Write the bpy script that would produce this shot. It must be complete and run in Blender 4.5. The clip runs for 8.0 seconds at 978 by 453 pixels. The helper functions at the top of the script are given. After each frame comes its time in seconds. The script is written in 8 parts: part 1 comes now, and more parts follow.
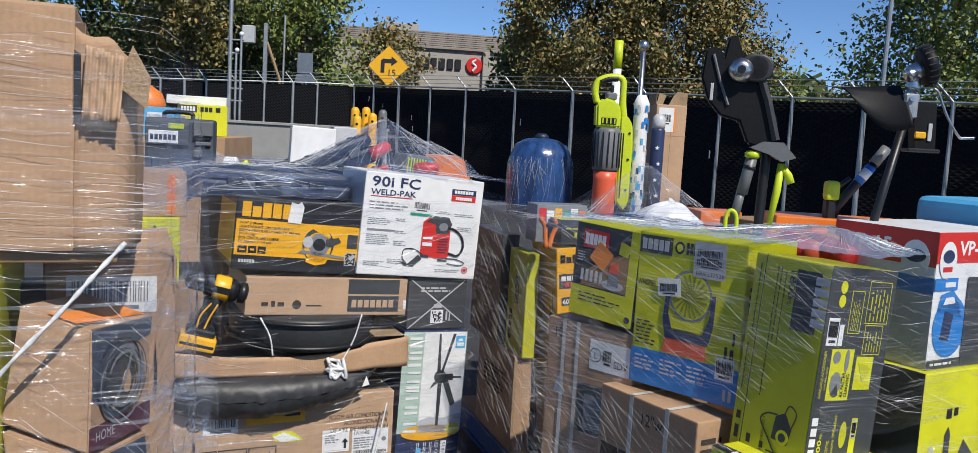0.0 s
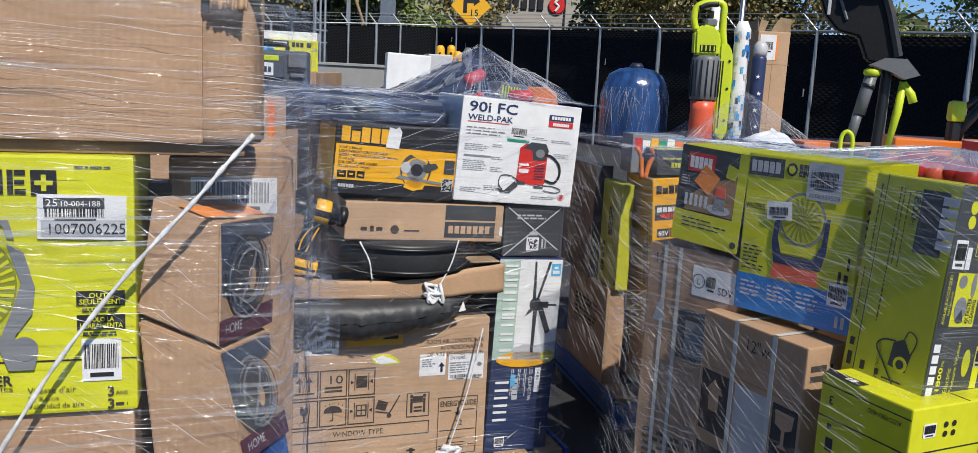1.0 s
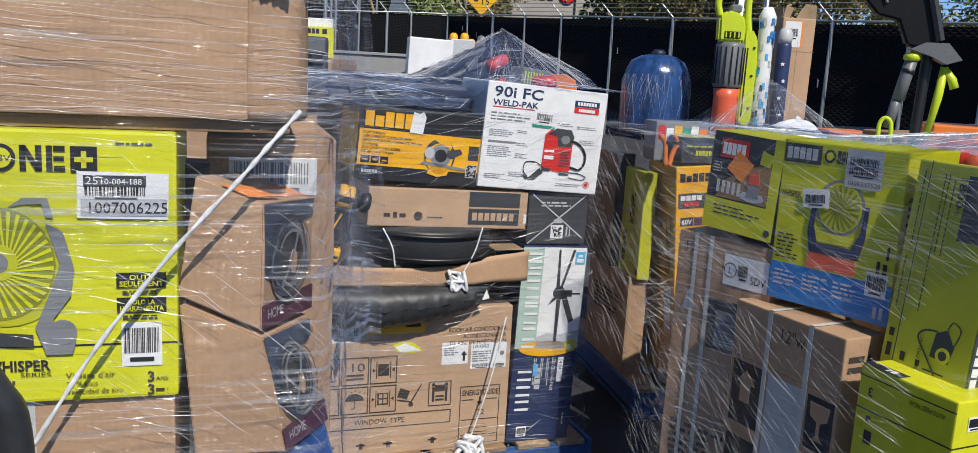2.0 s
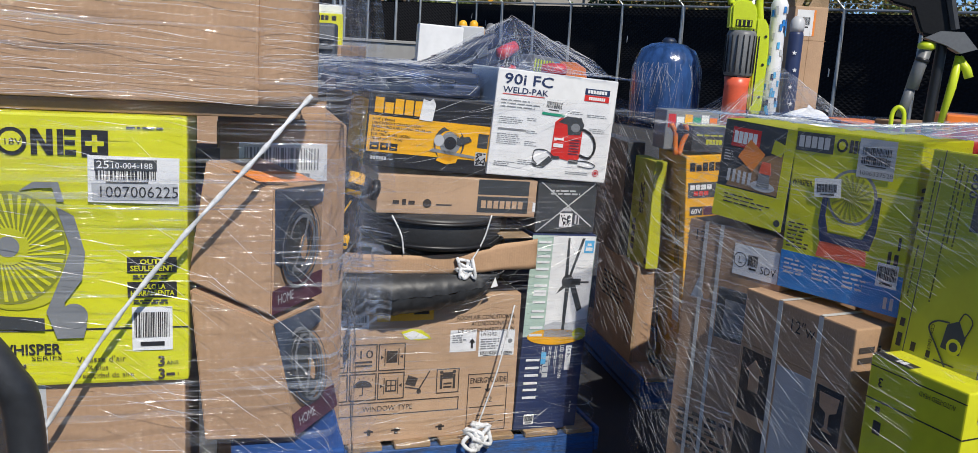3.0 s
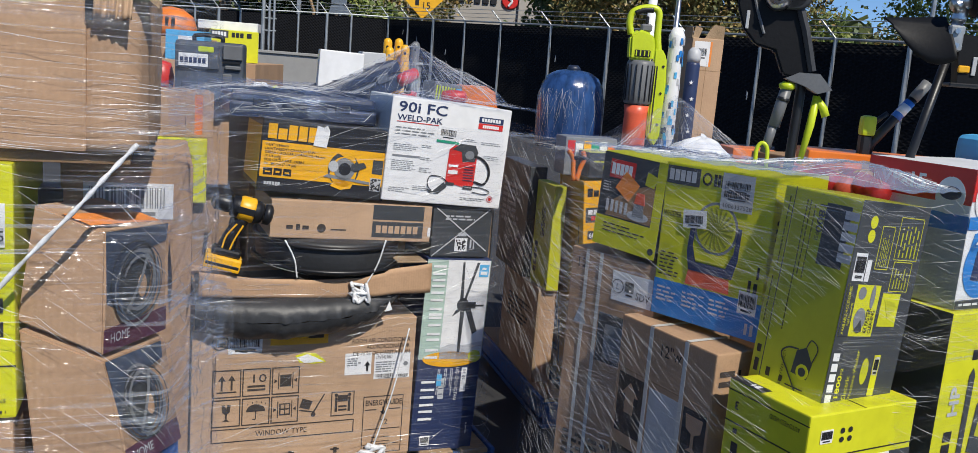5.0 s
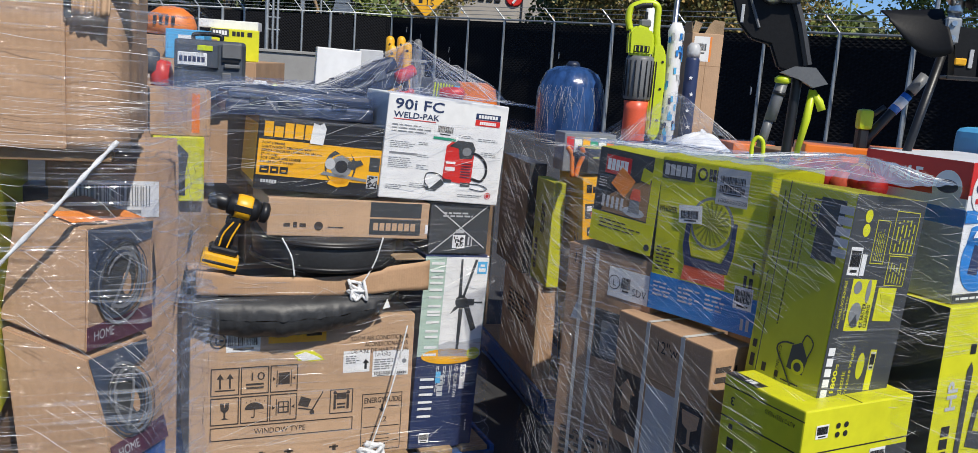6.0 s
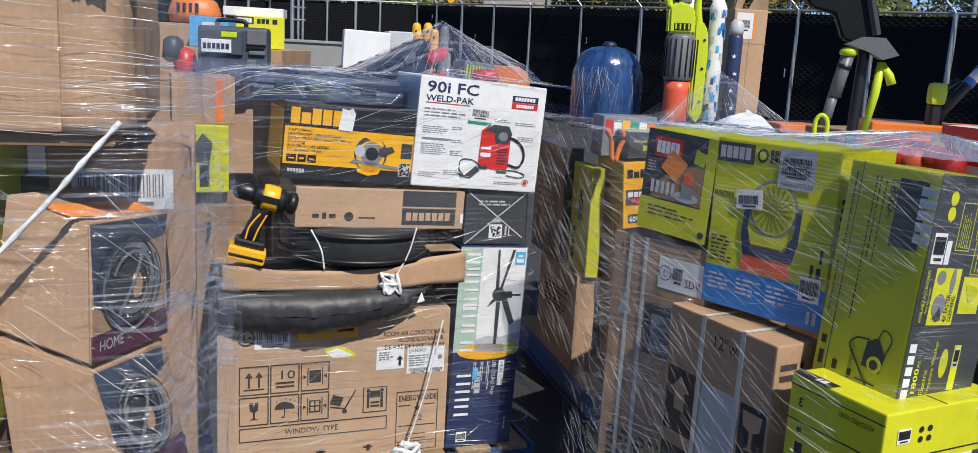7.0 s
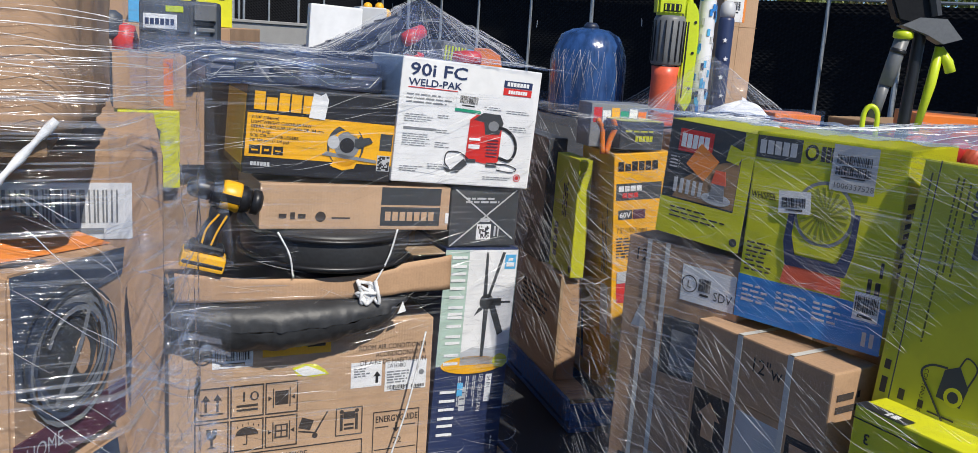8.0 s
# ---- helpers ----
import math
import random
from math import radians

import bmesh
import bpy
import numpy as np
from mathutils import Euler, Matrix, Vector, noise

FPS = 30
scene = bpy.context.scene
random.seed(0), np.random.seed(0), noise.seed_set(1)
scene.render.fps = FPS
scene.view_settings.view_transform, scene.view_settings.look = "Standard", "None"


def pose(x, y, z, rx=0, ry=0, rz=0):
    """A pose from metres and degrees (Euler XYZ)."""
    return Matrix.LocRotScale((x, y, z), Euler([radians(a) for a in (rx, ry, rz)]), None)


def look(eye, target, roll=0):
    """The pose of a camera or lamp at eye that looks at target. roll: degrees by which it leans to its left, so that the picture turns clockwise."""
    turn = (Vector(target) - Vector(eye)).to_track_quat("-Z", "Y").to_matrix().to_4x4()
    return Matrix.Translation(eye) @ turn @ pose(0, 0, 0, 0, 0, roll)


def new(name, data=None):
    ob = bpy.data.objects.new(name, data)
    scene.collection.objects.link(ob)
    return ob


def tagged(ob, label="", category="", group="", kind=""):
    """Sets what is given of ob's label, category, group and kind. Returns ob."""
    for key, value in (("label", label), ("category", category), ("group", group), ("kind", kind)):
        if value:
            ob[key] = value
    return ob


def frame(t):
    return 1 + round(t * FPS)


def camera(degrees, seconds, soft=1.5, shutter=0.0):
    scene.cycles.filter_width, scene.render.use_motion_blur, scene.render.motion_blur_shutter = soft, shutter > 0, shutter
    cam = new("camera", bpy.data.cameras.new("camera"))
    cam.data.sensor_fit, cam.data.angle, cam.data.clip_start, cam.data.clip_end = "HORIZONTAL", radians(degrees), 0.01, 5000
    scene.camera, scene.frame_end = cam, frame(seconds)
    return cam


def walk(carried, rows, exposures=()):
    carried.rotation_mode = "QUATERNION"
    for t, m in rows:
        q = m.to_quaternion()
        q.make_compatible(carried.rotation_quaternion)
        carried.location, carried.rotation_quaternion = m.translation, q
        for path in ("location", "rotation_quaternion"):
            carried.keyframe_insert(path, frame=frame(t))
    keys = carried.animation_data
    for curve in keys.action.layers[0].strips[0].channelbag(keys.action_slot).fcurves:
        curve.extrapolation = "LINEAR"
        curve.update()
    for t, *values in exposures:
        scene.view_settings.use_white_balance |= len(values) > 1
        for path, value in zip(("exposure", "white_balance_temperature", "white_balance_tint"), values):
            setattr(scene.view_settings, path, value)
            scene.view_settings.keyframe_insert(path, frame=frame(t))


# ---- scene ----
cam = camera(57.8, 8.0, soft=0.7)
METRES, EYE, TILT, LEAN, TURN = 0.86, 1.5, -6.0, -3.3, 0.0
ROWS = [
    (0.0, 0.0, 0.0, 0.0, 0.0, 0.0, -0.0),
    (0.5, -0.0079, -0.0022, -0.0169, 0.84, -1.81, -0.13),
    (1.0, -0.0649, 0.0302, -0.0669, 5.18, -3.63, -0.18),
    (1.5, -0.1192, 0.0612, -0.0785, 5.47, -3.94, -0.35),
    (3.0, -0.1342, 0.0756, -0.0835, 6.25, -5.04, -0.82),
    (3.5, -0.1016, 0.0608, -0.0679, 5.28, -3.98, -1.08),
    (4.0, -0.048, 0.0436, -0.0537, 4.11, -3.9, -1.27),
    (4.5, -0.0034, 0.0213, -0.0336, 2.1, -3.94, -1.54),
    (6.0, 0.0542, 0.0283, -0.0385, 2.43, -4.18, -1.11),
    (6.5, 0.0687, 0.059, -0.0372, 3.96, -4.32, -0.49),
    (7.0, 0.0054, 0.1988, -0.05, 4.12, -4.96, -0.29),
    (7.5, -0.1488, 0.4184, -0.0213, 1.29, -4.1, -0.57),
    (8.0, -0.1691, 0.5401, -0.0276, 0.44, -5.96, -0.62),
]
walk(cam, [(t, pose(0, 0, EYE, TILT, LEAN, TURN) @ pose(METRES * x, METRES * y, METRES * z, 90 + pitch, roll, yaw)) for t, x, y, z, yaw, pitch, roll in ROWS],
     exposures=[(0.0, 0.12), (4.5, 0.06), (6.5, 0.14), (8.0, 0.2)])

# ---- daylight: one high sun from behind the camera's right shoulder, clear sky ----
SUN_EL, SUN_AZ = 48.0, 147.5
world = bpy.data.worlds.new("sky")
scene.world = world
world.use_nodes = True
wn, wl = world.node_tree.nodes, world.node_tree.links
sky = wn.new("ShaderNodeTexSky")
sky.sky_type = "NISHITA"
sky.sun_disc = False
sky.sun_elevation, sky.sun_rotation = radians(SUN_EL), radians(SUN_AZ)
sky.altitude, sky.air_density, sky.dust_density, sky.ozone_density = 3500, 1.0, 0.0, 8.0
wn["Background"].inputs["Strength"].default_value = 0.108
wl.new(sky.outputs["Color"], wn["Background"].inputs["Color"])
sun_data = bpy.data.lights.new("sun", "SUN")
sun_data.energy, sun_data.angle, sun_data.color = 4.4, radians(0.55), (1.0, 0.945, 0.85)
sun = new("sun", sun_data)
SUN_DIR = Vector((math.sin(radians(SUN_AZ)) * math.cos(radians(SUN_EL)), math.cos(radians(SUN_AZ)) * math.cos(radians(SUN_EL)), math.sin(radians(SUN_EL))))
sun.matrix_world = look(SUN_DIR * 30, (0, 0, 0))

# ---- materials ----
def surface(name, colour, rough=0.5, metal=0.0, vary=0.12, grain=60.0, blot=6.0, bump=0.15, spec=0.5, dark=None, stretch=(1, 1, 1), dirt=0.0, per_object=0.0):
    """Base colour with fine grain, larger blotches, a matching roughness change and relief."""
    m = bpy.data.materials.new(name)
    m.use_nodes = True
    n, l = m.node_tree.nodes, m.node_tree.links
    p = n["Principled BSDF"]
    p.inputs["Metallic"].default_value = metal
    p.inputs["Specular IOR Level"].default_value = spec
    co = n.new("ShaderNodeTexCoord")
    mp = n.new("ShaderNodeMapping")
    mp.inputs["Scale"].default_value = stretch
    l.new(co.outputs["Object"], mp.inputs["Vector"])
    fine, wide = n.new("ShaderNodeTexNoise"), n.new("ShaderNodeTexNoise")
    fine.inputs["Scale"].default_value, fine.inputs["Detail"].default_value = grain, 5
    wide.inputs["Scale"].default_value, wide.inputs["Detail"].default_value = blot, 6
    wide.inputs["Roughness"].default_value = 0.62
    for t in (fine, wide):
        l.new(mp.outputs["Vector"], t.inputs["Vector"])
    c = Vector(colour)
    low = Vector(dark) if dark else c * (1 - vary * 1.6)
    ramp = n.new("ShaderNodeValToRGB")
    ramp.color_ramp.elements[0].position, ramp.color_ramp.elements[1].position = 0.3, 0.62
    ramp.color_ramp.elements[0].color = (*low, 1)
    ramp.color_ramp.elements[1].color = (*c, 1)
    l.new(wide.outputs["Fac"], ramp.inputs["Fac"])
    mix = n.new("ShaderNodeMix")
    mix.data_type, mix.blend_type = "RGBA", "MULTIPLY"
    mix.inputs["Factor"].default_value = 1.0
    fr = n.new("ShaderNodeValToRGB")
    fr.color_ramp.elements[0].position, fr.color_ramp.elements[1].position = 0.32, 0.6
    g = 1 - vary
    fr.color_ramp.elements[0].color = (g, g, g, 1)
    l.new(fine.outputs["Fac"], fr.inputs["Fac"])
    l.new(ramp.outputs["Color"], mix.inputs["A"])
    l.new(fr.outputs["Color"], mix.inputs["B"])
    out = mix.outputs["Result"]
    if per_object:
        info = n.new("ShaderNodeObjectInfo")
        mr = n.new("ShaderNodeMapRange")
        mr.inputs["To Min"].default_value, mr.inputs["To Max"].default_value = 1 - per_object, 1 + per_object * 0.3
        l.new(info.outputs["Random"], mr.inputs["Value"])
        hs = n.new("ShaderNodeHueSaturation")
        l.new(mr.outputs["Result"], hs.inputs["Value"])
        l.new(out, hs.inputs["Color"])
        out = hs.outputs["Color"]
    l.new(out, p.inputs["Base Color"])
    rr = n.new("ShaderNodeMapRange")
    rr.inputs["To Min"].default_value, rr.inputs["To Max"].default_value = max(0.03, rough - 0.1), min(1, rough + 0.12)
    l.new(wide.outputs["Fac"], rr.inputs["Value"])
    l.new(rr.outputs["Result"], p.inputs["Roughness"])
    if bump:
        b = n.new("ShaderNodeBump")
        b.inputs["Strength"].default_value, b.inputs["Distance"].default_value = bump, 0.004
        l.new(fine.outputs["Fac"], b.inputs["Height"])
        l.new(b.outputs["Normal"], p.inputs["Normal"])
    return m


def print_ink(name, colour, rough=0.38, vary=0.07):
    return surface(name, colour, rough, vary=vary, grain=25, blot=7, bump=0.1, spec=0.45)


def cardboard(name, colour):
    """Corrugated board: vertical flutes, speckle and scuffs."""
    m = surface(name, colour, 0.78, vary=0.1, grain=180, blot=5, bump=0.0, spec=0.25, dark=Vector(colour) * 0.8)
    n, l = m.node_tree.nodes, m.node_tree.links
    wave = n.new("ShaderNodeTexWave")
    wave.inputs["Scale"].default_value, wave.inputs["Distortion"].default_value = 38, 0.4
    dents = n.new("ShaderNodeTexNoise")
    dents.inputs["Scale"].default_value, dents.inputs["Detail"].default_value = 9, 3
    co = n["Texture Coordinate"]
    l.new(co.outputs["Object"], wave.inputs["Vector"])
    l.new(co.outputs["Object"], dents.inputs["Vector"])
    b1, b2 = n.new("ShaderNodeBump"), n.new("ShaderNodeBump")
    b1.inputs["Strength"].default_value, b1.inputs["Distance"].default_value = 0.05, 0.002
    b2.inputs["Strength"].default_value, b2.inputs["Distance"].default_value = 0.5, 0.012
    l.new(wave.outputs["Fac"], b1.inputs["Height"])
    l.new(dents.outputs["Fac"], b2.inputs["Height"])
    l.new(b1.outputs["Normal"], b2.inputs["Normal"])
    l.new(b2.outputs["Normal"], n["Principled BSDF"].inputs["Normal"])
    return m


def stretch_film(name, tint, haze, base, gloss=0.14, turn=0.1, fine=150):
    """Clear plastic film, mostly see-through; its patchy pulled streaks catch the sun and carry painted pale glints."""
    m = bpy.data.materials.new(name)
    m.use_nodes = True
    n, l = m.node_tree.nodes, m.node_tree.links
    n.remove(n["Principled BSDF"])
    co = n.new("ShaderNodeTexCoord")

    def streak(sz, sxy, rot, lo, hi):
        mp = n.new("ShaderNodeMapping")
        mp.inputs["Rotation"].default_value = (rot, rot * 0.8, 0)
        mp.inputs["Scale"].default_value = (sxy, sxy, sz)
        l.new(co.outputs["Object"], mp.inputs["Vector"])
        t = n.new("ShaderNodeTexNoise")
        t.inputs["Scale"].default_value, t.inputs["Detail"].default_value, t.inputs["Roughness"].default_value = 1.0, 3, 0.55
        l.new(mp.outputs["Vector"], t.inputs["Vector"])
        r = n.new("ShaderNodeMapRange")
        r.inputs["From Min"].default_value, r.inputs["From Max"].default_value = lo, hi
        l.new(t.outputs["Fac"], r.inputs["Value"])
        return t.outputs["Fac"], r.outputs["Result"]

    def math_node(op, a, b):
        k = n.new("ShaderNodeMath")
        k.operation = op
        for i, v in enumerate((a, b)):
            if isinstance(v, (int, float)):
                k.inputs[i].default_value = v
            else:
                l.new(v, k.inputs[i])
        return k.outputs[0]

    raw1, s1 = streak(fine, 3.0, turn, 0.598, 0.655)
    raw2, s2 = streak(fine * 0.55, 2.2, -turn * 1.8, 0.605, 0.66)
    raw5, s5 = streak(fine * 1.9, 3.5, turn * 2.0 + 0.3, 0.625, 0.665)
    raw3, patch = streak(7, 4.0, 0.3, 0.42, 0.66)
    raw4, s4 = streak(fine * 0.2, 2.0, turn * 0.5, 0.63, 0.74)
    lines = math_node("MAXIMUM", math_node("MAXIMUM", s1, s2), math_node("MAXIMUM", math_node("MULTIPLY", s4, 0.4), s5))
    f = math_node("MULTIPLY", lines, math_node("ADD", patch, 0.10))
    fac = math_node("ADD", math_node("MULTIPLY", f, haze * 0.42), base)
    bumps = math_node("ADD", math_node("MULTIPLY", raw1, 0.35), math_node("ADD", raw4, raw3))
    b = n.new("ShaderNodeBump")
    b.inputs["Strength"].default_value, b.inputs["Distance"].default_value = 1.0, 0.05
    l.new(bumps, b.inputs["Height"])
    clear = n.new("ShaderNodeBsdfTransparent")
    clear.inputs["Color"].default_value = (0.98, 0.985, 1.0, 1)
    # diffuse veil colour paints the pale haze and glints of the streaks
    veil = n.new("ShaderNodeBsdfDiffuse")
    veil.inputs["Color"].default_value = (*tint, 1)
    shine = n.new("ShaderNodeBsdfGlossy")
    shine.inputs["Color"].default_value = (0.95, 0.95, 0.95, 1)
    shine.inputs["Roughness"].default_value = gloss
    l.new(b.outputs["Normal"], shine.inputs["Normal"])
    hazy, ms = n.new("ShaderNodeMixShader"), n.new("ShaderNodeMixShader")
    l.new(fac, hazy.inputs["Fac"])
    l.new(clear.outputs["BSDF"], hazy.inputs[1])
    l.new(veil.outputs["BSDF"], hazy.inputs[2])
    sheen = math_node("ADD", math_node("MULTIPLY", f, haze * 0.45), 0.022)
    l.new(sheen, ms.inputs["Fac"])
    l.new(hazy.outputs["Shader"], ms.inputs[1])
    l.new(shine.outputs["BSDF"], ms.inputs[2])
    l.new(ms.outputs["Shader"], n["Material Output"].inputs["Surface"])
    return m


BOARD = cardboard("tan_board", (0.475, 0.302, 0.182))
BOARD_PALE = cardboard("pale_board", (0.52, 0.345, 0.215))
BOARD_DARK = cardboard("brown_board", (0.34, 0.215, 0.12))
BOARD_CORE = surface("torn_board_core", (0.44, 0.31, 0.19), 0.9, vary=0.25, grain=240, bump=0.4, spec=0.1)
LIME = print_ink("lime_print", (0.66, 0.655, 0.02))
LIME_DEEP = print_ink("deep_lime_print", (0.52, 0.525, 0.025))
YELLOW = print_ink("yellow_print", (0.86, 0.43, 0.012))
ORANGE_PRINT = print_ink("orange_print", (0.80, 0.20, 0.02))
ORANGE_STICKER = print_ink("orange_sticker", (0.85, 0.27, 0.05), 0.6)
BLACK = print_ink("black_print", (0.022, 0.022, 0.025))
CHARCOAL = print_ink("charcoal_print", (0.055, 0.06, 0.065))
GREY = print_ink("grey_print", (0.22, 0.23, 0.24))
PALE_GREY = print_ink("pale_grey_print", (0.50, 0.51, 0.52))
WHITE = print_ink("white_print", (0.80, 0.80, 0.79))
RED = print_ink("red_print", (0.62, 0.03, 0.025))
MAROON = print_ink("maroon_print", (0.11, 0.035, 0.06))
NAVY = print_ink("navy_print", (0.026, 0.04, 0.105))
BLUE = print_ink("blue_print", (0.03, 0.22, 0.60))
SKY_BLUE = print_ink("light_blue_print", (0.10, 0.42, 0.72))
TEAL = print_ink("green_print", (0.02, 0.30, 0.17))
MIST = print_ink("misty_green_print", (0.42, 0.55, 0.47))
DEEP_BLUE = print_ink("deep_blue_print", (0.025, 0.085, 0.28))
LIME_SHADE = print_ink("shaded_lime_print", (0.25, 0.27, 0.03))
SLATE_PRINT = print_ink("slate_print", (0.065, 0.085, 0.125))
PURPLE = print_ink("purple_print", (0.22, 0.13, 0.40))
LIME_INK = print_ink("olive_ink", (0.10, 0.11, 0.02), 0.5)
BROWN_INK = print_ink("brown_ink", (0.05, 0.04, 0.035), 0.8)
TAPE = surface("packing_tape", (0.40, 0.27, 0.14), 0.25, vary=0.1, grain=30, bump=0.1, spec=0.6)
STRAP_WHITE = surface("white_strap", (0.62, 0.60, 0.55), 0.4, vary=0.08, bump=0.1)
PLASTIC_BLACK = surface("black_plastic", (0.012, 0.0125, 0.015), 0.40, vary=0.15, grain=220, bump=0.08)
PLASTIC_SATIN = surface("satin_black_plastic", (0.032, 0.034, 0.038), 0.48, vary=0.2, grain=90, bump=0.15)
PLASTIC_MATTE = surface("matte_black_plastic", (0.008, 0.0085, 0.010), 0.55, vary=0.2, grain=120, bump=0.1, spec=0.25)
PLASTIC_GREY = surface("grey_plastic", (0.16, 0.165, 0.17), 0.42, vary=0.12, grain=150, bump=0.06)
PLASTIC_LIME = surface("lime_plastic", (0.56, 0.66, 0.02), 0.36, vary=0.06, grain=120, bump=0.05)
PLASTIC_YELLOW = surface("yellow_plastic", (0.86, 0.44, 0.015), 0.4, vary=0.06, grain=120, bump=0.05)
PLASTIC_RED = surface("red_plastic", (0.62, 0.035, 0.03), 0.4, vary=0.1, grain=120, bump=0.05)
PLASTIC_CORAL = surface("coral_plastic", (0.80, 0.13, 0.06), 0.4, vary=0.08, grain=120, bump=0.05)
PLASTIC_ORANGE = surface("orange_plastic", (0.80, 0.21, 0.03), 0.42, vary=0.1, grain=120, bump=0.05)
PLASTIC_WHITE = surface("white_plastic", (0.78, 0.79, 0.80), 0.4, vary=0.05, grain=60, bump=0.08)
PLASTIC_BLUE = surface("blue_plastic", (0.02, 0.17, 0.60), 0.35, vary=0.08, grain=60, bump=0.08)
NAVY_CASE = surface("navy_case_plastic", (0.018, 0.028, 0.06), 0.42, vary=0.2, grain=90, bump=0.1)
SLATE_CASE = surface("slate_case_plastic", (0.07, 0.085, 0.11), 0.5, vary=0.15, grain=120, bump=0.1)
CABLE = surface("black_cable_rubber", (0.018, 0.018, 0.02), 0.5, vary=0.2, grain=200, bump=0.1)
STEEL = surface("bright_steel", (0.62, 0.62, 0.63), 0.28, metal=1.0, vary=0.1, grain=90, bump=0.05)
GALVANISED = surface("galvanised_steel", (0.42, 0.45, 0.47), 0.5, metal=0.6, vary=0.15, grain=40, bump=0.05)
BLUE_WOOD = surface("blue_painted_pallet_wood", (0.02, 0.11, 0.36), 0.7, vary=0.3, grain=50, blot=10, bump=0.5, stretch=(1, 6, 6), dark=(0.05, 0.07, 0.12))
RAW_WOOD = surface("raw_pallet_wood", (0.42, 0.28, 0.15), 0.8, vary=0.25, grain=45, blot=8, bump=0.5, stretch=(1, 7, 7), dark=(0.22, 0.14, 0.075))
ASPHALT = surface("asphalt", (0.052, 0.053, 0.056), 0.9, vary=0.3, grain=220, blot=1.5, bump=0.7, dark=(0.032, 0.033, 0.036))
CONCRETE = surface("concrete", (0.36, 0.35, 0.33), 0.85, vary=0.12, grain=90, blot=2, bump=0.3)
FILM = stretch_film("clear_stretch_film", (0.72, 0.74, 0.77), 0.34, 0.0, 0.10, 0.16, 190)
FILM_HEAVY = stretch_film("layered_stretch_film", (0.75, 0.77, 0.80), 0.55, 0.004, 0.10, 0.05, 170)
FILM_DIAGONAL = stretch_film("diagonal_stretch_film", (0.78, 0.79, 0.80), 0.62, 0.004, 0.10, 0.5, 360)
# the blue in the next three tints paints reflected sky into clear film
FILM_LIGHT = stretch_film("thin_stretch_film", (0.6, 0.64, 0.72), 0.55, 0.05, 0.11, 0.6, 190)
FILM_BLUE_SHEEN = stretch_film("blue_sheen_stretch_film", (0.22, 0.31, 0.55), 0.62, 0.07, 0.10, 0.8, 200)
FILM_VEIL = stretch_film("veil_stretch_film", (0.28, 0.37, 0.52), 0.5, 0.40, 0.11, 0.5, 180)
FILM_CLOUDY = stretch_film("cloudy_stretch_film", (0.55, 0.58, 0.6), 0.45, 0.20, 0.18, 0.6, 110)
FILM_LOW = stretch_film("slanting_stretch_film", (0.74, 0.73, 0.71), 0.34, 0.0, 0.10, 0.5, 360)
FILM_REAR = stretch_film("steep_stretch_film", (0.7, 0.72, 0.76), 0.5, 0.0, 0.10, 0.7, 300)
def crease_material():
    """Film drawn tight into thin threads, half see-through; their white stands in for sun glints."""
    m = surface("film_crease", (0.86, 0.87, 0.88), 0.14, vary=0.15, grain=120, blot=20, bump=0.2, spec=0.8)
    n, l = m.node_tree.nodes, m.node_tree.links
    clear, ms = n.new("ShaderNodeBsdfTransparent"), n.new("ShaderNodeMixShader")
    ms.inputs["Fac"].default_value = 0.5
    l.new(clear.outputs["BSDF"], ms.inputs[1])
    l.new(n["Principled BSDF"].outputs["BSDF"], ms.inputs[2])
    l.new(ms.outputs["Shader"], n["Material Output"].inputs["Surface"])
    return m


CREASE = crease_material()
FILM_ROPE = surface("twisted_film_rope", (0.88, 0.89, 0.90), 0.16, vary=0.25, grain=60, blot=25, bump=0.6, spec=0.9)

# ---- helpers for building ----
DIMS = {}


def part(name, bm, material, parent, label="", smooth=False):
    me = bpy.data.meshes.new(name)
    bm.to_mesh(me)
    bm.free()
    me.materials.append(material)
    if smooth:
        me.polygons.foreach_set("use_smooth", [True] * len(me.polygons))
    ob = new(name, me)
    ob.parent = parent
    return tagged(ob, label)


def thing(name, label, category, m, group=""):
    ob = new(name)
    ob.empty_display_size = 0.05
    ob.matrix_world = m
    return tagged(ob, label, category, group)


def cuboid(x0, x1, y0, y1, z0, z1, bevel=0.003, segments=1, bm=None):
    bm = bm or bmesh.new()
    made = bmesh.ops.create_cube(bm, size=1.0)["verts"]
    for v in made:
        v.co = ((x0 + x1) / 2 + v.co.x * (x1 - x0), (y0 + y1) / 2 + v.co.y * (y1 - y0), (z0 + z1) / 2 + v.co.z * (z1 - z0))
    if bevel:
        edges = {e for v in made for e in v.link_edges}
        bmesh.ops.bevel(bm, geom=list(edges), offset=bevel, segments=segments, affect="EDGES", profile=0.6)
    return bm


def moved(bm, m):
    bmesh.ops.transform(bm, matrix=m, verts=bm.verts)
    return bm


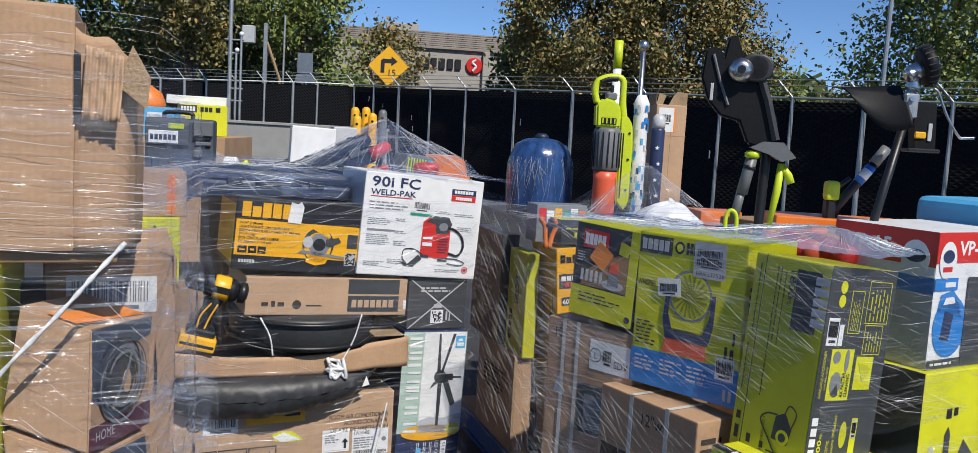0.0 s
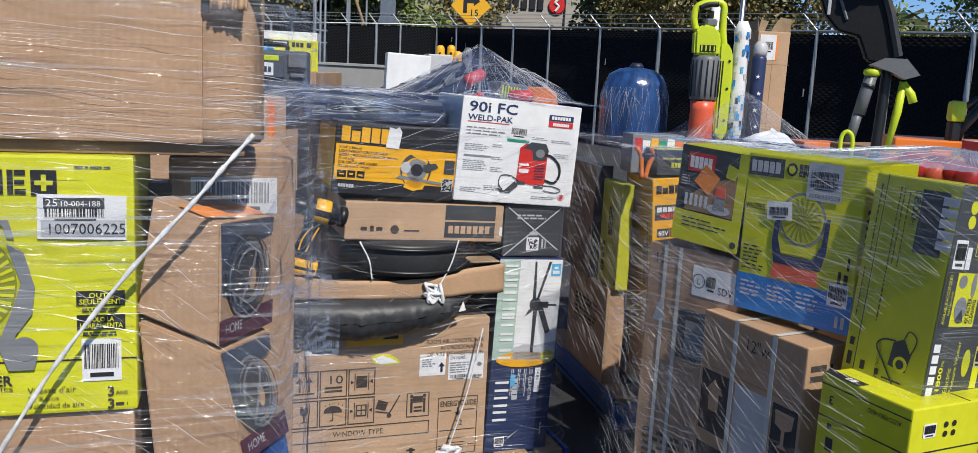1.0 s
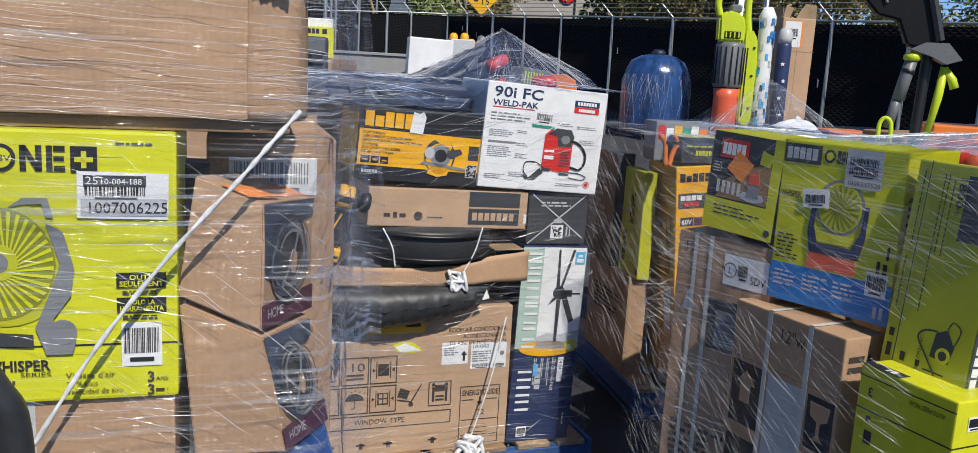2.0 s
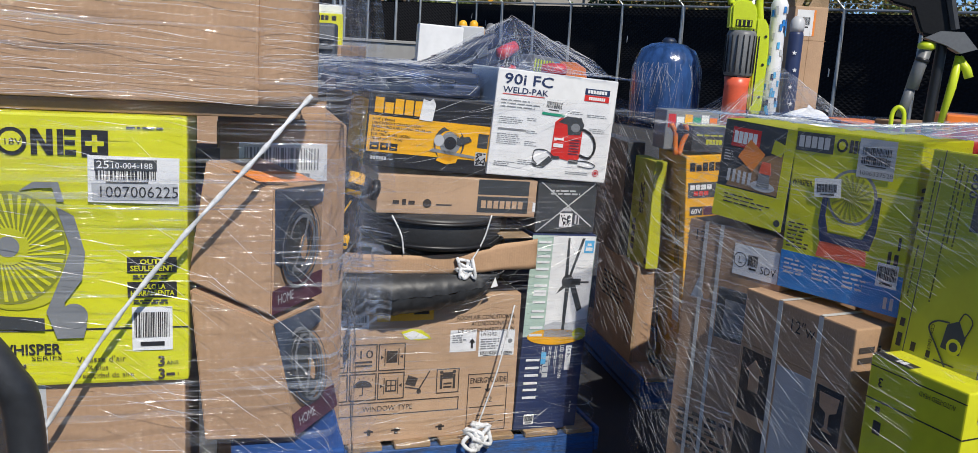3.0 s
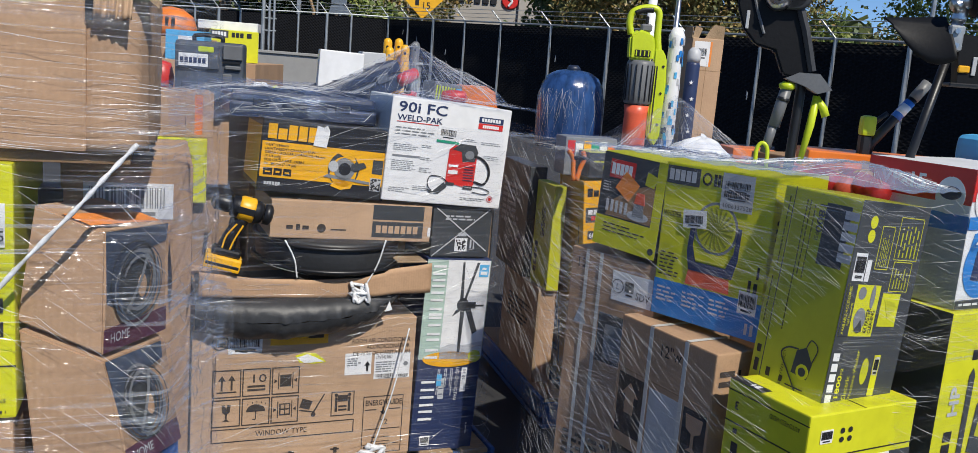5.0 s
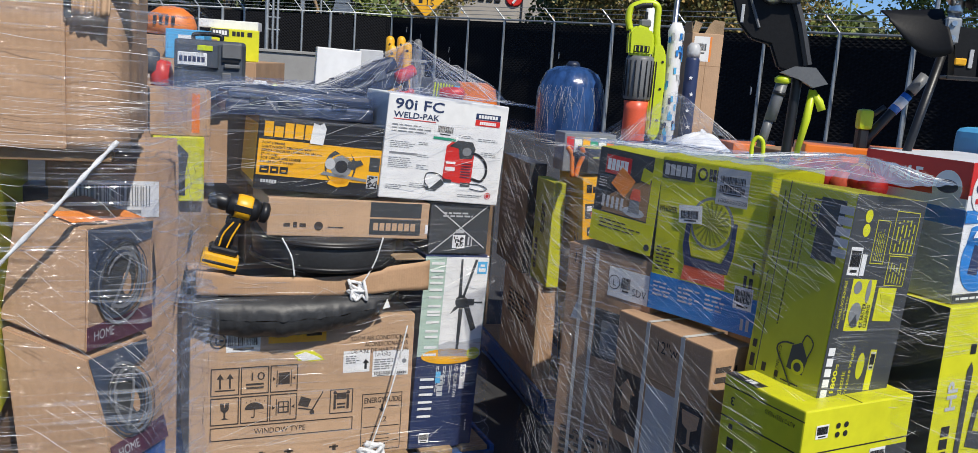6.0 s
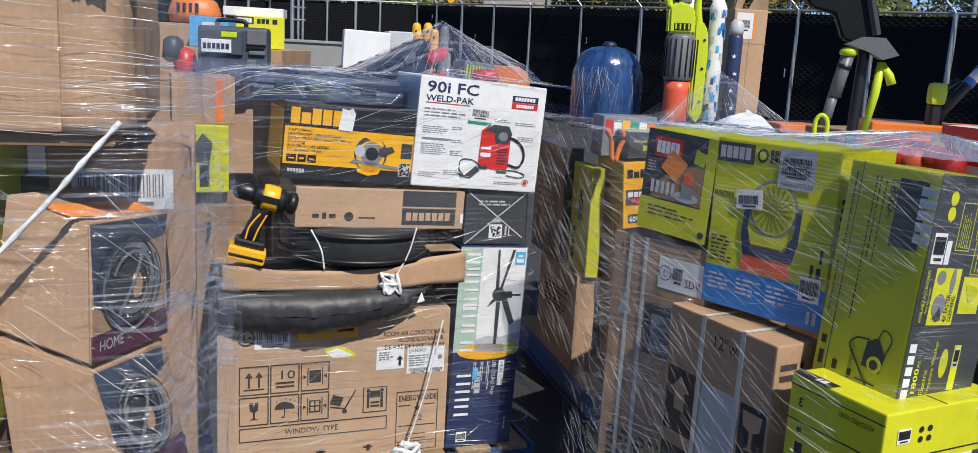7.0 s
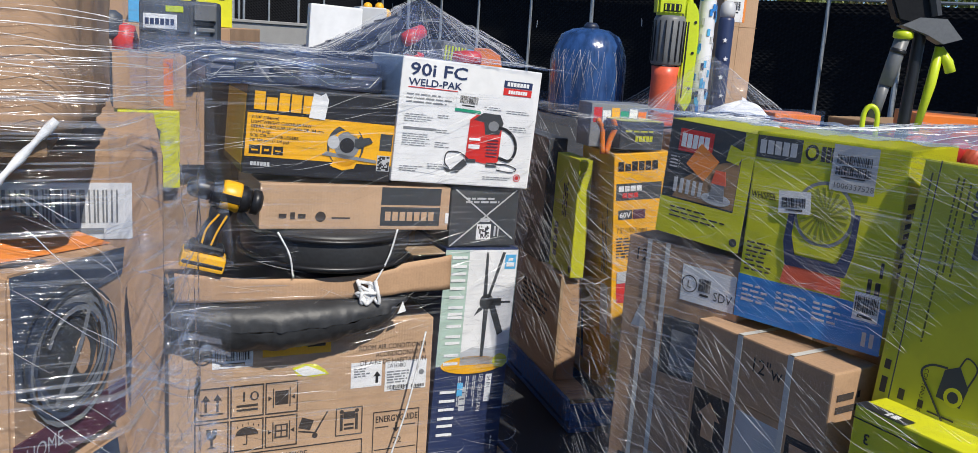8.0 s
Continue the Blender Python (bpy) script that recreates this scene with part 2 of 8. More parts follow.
def prism(points, depth, m=None, bm=None):
    """A polygon in the plane z = 0, extruded upwards by depth and then moved by m."""
    bm = bm or bmesh.new()
    low = [bm.verts.new((x, y, 0)) for x, y in points]
    high = [bm.verts.new((x, y, depth)) for x, y in points]
    k = len(points)
    bm.faces.new(high)
    bm.faces.new(low[::-1])
    for i in range(k):
        bm.faces.new((low[i], low[(i + 1) % k], high[(i + 1) % k], high[i]))
    if m is not None:
        bmesh.ops.transform(bm, matrix=m, verts=low + high)
    return bm


def lathe(profile, sides=32, m=None, bm=None):
    """Profile of (radius, height) turned about z."""
    bm = bm or bmesh.new()
    rings = []
    for r, z in profile:
        rings.append([bm.verts.new((r * math.cos(2 * math.pi * i / sides), r * math.sin(2 * math.pi * i / sides), z)) for i in range(sides)])
    for a, b in zip(rings, rings[1:]):
        for i in range(sides):
            bm.faces.new((a[i], a[(i + 1) % sides], b[(i + 1) % sides], b[i]))
    bm.faces.new(rings[0][::-1])
    bm.faces.new(rings[-1])
    if m is not None:
        bmesh.ops.transform(bm, matrix=m, verts=[v for r in rings for v in r])
    return bm


def tube(points, radius, sides=10, bm=None, taper=None):
    """A round tube along points."""
    bm = bm or bmesh.new()
    pts = [Vector(p) for p in points]
    rings, side = [], None
    for i, p in enumerate(pts):
        d = (pts[min(i + 1, len(pts) - 1)] - pts[max(i - 1, 0)]).normalized()
        if side is None:
            side = d.cross(Vector((0, 0, 1)) if abs(d.z) < 0.9 else Vector((1, 0, 0))).normalized()
        side = (side - d * side.dot(d)).normalized()
        up = d.cross(side)
        r = radius * (taper[i] if taper else 1)
        rings.append([bm.verts.new(p + side * (r * math.cos(2 * math.pi * k / sides)) + up * (r * math.sin(2 * math.pi * k / sides))) for k in range(sides)])
    for a, b in zip(rings, rings[1:]):
        for k in range(sides):
            bm.faces.new((a[k], a[(k + 1) % sides], b[(k + 1) % sides], b[k]))
    bm.faces.new(rings[0][::-1])
    bm.faces.new(rings[-1])
    return bm


def curve_points(ctrl, steps=8):
    """A smooth line through control points."""
    p = [Vector(c) for c in ctrl]
    p = [p[0] * 2 - p[1]] + p + [p[-1] * 2 - p[-2]]
    out = []
    for i in range(1, len(p) - 2):
        for s in range(steps):
            t = s / steps
            a, b, c, d = p[i - 1:i + 3]
            out.append(0.5 * (2 * b + (c - a) * t + (2 * a - 5 * b + 4 * c - d) * t * t + (3 * b - a - 3 * c + d) * t ** 3))
    return out + [p[-2]]


def face_frame(ob, side):
    """Right, up and outwards of one side of a carton, with the origin at that side's lower left corner."""
    w, d, h = DIMS[ob.name]
    o, u, v, n = {"F": ((0, 0, 0), (1, 0, 0), (0, 0, 1), (0, -1, 0)), "R": ((w, 0, 0), (0, 1, 0), (0, 0, 1), (1, 0, 0)),
                  "L": ((0, d, 0), (0, -1, 0), (0, 0, 1), (-1, 0, 0)), "T": ((0, 0, h), (1, 0, 0), (0, 1, 0), (0, 0, 1))}[side]
    return Matrix([(u[i], v[i], n[i], o[i]) for i in range(3)] + [(0, 0, 0, 1)])


def lifted(ob, side, u, v, layer, turn=0):
    return face_frame(ob, side) @ pose(u, v, 0.0004 + 0.0007 * layer, 0, 0, turn)


def panel(ob, side, u, v, w, h, material, layer=0, name="printed_panel", label="", turn=0):
    """A thin printed rectangle with its lower left corner at u, v."""
    return part(name, prism([(0, 0), (w, 0), (w, h), (0, h)], 0.0005, lifted(ob, side, u, v, layer, turn)), material, ob, label)


def shape(ob, side, points, material, layer=0, name="printed_picture", label="", turn=0, u=0, v=0):
    return part(name, prism(points, 0.0005, lifted(ob, side, u, v, layer, turn)), material, ob, label)


def oval(cx, cy, rx, ry, k=24, a0=0, a1=360):
    n = k if a1 - a0 >= 360 else k + 1
    return [(cx + rx * math.cos(radians(a0 + (a1 - a0) * i / k)), cy + ry * math.sin(radians(a0 + (a1 - a0) * i / k))) for i in range(n)]


def rects(ob, side, boxes, material, layer=0, name="fine_print", label="", u=0, v=0, turn=0, under=None):
    """Several thin rectangles (x, y, w, h) of one ink."""
    bm = bmesh.new()
    m = lifted(ob, side, u, v, layer, turn)
    for x, y, w, h in boxes:
        prism([(x, y), (x + w, y), (x + w, y + h), (x, y + h)], 0.0005, m, bm)
    return tagged(part(name, bm, material, under or ob, label), kind="stuff" if len(boxes) > 1 else "")


def words(ob, side, text, u, v, size, material, layer=1, turn=0, width=None, name="lettering", bold=0.0):
    """Readable writing; its first letter's foot is at u, v; width squeezes it to that length."""
    cu = bpy.data.curves.new(name, "FONT")
    cu.body, cu.size, cu.extrude, cu.offset = text, size / 0.72, 0.0, bold * size
    cu.resolution_u = 2
    tmp = new(name, cu)
    me = bpy.data.meshes.new_from_object(tmp)
    bpy.data.objects.remove(tmp)
    bpy.data.curves.remove(cu)
    xs = [p.co.x for p in me.vertices]
    k = width / (max(xs) - min(xs)) if width else 1.0
    me.transform(lifted(ob, side, u, v, layer, turn) @ pose(0, 0, 0.0005) @ Matrix.Diagonal((k, 1, 1, 1)))
    me.materials.append(material)
    o = new(name, me)
    o.parent = ob
    return o


def print_lines(ob, side, u, v, w, h, rows, material, layer=1, seed=1, name="fine_print", turn=0, fill=0.55):
    """Writing too small to read: rows of short bars."""
    rnd = random.Random(seed)
    boxes, step = [], h / rows
    for i in range(rows):
        x, end = 0.0, w * rnd.uniform(0.6, 1.0)
        while x < end:
            d = min(step * rnd.uniform(0.8, 3.0), end - x)
            boxes.append((x, h - (i + 1) * step + step * 0.2, d, step * fill))
            x += d + step * 0.5
    return rects(ob, side, boxes, material, layer, name, "", u, v, turn)


def mark_bars(ob, side, u, v, w, h, count, material, layer=1, turn=0, name="maker_mark", gap=0.2, tall=None):
    """A maker's mark as a row of plain upright blocks."""
    step = w / count
    boxes = [(i * step, 0, step * (1 - gap), h * (tall[i] if tall else 1)) for i in range(count)]
    return rects(ob, side, boxes, material, layer, name, "", u, v, turn)


def barcode(ob, side, u, v, w, h, layer=1, seed=3, turn=0, plate=True, ink=None, name="barcode_label"):
    rnd = random.Random(seed)
    base = None
    if plate:
        base = panel(ob, side, u, v, w, h, WHITE, layer, name, "white paper barcode label", turn)
    boxes, x = [], w * 0.06
    while x < w * 0.92:
        d = w * rnd.choice((0.012, 0.012, 0.024, 0.036))
        boxes.append((x, h * 0.3, d, h * 0.58))
        x += d + w * rnd.choice((0.012, 0.024))
    boxes.append((w * 0.2, h * 0.1, w * 0.6, h * 0.1))
    rects(ob, side, boxes, ink or BLACK, layer + 1, "barcode", "", u, v, turn, base)


def carton(name, label, m, w, d, h, material, category="cardboard box", bevel=0.004, group="", body="carton_body"):
    ob = thing(name, label, category, m, group)
    DIMS[ob.name] = (w, d, h)
    part(body, cuboid(0, w, 0, d, 0, h, bevel, 2), material, ob)
    return ob


def flap_seam(ob, material=TAPE, width=0.05, drop=0.05):
    """Tape along the top seam, over both ends, and the slit between the flaps."""
    w, d, h = DIMS[ob.name]
    panel(ob, "T", 0, d / 2 - width / 2, w, width, material, 0, "packing_tape")
    for s in ("R", "L"):
        panel(ob, s, d / 2 - width / 2, h - drop, width, drop, material, 0, "packing_tape")


def sheet(name, fn, nu, nv, material, parent, label="", smooth=True):
    """A thin sheet through fn(u, v), u and v from 0 to 1."""
    bm = bmesh.new()
    g = [[bm.verts.new(fn(i / nu, j / nv)) for i in range(nu + 1)] for j in range(nv + 1)]
    for j in range(nv):
        for i in range(nu):
            bm.faces.new((g[j][i], g[j][i + 1], g[j + 1][i + 1], g[j + 1][i]))
    return part(name, bm, material, parent, label, smooth)


def along(points, t):
    """A place at the share t of the length of a polyline."""
    p = [Vector(q) for q in points]
    lens = [(b - a).length for a, b in zip(p, p[1:])]
    s = t * sum(lens)
    for a, b, k in zip(p, p[1:], lens):
        if s <= k:
            return a.lerp(b, s / k if k else 0)
        s -= k
    return p[-1]


FC = pose(-0.286, 2.892, 0, 0, 0, 25)
FL = pose(-0.531, 0.969, 0, 0, 0, 22)
FR = pose(0.404, 2.30, 0, 0, 0, -45)
FP = pose(0.615, 2.03, 0, 0, 0, -60)
FB = pose(0.235, 3.56, 0, 0, 0, 18)

# ---- the yard ----
def ground_sheet():
    bm = bmesh.new()
    k = 24
    xs = [-400, -120, -40, -16] + [-8 + 16 * i / k for i in range(k + 1)] + [16, 40, 120, 400]
    ys = [-400, -100, -30] + [-6 + 36 * i / 30 for i in range(31)] + [60, 120, 400]
    g = [[bm.verts.new((x, y, 0.004 * noise.noise(Vector((x * 0.7, y * 0.7, 0))) if abs(x) < 9 and -6 < y < 30 else 0)) for x in xs] for y in ys]
    for j in range(len(ys) - 1):
        for i in range(len(xs) - 1):
            bm.faces.new((g[j][i], g[j][i + 1], g[j + 1][i + 1], g[j + 1][i]))
    tagged(part("ground", bm, ASPHALT, None, "dark worn asphalt yard", True), "", "ground", "", "structure")


ground_sheet()


def pallet(label, m, w, d, raw=False):
    """A wooden pallet: deck boards, stringers and bottom boards, painted blue on its outside."""
    ob = thing("pallet", label, "pallet", m, "pallets in the yard")
    n = 7
    step = (w - 0.11) / (n - 1)
    for i in range(n):
        part("deck_board", cuboid(i * step, i * step + 0.1 + 0.01 * (i % 3), 0, d, 0.118, 0.137, 0.003), RAW_WOOD, ob)
    for j in range(3):
        y = j * (d - 0.04) / 2
        part("stringer", cuboid(0, w, y, y + 0.04, 0.02, 0.118, 0.003), BLUE_WOOD, ob, "blue painted wooden stringer")
    for i in (0, 3, 6):
        part("bottom_board", cuboid(i * step, i * step + 0.11, 0, d, 0.0, 0.02, 0.002), BLUE_WOOD, ob)
    part("end_board", cuboid(-0.018, 0, 0, d, 0.05, 0.135, 0.003), BLUE_WOOD, ob, "blue painted edge board")
    part("end_board", cuboid(w, w + 0.018, 0, d, 0.05, 0.135, 0.003), BLUE_WOOD, ob, "blue painted edge board")
    return ob


pallet("blue and raw wooden pallet under the air conditioner stack", FC @ pose(-0.70, -0.03, 0), 1.02, 1.0)
pallet("worn blue wooden pallet under the wrapped tan cartons", FL @ pose(-0.80, 0.02, 0), 1.0, 1.0)
pallet("worn wooden pallet under stacked lime boxes", FR @ pose(-0.30, -0.02, 0), 1.2, 1.0)
pallet("blue wooden pallet with chipped paint, standing behind", FB @ pose(-0.02, -0.02, 0), 1.1, 1.0)


# ---- fence, signs, building and trees beyond the yard ----
def weave(name, colour):
    """Dark privacy mesh behind chain link: diagonal wires as fine relief and a faint sheen."""
    m = surface(name, colour, 0.85, vary=0.25, grain=30, blot=0.8, bump=0.0, spec=0.2, dark=Vector(colour) * 0.6)
    n, l = m.node_tree.nodes, m.node_tree.links
    co = n["Texture Coordinate"]
    total = None
    for a in (45, -45):
        mp = n.new("ShaderNodeMapping")
        mp.inputs["Rotation"].default_value = (0, radians(a), 0)
        l.new(co.outputs["Object"], mp.inputs["Vector"])
        w = n.new("ShaderNodeTexWave")
        w.inputs["Scale"].default_value = 5.5
        l.new(mp.outputs["Vector"], w.inputs["Vector"])
        if total is None:
            total = w.outputs["Fac"]
        else:
            ad = n.new("ShaderNodeMath")
            ad.operation = "MAXIMUM"
            l.new(total, ad.inputs[0])
            l.new(w.outputs["Fac"], ad.inputs[1])
            total = ad.outputs[0]
    b = n.new("ShaderNodeBump")
    b.inputs["Strength"].default_value, b.inputs["Distance"].default_value = 0.8, 0.02
    l.new(total, b.inputs["Height"])
    l.new(b.outputs["Normal"], n["Principled BSDF"].inputs["Normal"])
    return m


MESH_BLACK = weave("black_privacy_mesh", (0.0078, 0.0085, 0.0112))
STUCCO = surface("tan_stucco", (0.40, 0.37, 0.33), 0.9, vary=0.08, grain=4, blot=0.4, bump=0.2)
ROOF_METAL = surface("brown_roof_metal", (0.30, 0.26, 0.23), 0.6, vary=0.12, grain=3, blot=0.5, bump=0.1)
SIGN_YELLOW = surface("yellow_road_sign", (0.85, 0.43, 0.01), 0.5, vary=0.05, grain=8, bump=0.0)
BARK = surface("grey_bark", (0.13, 0.10, 0.075), 0.9, vary=0.3, grain=12, blot=2, bump=0.8, stretch=(3, 3, 0.6))


def fence():
    ob = thing("chain_link_fence", "tall chain link fence with black privacy mesh and barbed wire arms", "fence", pose(0, 0, 0))
    tagged(ob, kind="structure")
    steps = [-7.66, -6.97, -6.155, -5.23, -4.29, -3.145, -2.0, -0.776, 0.276, 1.127, 1.87, 2.65, 3.45, 4.3, 5.2]
    pts = [Vector((3.574 + 0.97 * s, 15.305 - 1.293 * s, 2.64 - 0.037 * (s + 7.66))) for s in steps]
    left = [Vector((x, 25.2 - 0.22 * (-3.9 - x), 2.66 - 0.04 * (-3.9 - x))) for x in (-4.85, -5.5, -6.25, -7.0, -7.75, -8.3, -8.9, -9.8, -11.5, -13.5)]
    line = left[::-1] + pts
    arms = []
    for i, p in enumerate(line):
        part("fence_post", tube([(p.x, p.y, 0), p], 0.030 if i % 4 else 0.04, 8), GALVANISED, ob)
        tip = p + Vector((-0.24, 0.06, 0.27))
        arms.append(tip)
        part("wire_arm", tube([p, tip], 0.016, 6), GALVANISED, ob)
    for a, b in zip(line, line[1:]):
        d = (b - a)
        back = Vector((-d.y, d.x, 0)).normalized() * 0.035
        bm = bmesh.new()
        vs = [bm.verts.new(q + back * k) for k in (1.0, 1.3) for q in (Vector((a.x, a.y, 0.02)), Vector((b.x, b.y, 0.02)), b - Vector((0, 0, 0.05)), a - Vector((0, 0, 0.05)))]
        for f in ((0, 1, 2, 3), (7, 6, 5, 4), (0, 4, 5, 1), (1, 5, 6, 2), (2, 6, 7, 3), (3, 7, 4, 0)):
            bm.faces.new([vs[i] for i in f])
        part("mesh_panel", bm, MESH_BLACK, ob)
        part("top_rail", tube([a, b], 0.022, 6), GALVANISED, ob)
    for k in (0.35, 0.68, 1.0):
        pts2 = []
        for p, t in zip(line, arms):
            pts2.append(p.lerp(t, k))
        part("barbed_wire", tube(pts2, 0.006, 4), GALVANISED, ob)
    rnd = random.Random(11)
    for k in range(9):
        s = rnd.uniform(-7.5, 2.2)
        z = rnd.uniform(1.2, 2.2)
        c = Vector((3.574 + 0.97 * s, 15.305 - 1.293 * s, z))
        part("mesh_tear", prism([(0, 0), (0.02, 0.0), (0.028, 0.11), (0.008, 0.14)], 0.004, Matrix.Translation(c + Vector((-0.03, -0.05, 0))) @ pose(0, 0, 0, 90, rnd.uniform(-10, 10), -53)), PALE_GREY, ob)


fence()


def low_wall():
    ob = new("retaining_wall")
    ob.matrix_world = pose(-10, 21.5, 0, 0, 0, -4)
    tagged(ob, "low grey concrete wall in front of the fence", "wall", kind="structure")
    part("wall_body", cuboid(0, 7.6, 0, 0.25, 0, 1.40, 0.02), CONCRETE, ob)
    part("coping", cuboid(-0.03, 7.63, -0.04, 0.29, 1.40, 1.47, 0.01), CONCRETE, ob)


low_wall()


def store():
    ob = thing("store_building", "tan stucco store with a ribbed brown roof band", "building", pose(-7.9, 45, 0, 0, 0, 8))
    part("wall", cuboid(0, 15, 0, 14, 0, 5.72, 0.02), STUCCO, ob)
    part("fascia", cuboid(-0.12, 15.1, -0.16, 14, 5.60, 5.74, 0.02), ROOF_METAL, ob, "dark roof edge")
    for i in range(7):
        z = 5.76 + i * 0.11
        part("roof_rib", cuboid(-0.05, 15.1, -0.12 + i * 0.09, 0.5 + i * 0.09, z, z + 0.085, 0.01), ROOF_METAL, ob)
    part("roof_core", cuboid(0, 15, 0.6, 14, 5.7, 6.5, 0.02), ROOF_METAL, ob)
    for x in (0.0, 7.55, 14.6):
        part("pilaster", cuboid(x - 0.12, x + 0.22, -0.22, 0.0, 0, 5.6, 0.02), STUCCO, ob)
    for i, x in enumerate((4.05, 4.42, 4.78, 5.2, 5.62, 6.02)):
        part("sign_letter", cuboid(x, x + 0.3, -0.1, 0.0, 4.62, 5.15, 0.02), BLACK, ob, "dark sign letter as a plain block")
    part("sign_roundel", lathe([(0.02, 0), (0.42, 0), (0.42, 0.1), (0.38, 0.13), (0.02, 0.13)], 28, pose(7.0, 0, 4.88, 90, 0, 0)), RED, ob, "red oval store emblem")
    part("roundel_curve", tube(curve_points([(7.08, -0.15, 5.2), (6.9, -0.15, 5.02), (7.08, -0.15, 4.85), (6.92, -0.15, 4.6)], 6), 0.06, 6), PLASTIC_WHITE, ob)
    part("parapet", cuboid(2.5, 4.2, 2, 2.4, 6.5, 7.0, 0.02), STUCCO, ob)
    far = thing("neighbouring_building", "beige clad building with a dark recess behind trees", "building", pose(-26, 44, 0, 0, 0, 4))
    part("wall", cuboid(0, 8.2, 0, 8, 0, 5.6, 0.02), STUCCO, far)
    for i in range(14):
        part("cladding_board", cuboid(0, 8.2, -0.03, 0, 0.3 + i * 0.36, 0.62 + i * 0.36, 0.01), STUCCO, far)
    # charcoal colour stands in for the shade inside the entrance
    part("recess", cuboid(8.2, 17.5, 2.0, 8, 0, 5.2, 0.02), CHARCOAL, far, "entrance with its shade painted charcoal")
    part("roof", cuboid(-0.3, 17.6, -0.4, 8, 5.6, 5.9, 0.02), ROOF_METAL, far)


store()


def road_sign():
    ob = thing("road_sign", "yellow diamond road sign with a black turn arrow", "road sign", pose(-3.02, 26.0, 0, 0, 0, 4))

    part("sign_plate", prism([(-0.02, -0.56), (0.02, -0.56), (0.56, -0.02), (0.56, 0.02), (0.02, 0.56), (-0.02, 0.56), (-0.56, 0.02), (-0.56, -0.02)], 0.012, pose(0, 0, 3.27, 90, 0, 0)), SIGN_YELLOW, ob)
    DIMS[ob.name] = (1, 1, 1)
    up = pose(0, -0.014, 3.27, 90, 0, 0)
    part("printed_arrow", prism([(-0.22, -0.2), (-0.11, -0.2), (-0.11, 0.08), (0.08, 0.08), (0.08, 0.0), (0.26, 0.14), (0.08, 0.28), (0.08, 0.2), (-0.16, 0.2), (-0.22, 0.14)], 0.004, up), BLACK, ob)
    cu = bpy.data.curves.new("digits", "FONT")
    cu.body, cu.size = "15", 0.27
    tmp = new("digits", cu)
    me = bpy.data.meshes.new_from_object(tmp)
    bpy.data.objects.remove(tmp)
    me.transform(up @ pose(-0.04, -0.28, 0.006))
    me.materials.append(BLACK)
    o = new("lettering", me)
    o.parent = ob
    part("sign_post", tube([(0, 0.03, 0), (0, 0.03, 3.4)], 0.03, 8), GALVANISED, ob)
    back = thing("road_sign", "grey back of a tilted road sign on a post", "road sign", pose(-5.75, 27.5, 0, 0, 0, -20))
    part("sign_plate", cuboid(-0.27, 0.27, 0, 0.01, 3.0, 3.62, 0.004), GALVANISED, back)
    part("sign_post", tube([(0.05, 0.03, 0), (0.05, 0.03, 3.55)], 0.03, 8), GALVANISED, back)
    part("sign_base_plate", prism([(-0.36, 2.72), (-0.28, 2.98), (0.3, 2.98), (0.38, 2.72)], 0.01, pose(0, 0.01, 0, 90, 0, 0)), GALVANISED, back)


road_sign()


def masts():
    ob = thing("steel_mast", "thin galvanised steel mast with cross arms and lamps", "mast", pose(-6.55, 22.4, 0))
    part("mast", tube([(0, 0, 0), (0, 0, 7.5)], 0.05, 8), GALVANISED, ob)
    part("side_pipe", tube([(0.27, 0, 0), (0.27, 0, 3.55)], 0.03, 8), GALVANISED, ob)
    part("side_pipe", tube([(0.15, 0, 1.6), (0.15, 0, 3.2)], 0.03, 8), GALVANISED, ob)
    for z, x0, x1 in ((3.45, -0.15, 0.33), (3.12, -0.12, 0.2), (2.25, 0, 0.33), (1.95, 0, 0.33)):
        part("cross_arm", tube([(x0, 0, z), (x1, 0, z)], 0.022, 6), GALVANISED, ob)
    for x, z in ((0.27, 3.6), (0.17, 3.2)):
        part("lamp_globe", lathe([(0.01, -0.06), (0.05, -0.04), (0.06, 0), (0.05, 0.04), (0.01, 0.06)], 10, pose(x, 0, z)), PLASTIC_WHITE, ob, "small white lamp globe", True)
    for x, y, h in ((-7.0, 30, 5.0), (6.05, 13.9, 9.0)):
        po = thing("light_pole", "slim grey steel light pole", "pole", pose(x, y, 0))
        part("pole", tube([(0, 0, 0), (0.02, 0, h)], 0.035, 8), GALVANISED, po)
        part("base_plate", cuboid(-0.12, 0.12, -0.12, 0.12, 0, 0.03, 0.005), GALVANISED, po)
    brace = thing("utility_frame", "wooden utility frame with a meter box", "utility frame", pose(-7.35, 29.0, 0))
    part("post", cuboid(-0.06, 0.06, -0.06, 0.06, 0, 4.6, 0.01), GALVANISED, brace)
    part("brace", tube([(0.05, 0, 4.0), (0.5, 0, 2.8), (0.25, 0, 1.8)], 0.05, 6), RAW_WOOD, brace)
    part("meter_box", cuboid(-0.75, -0.35, -0.1, 0.1, 3.95, 4.5, 0.02), PALE_GREY, brace)


masts()


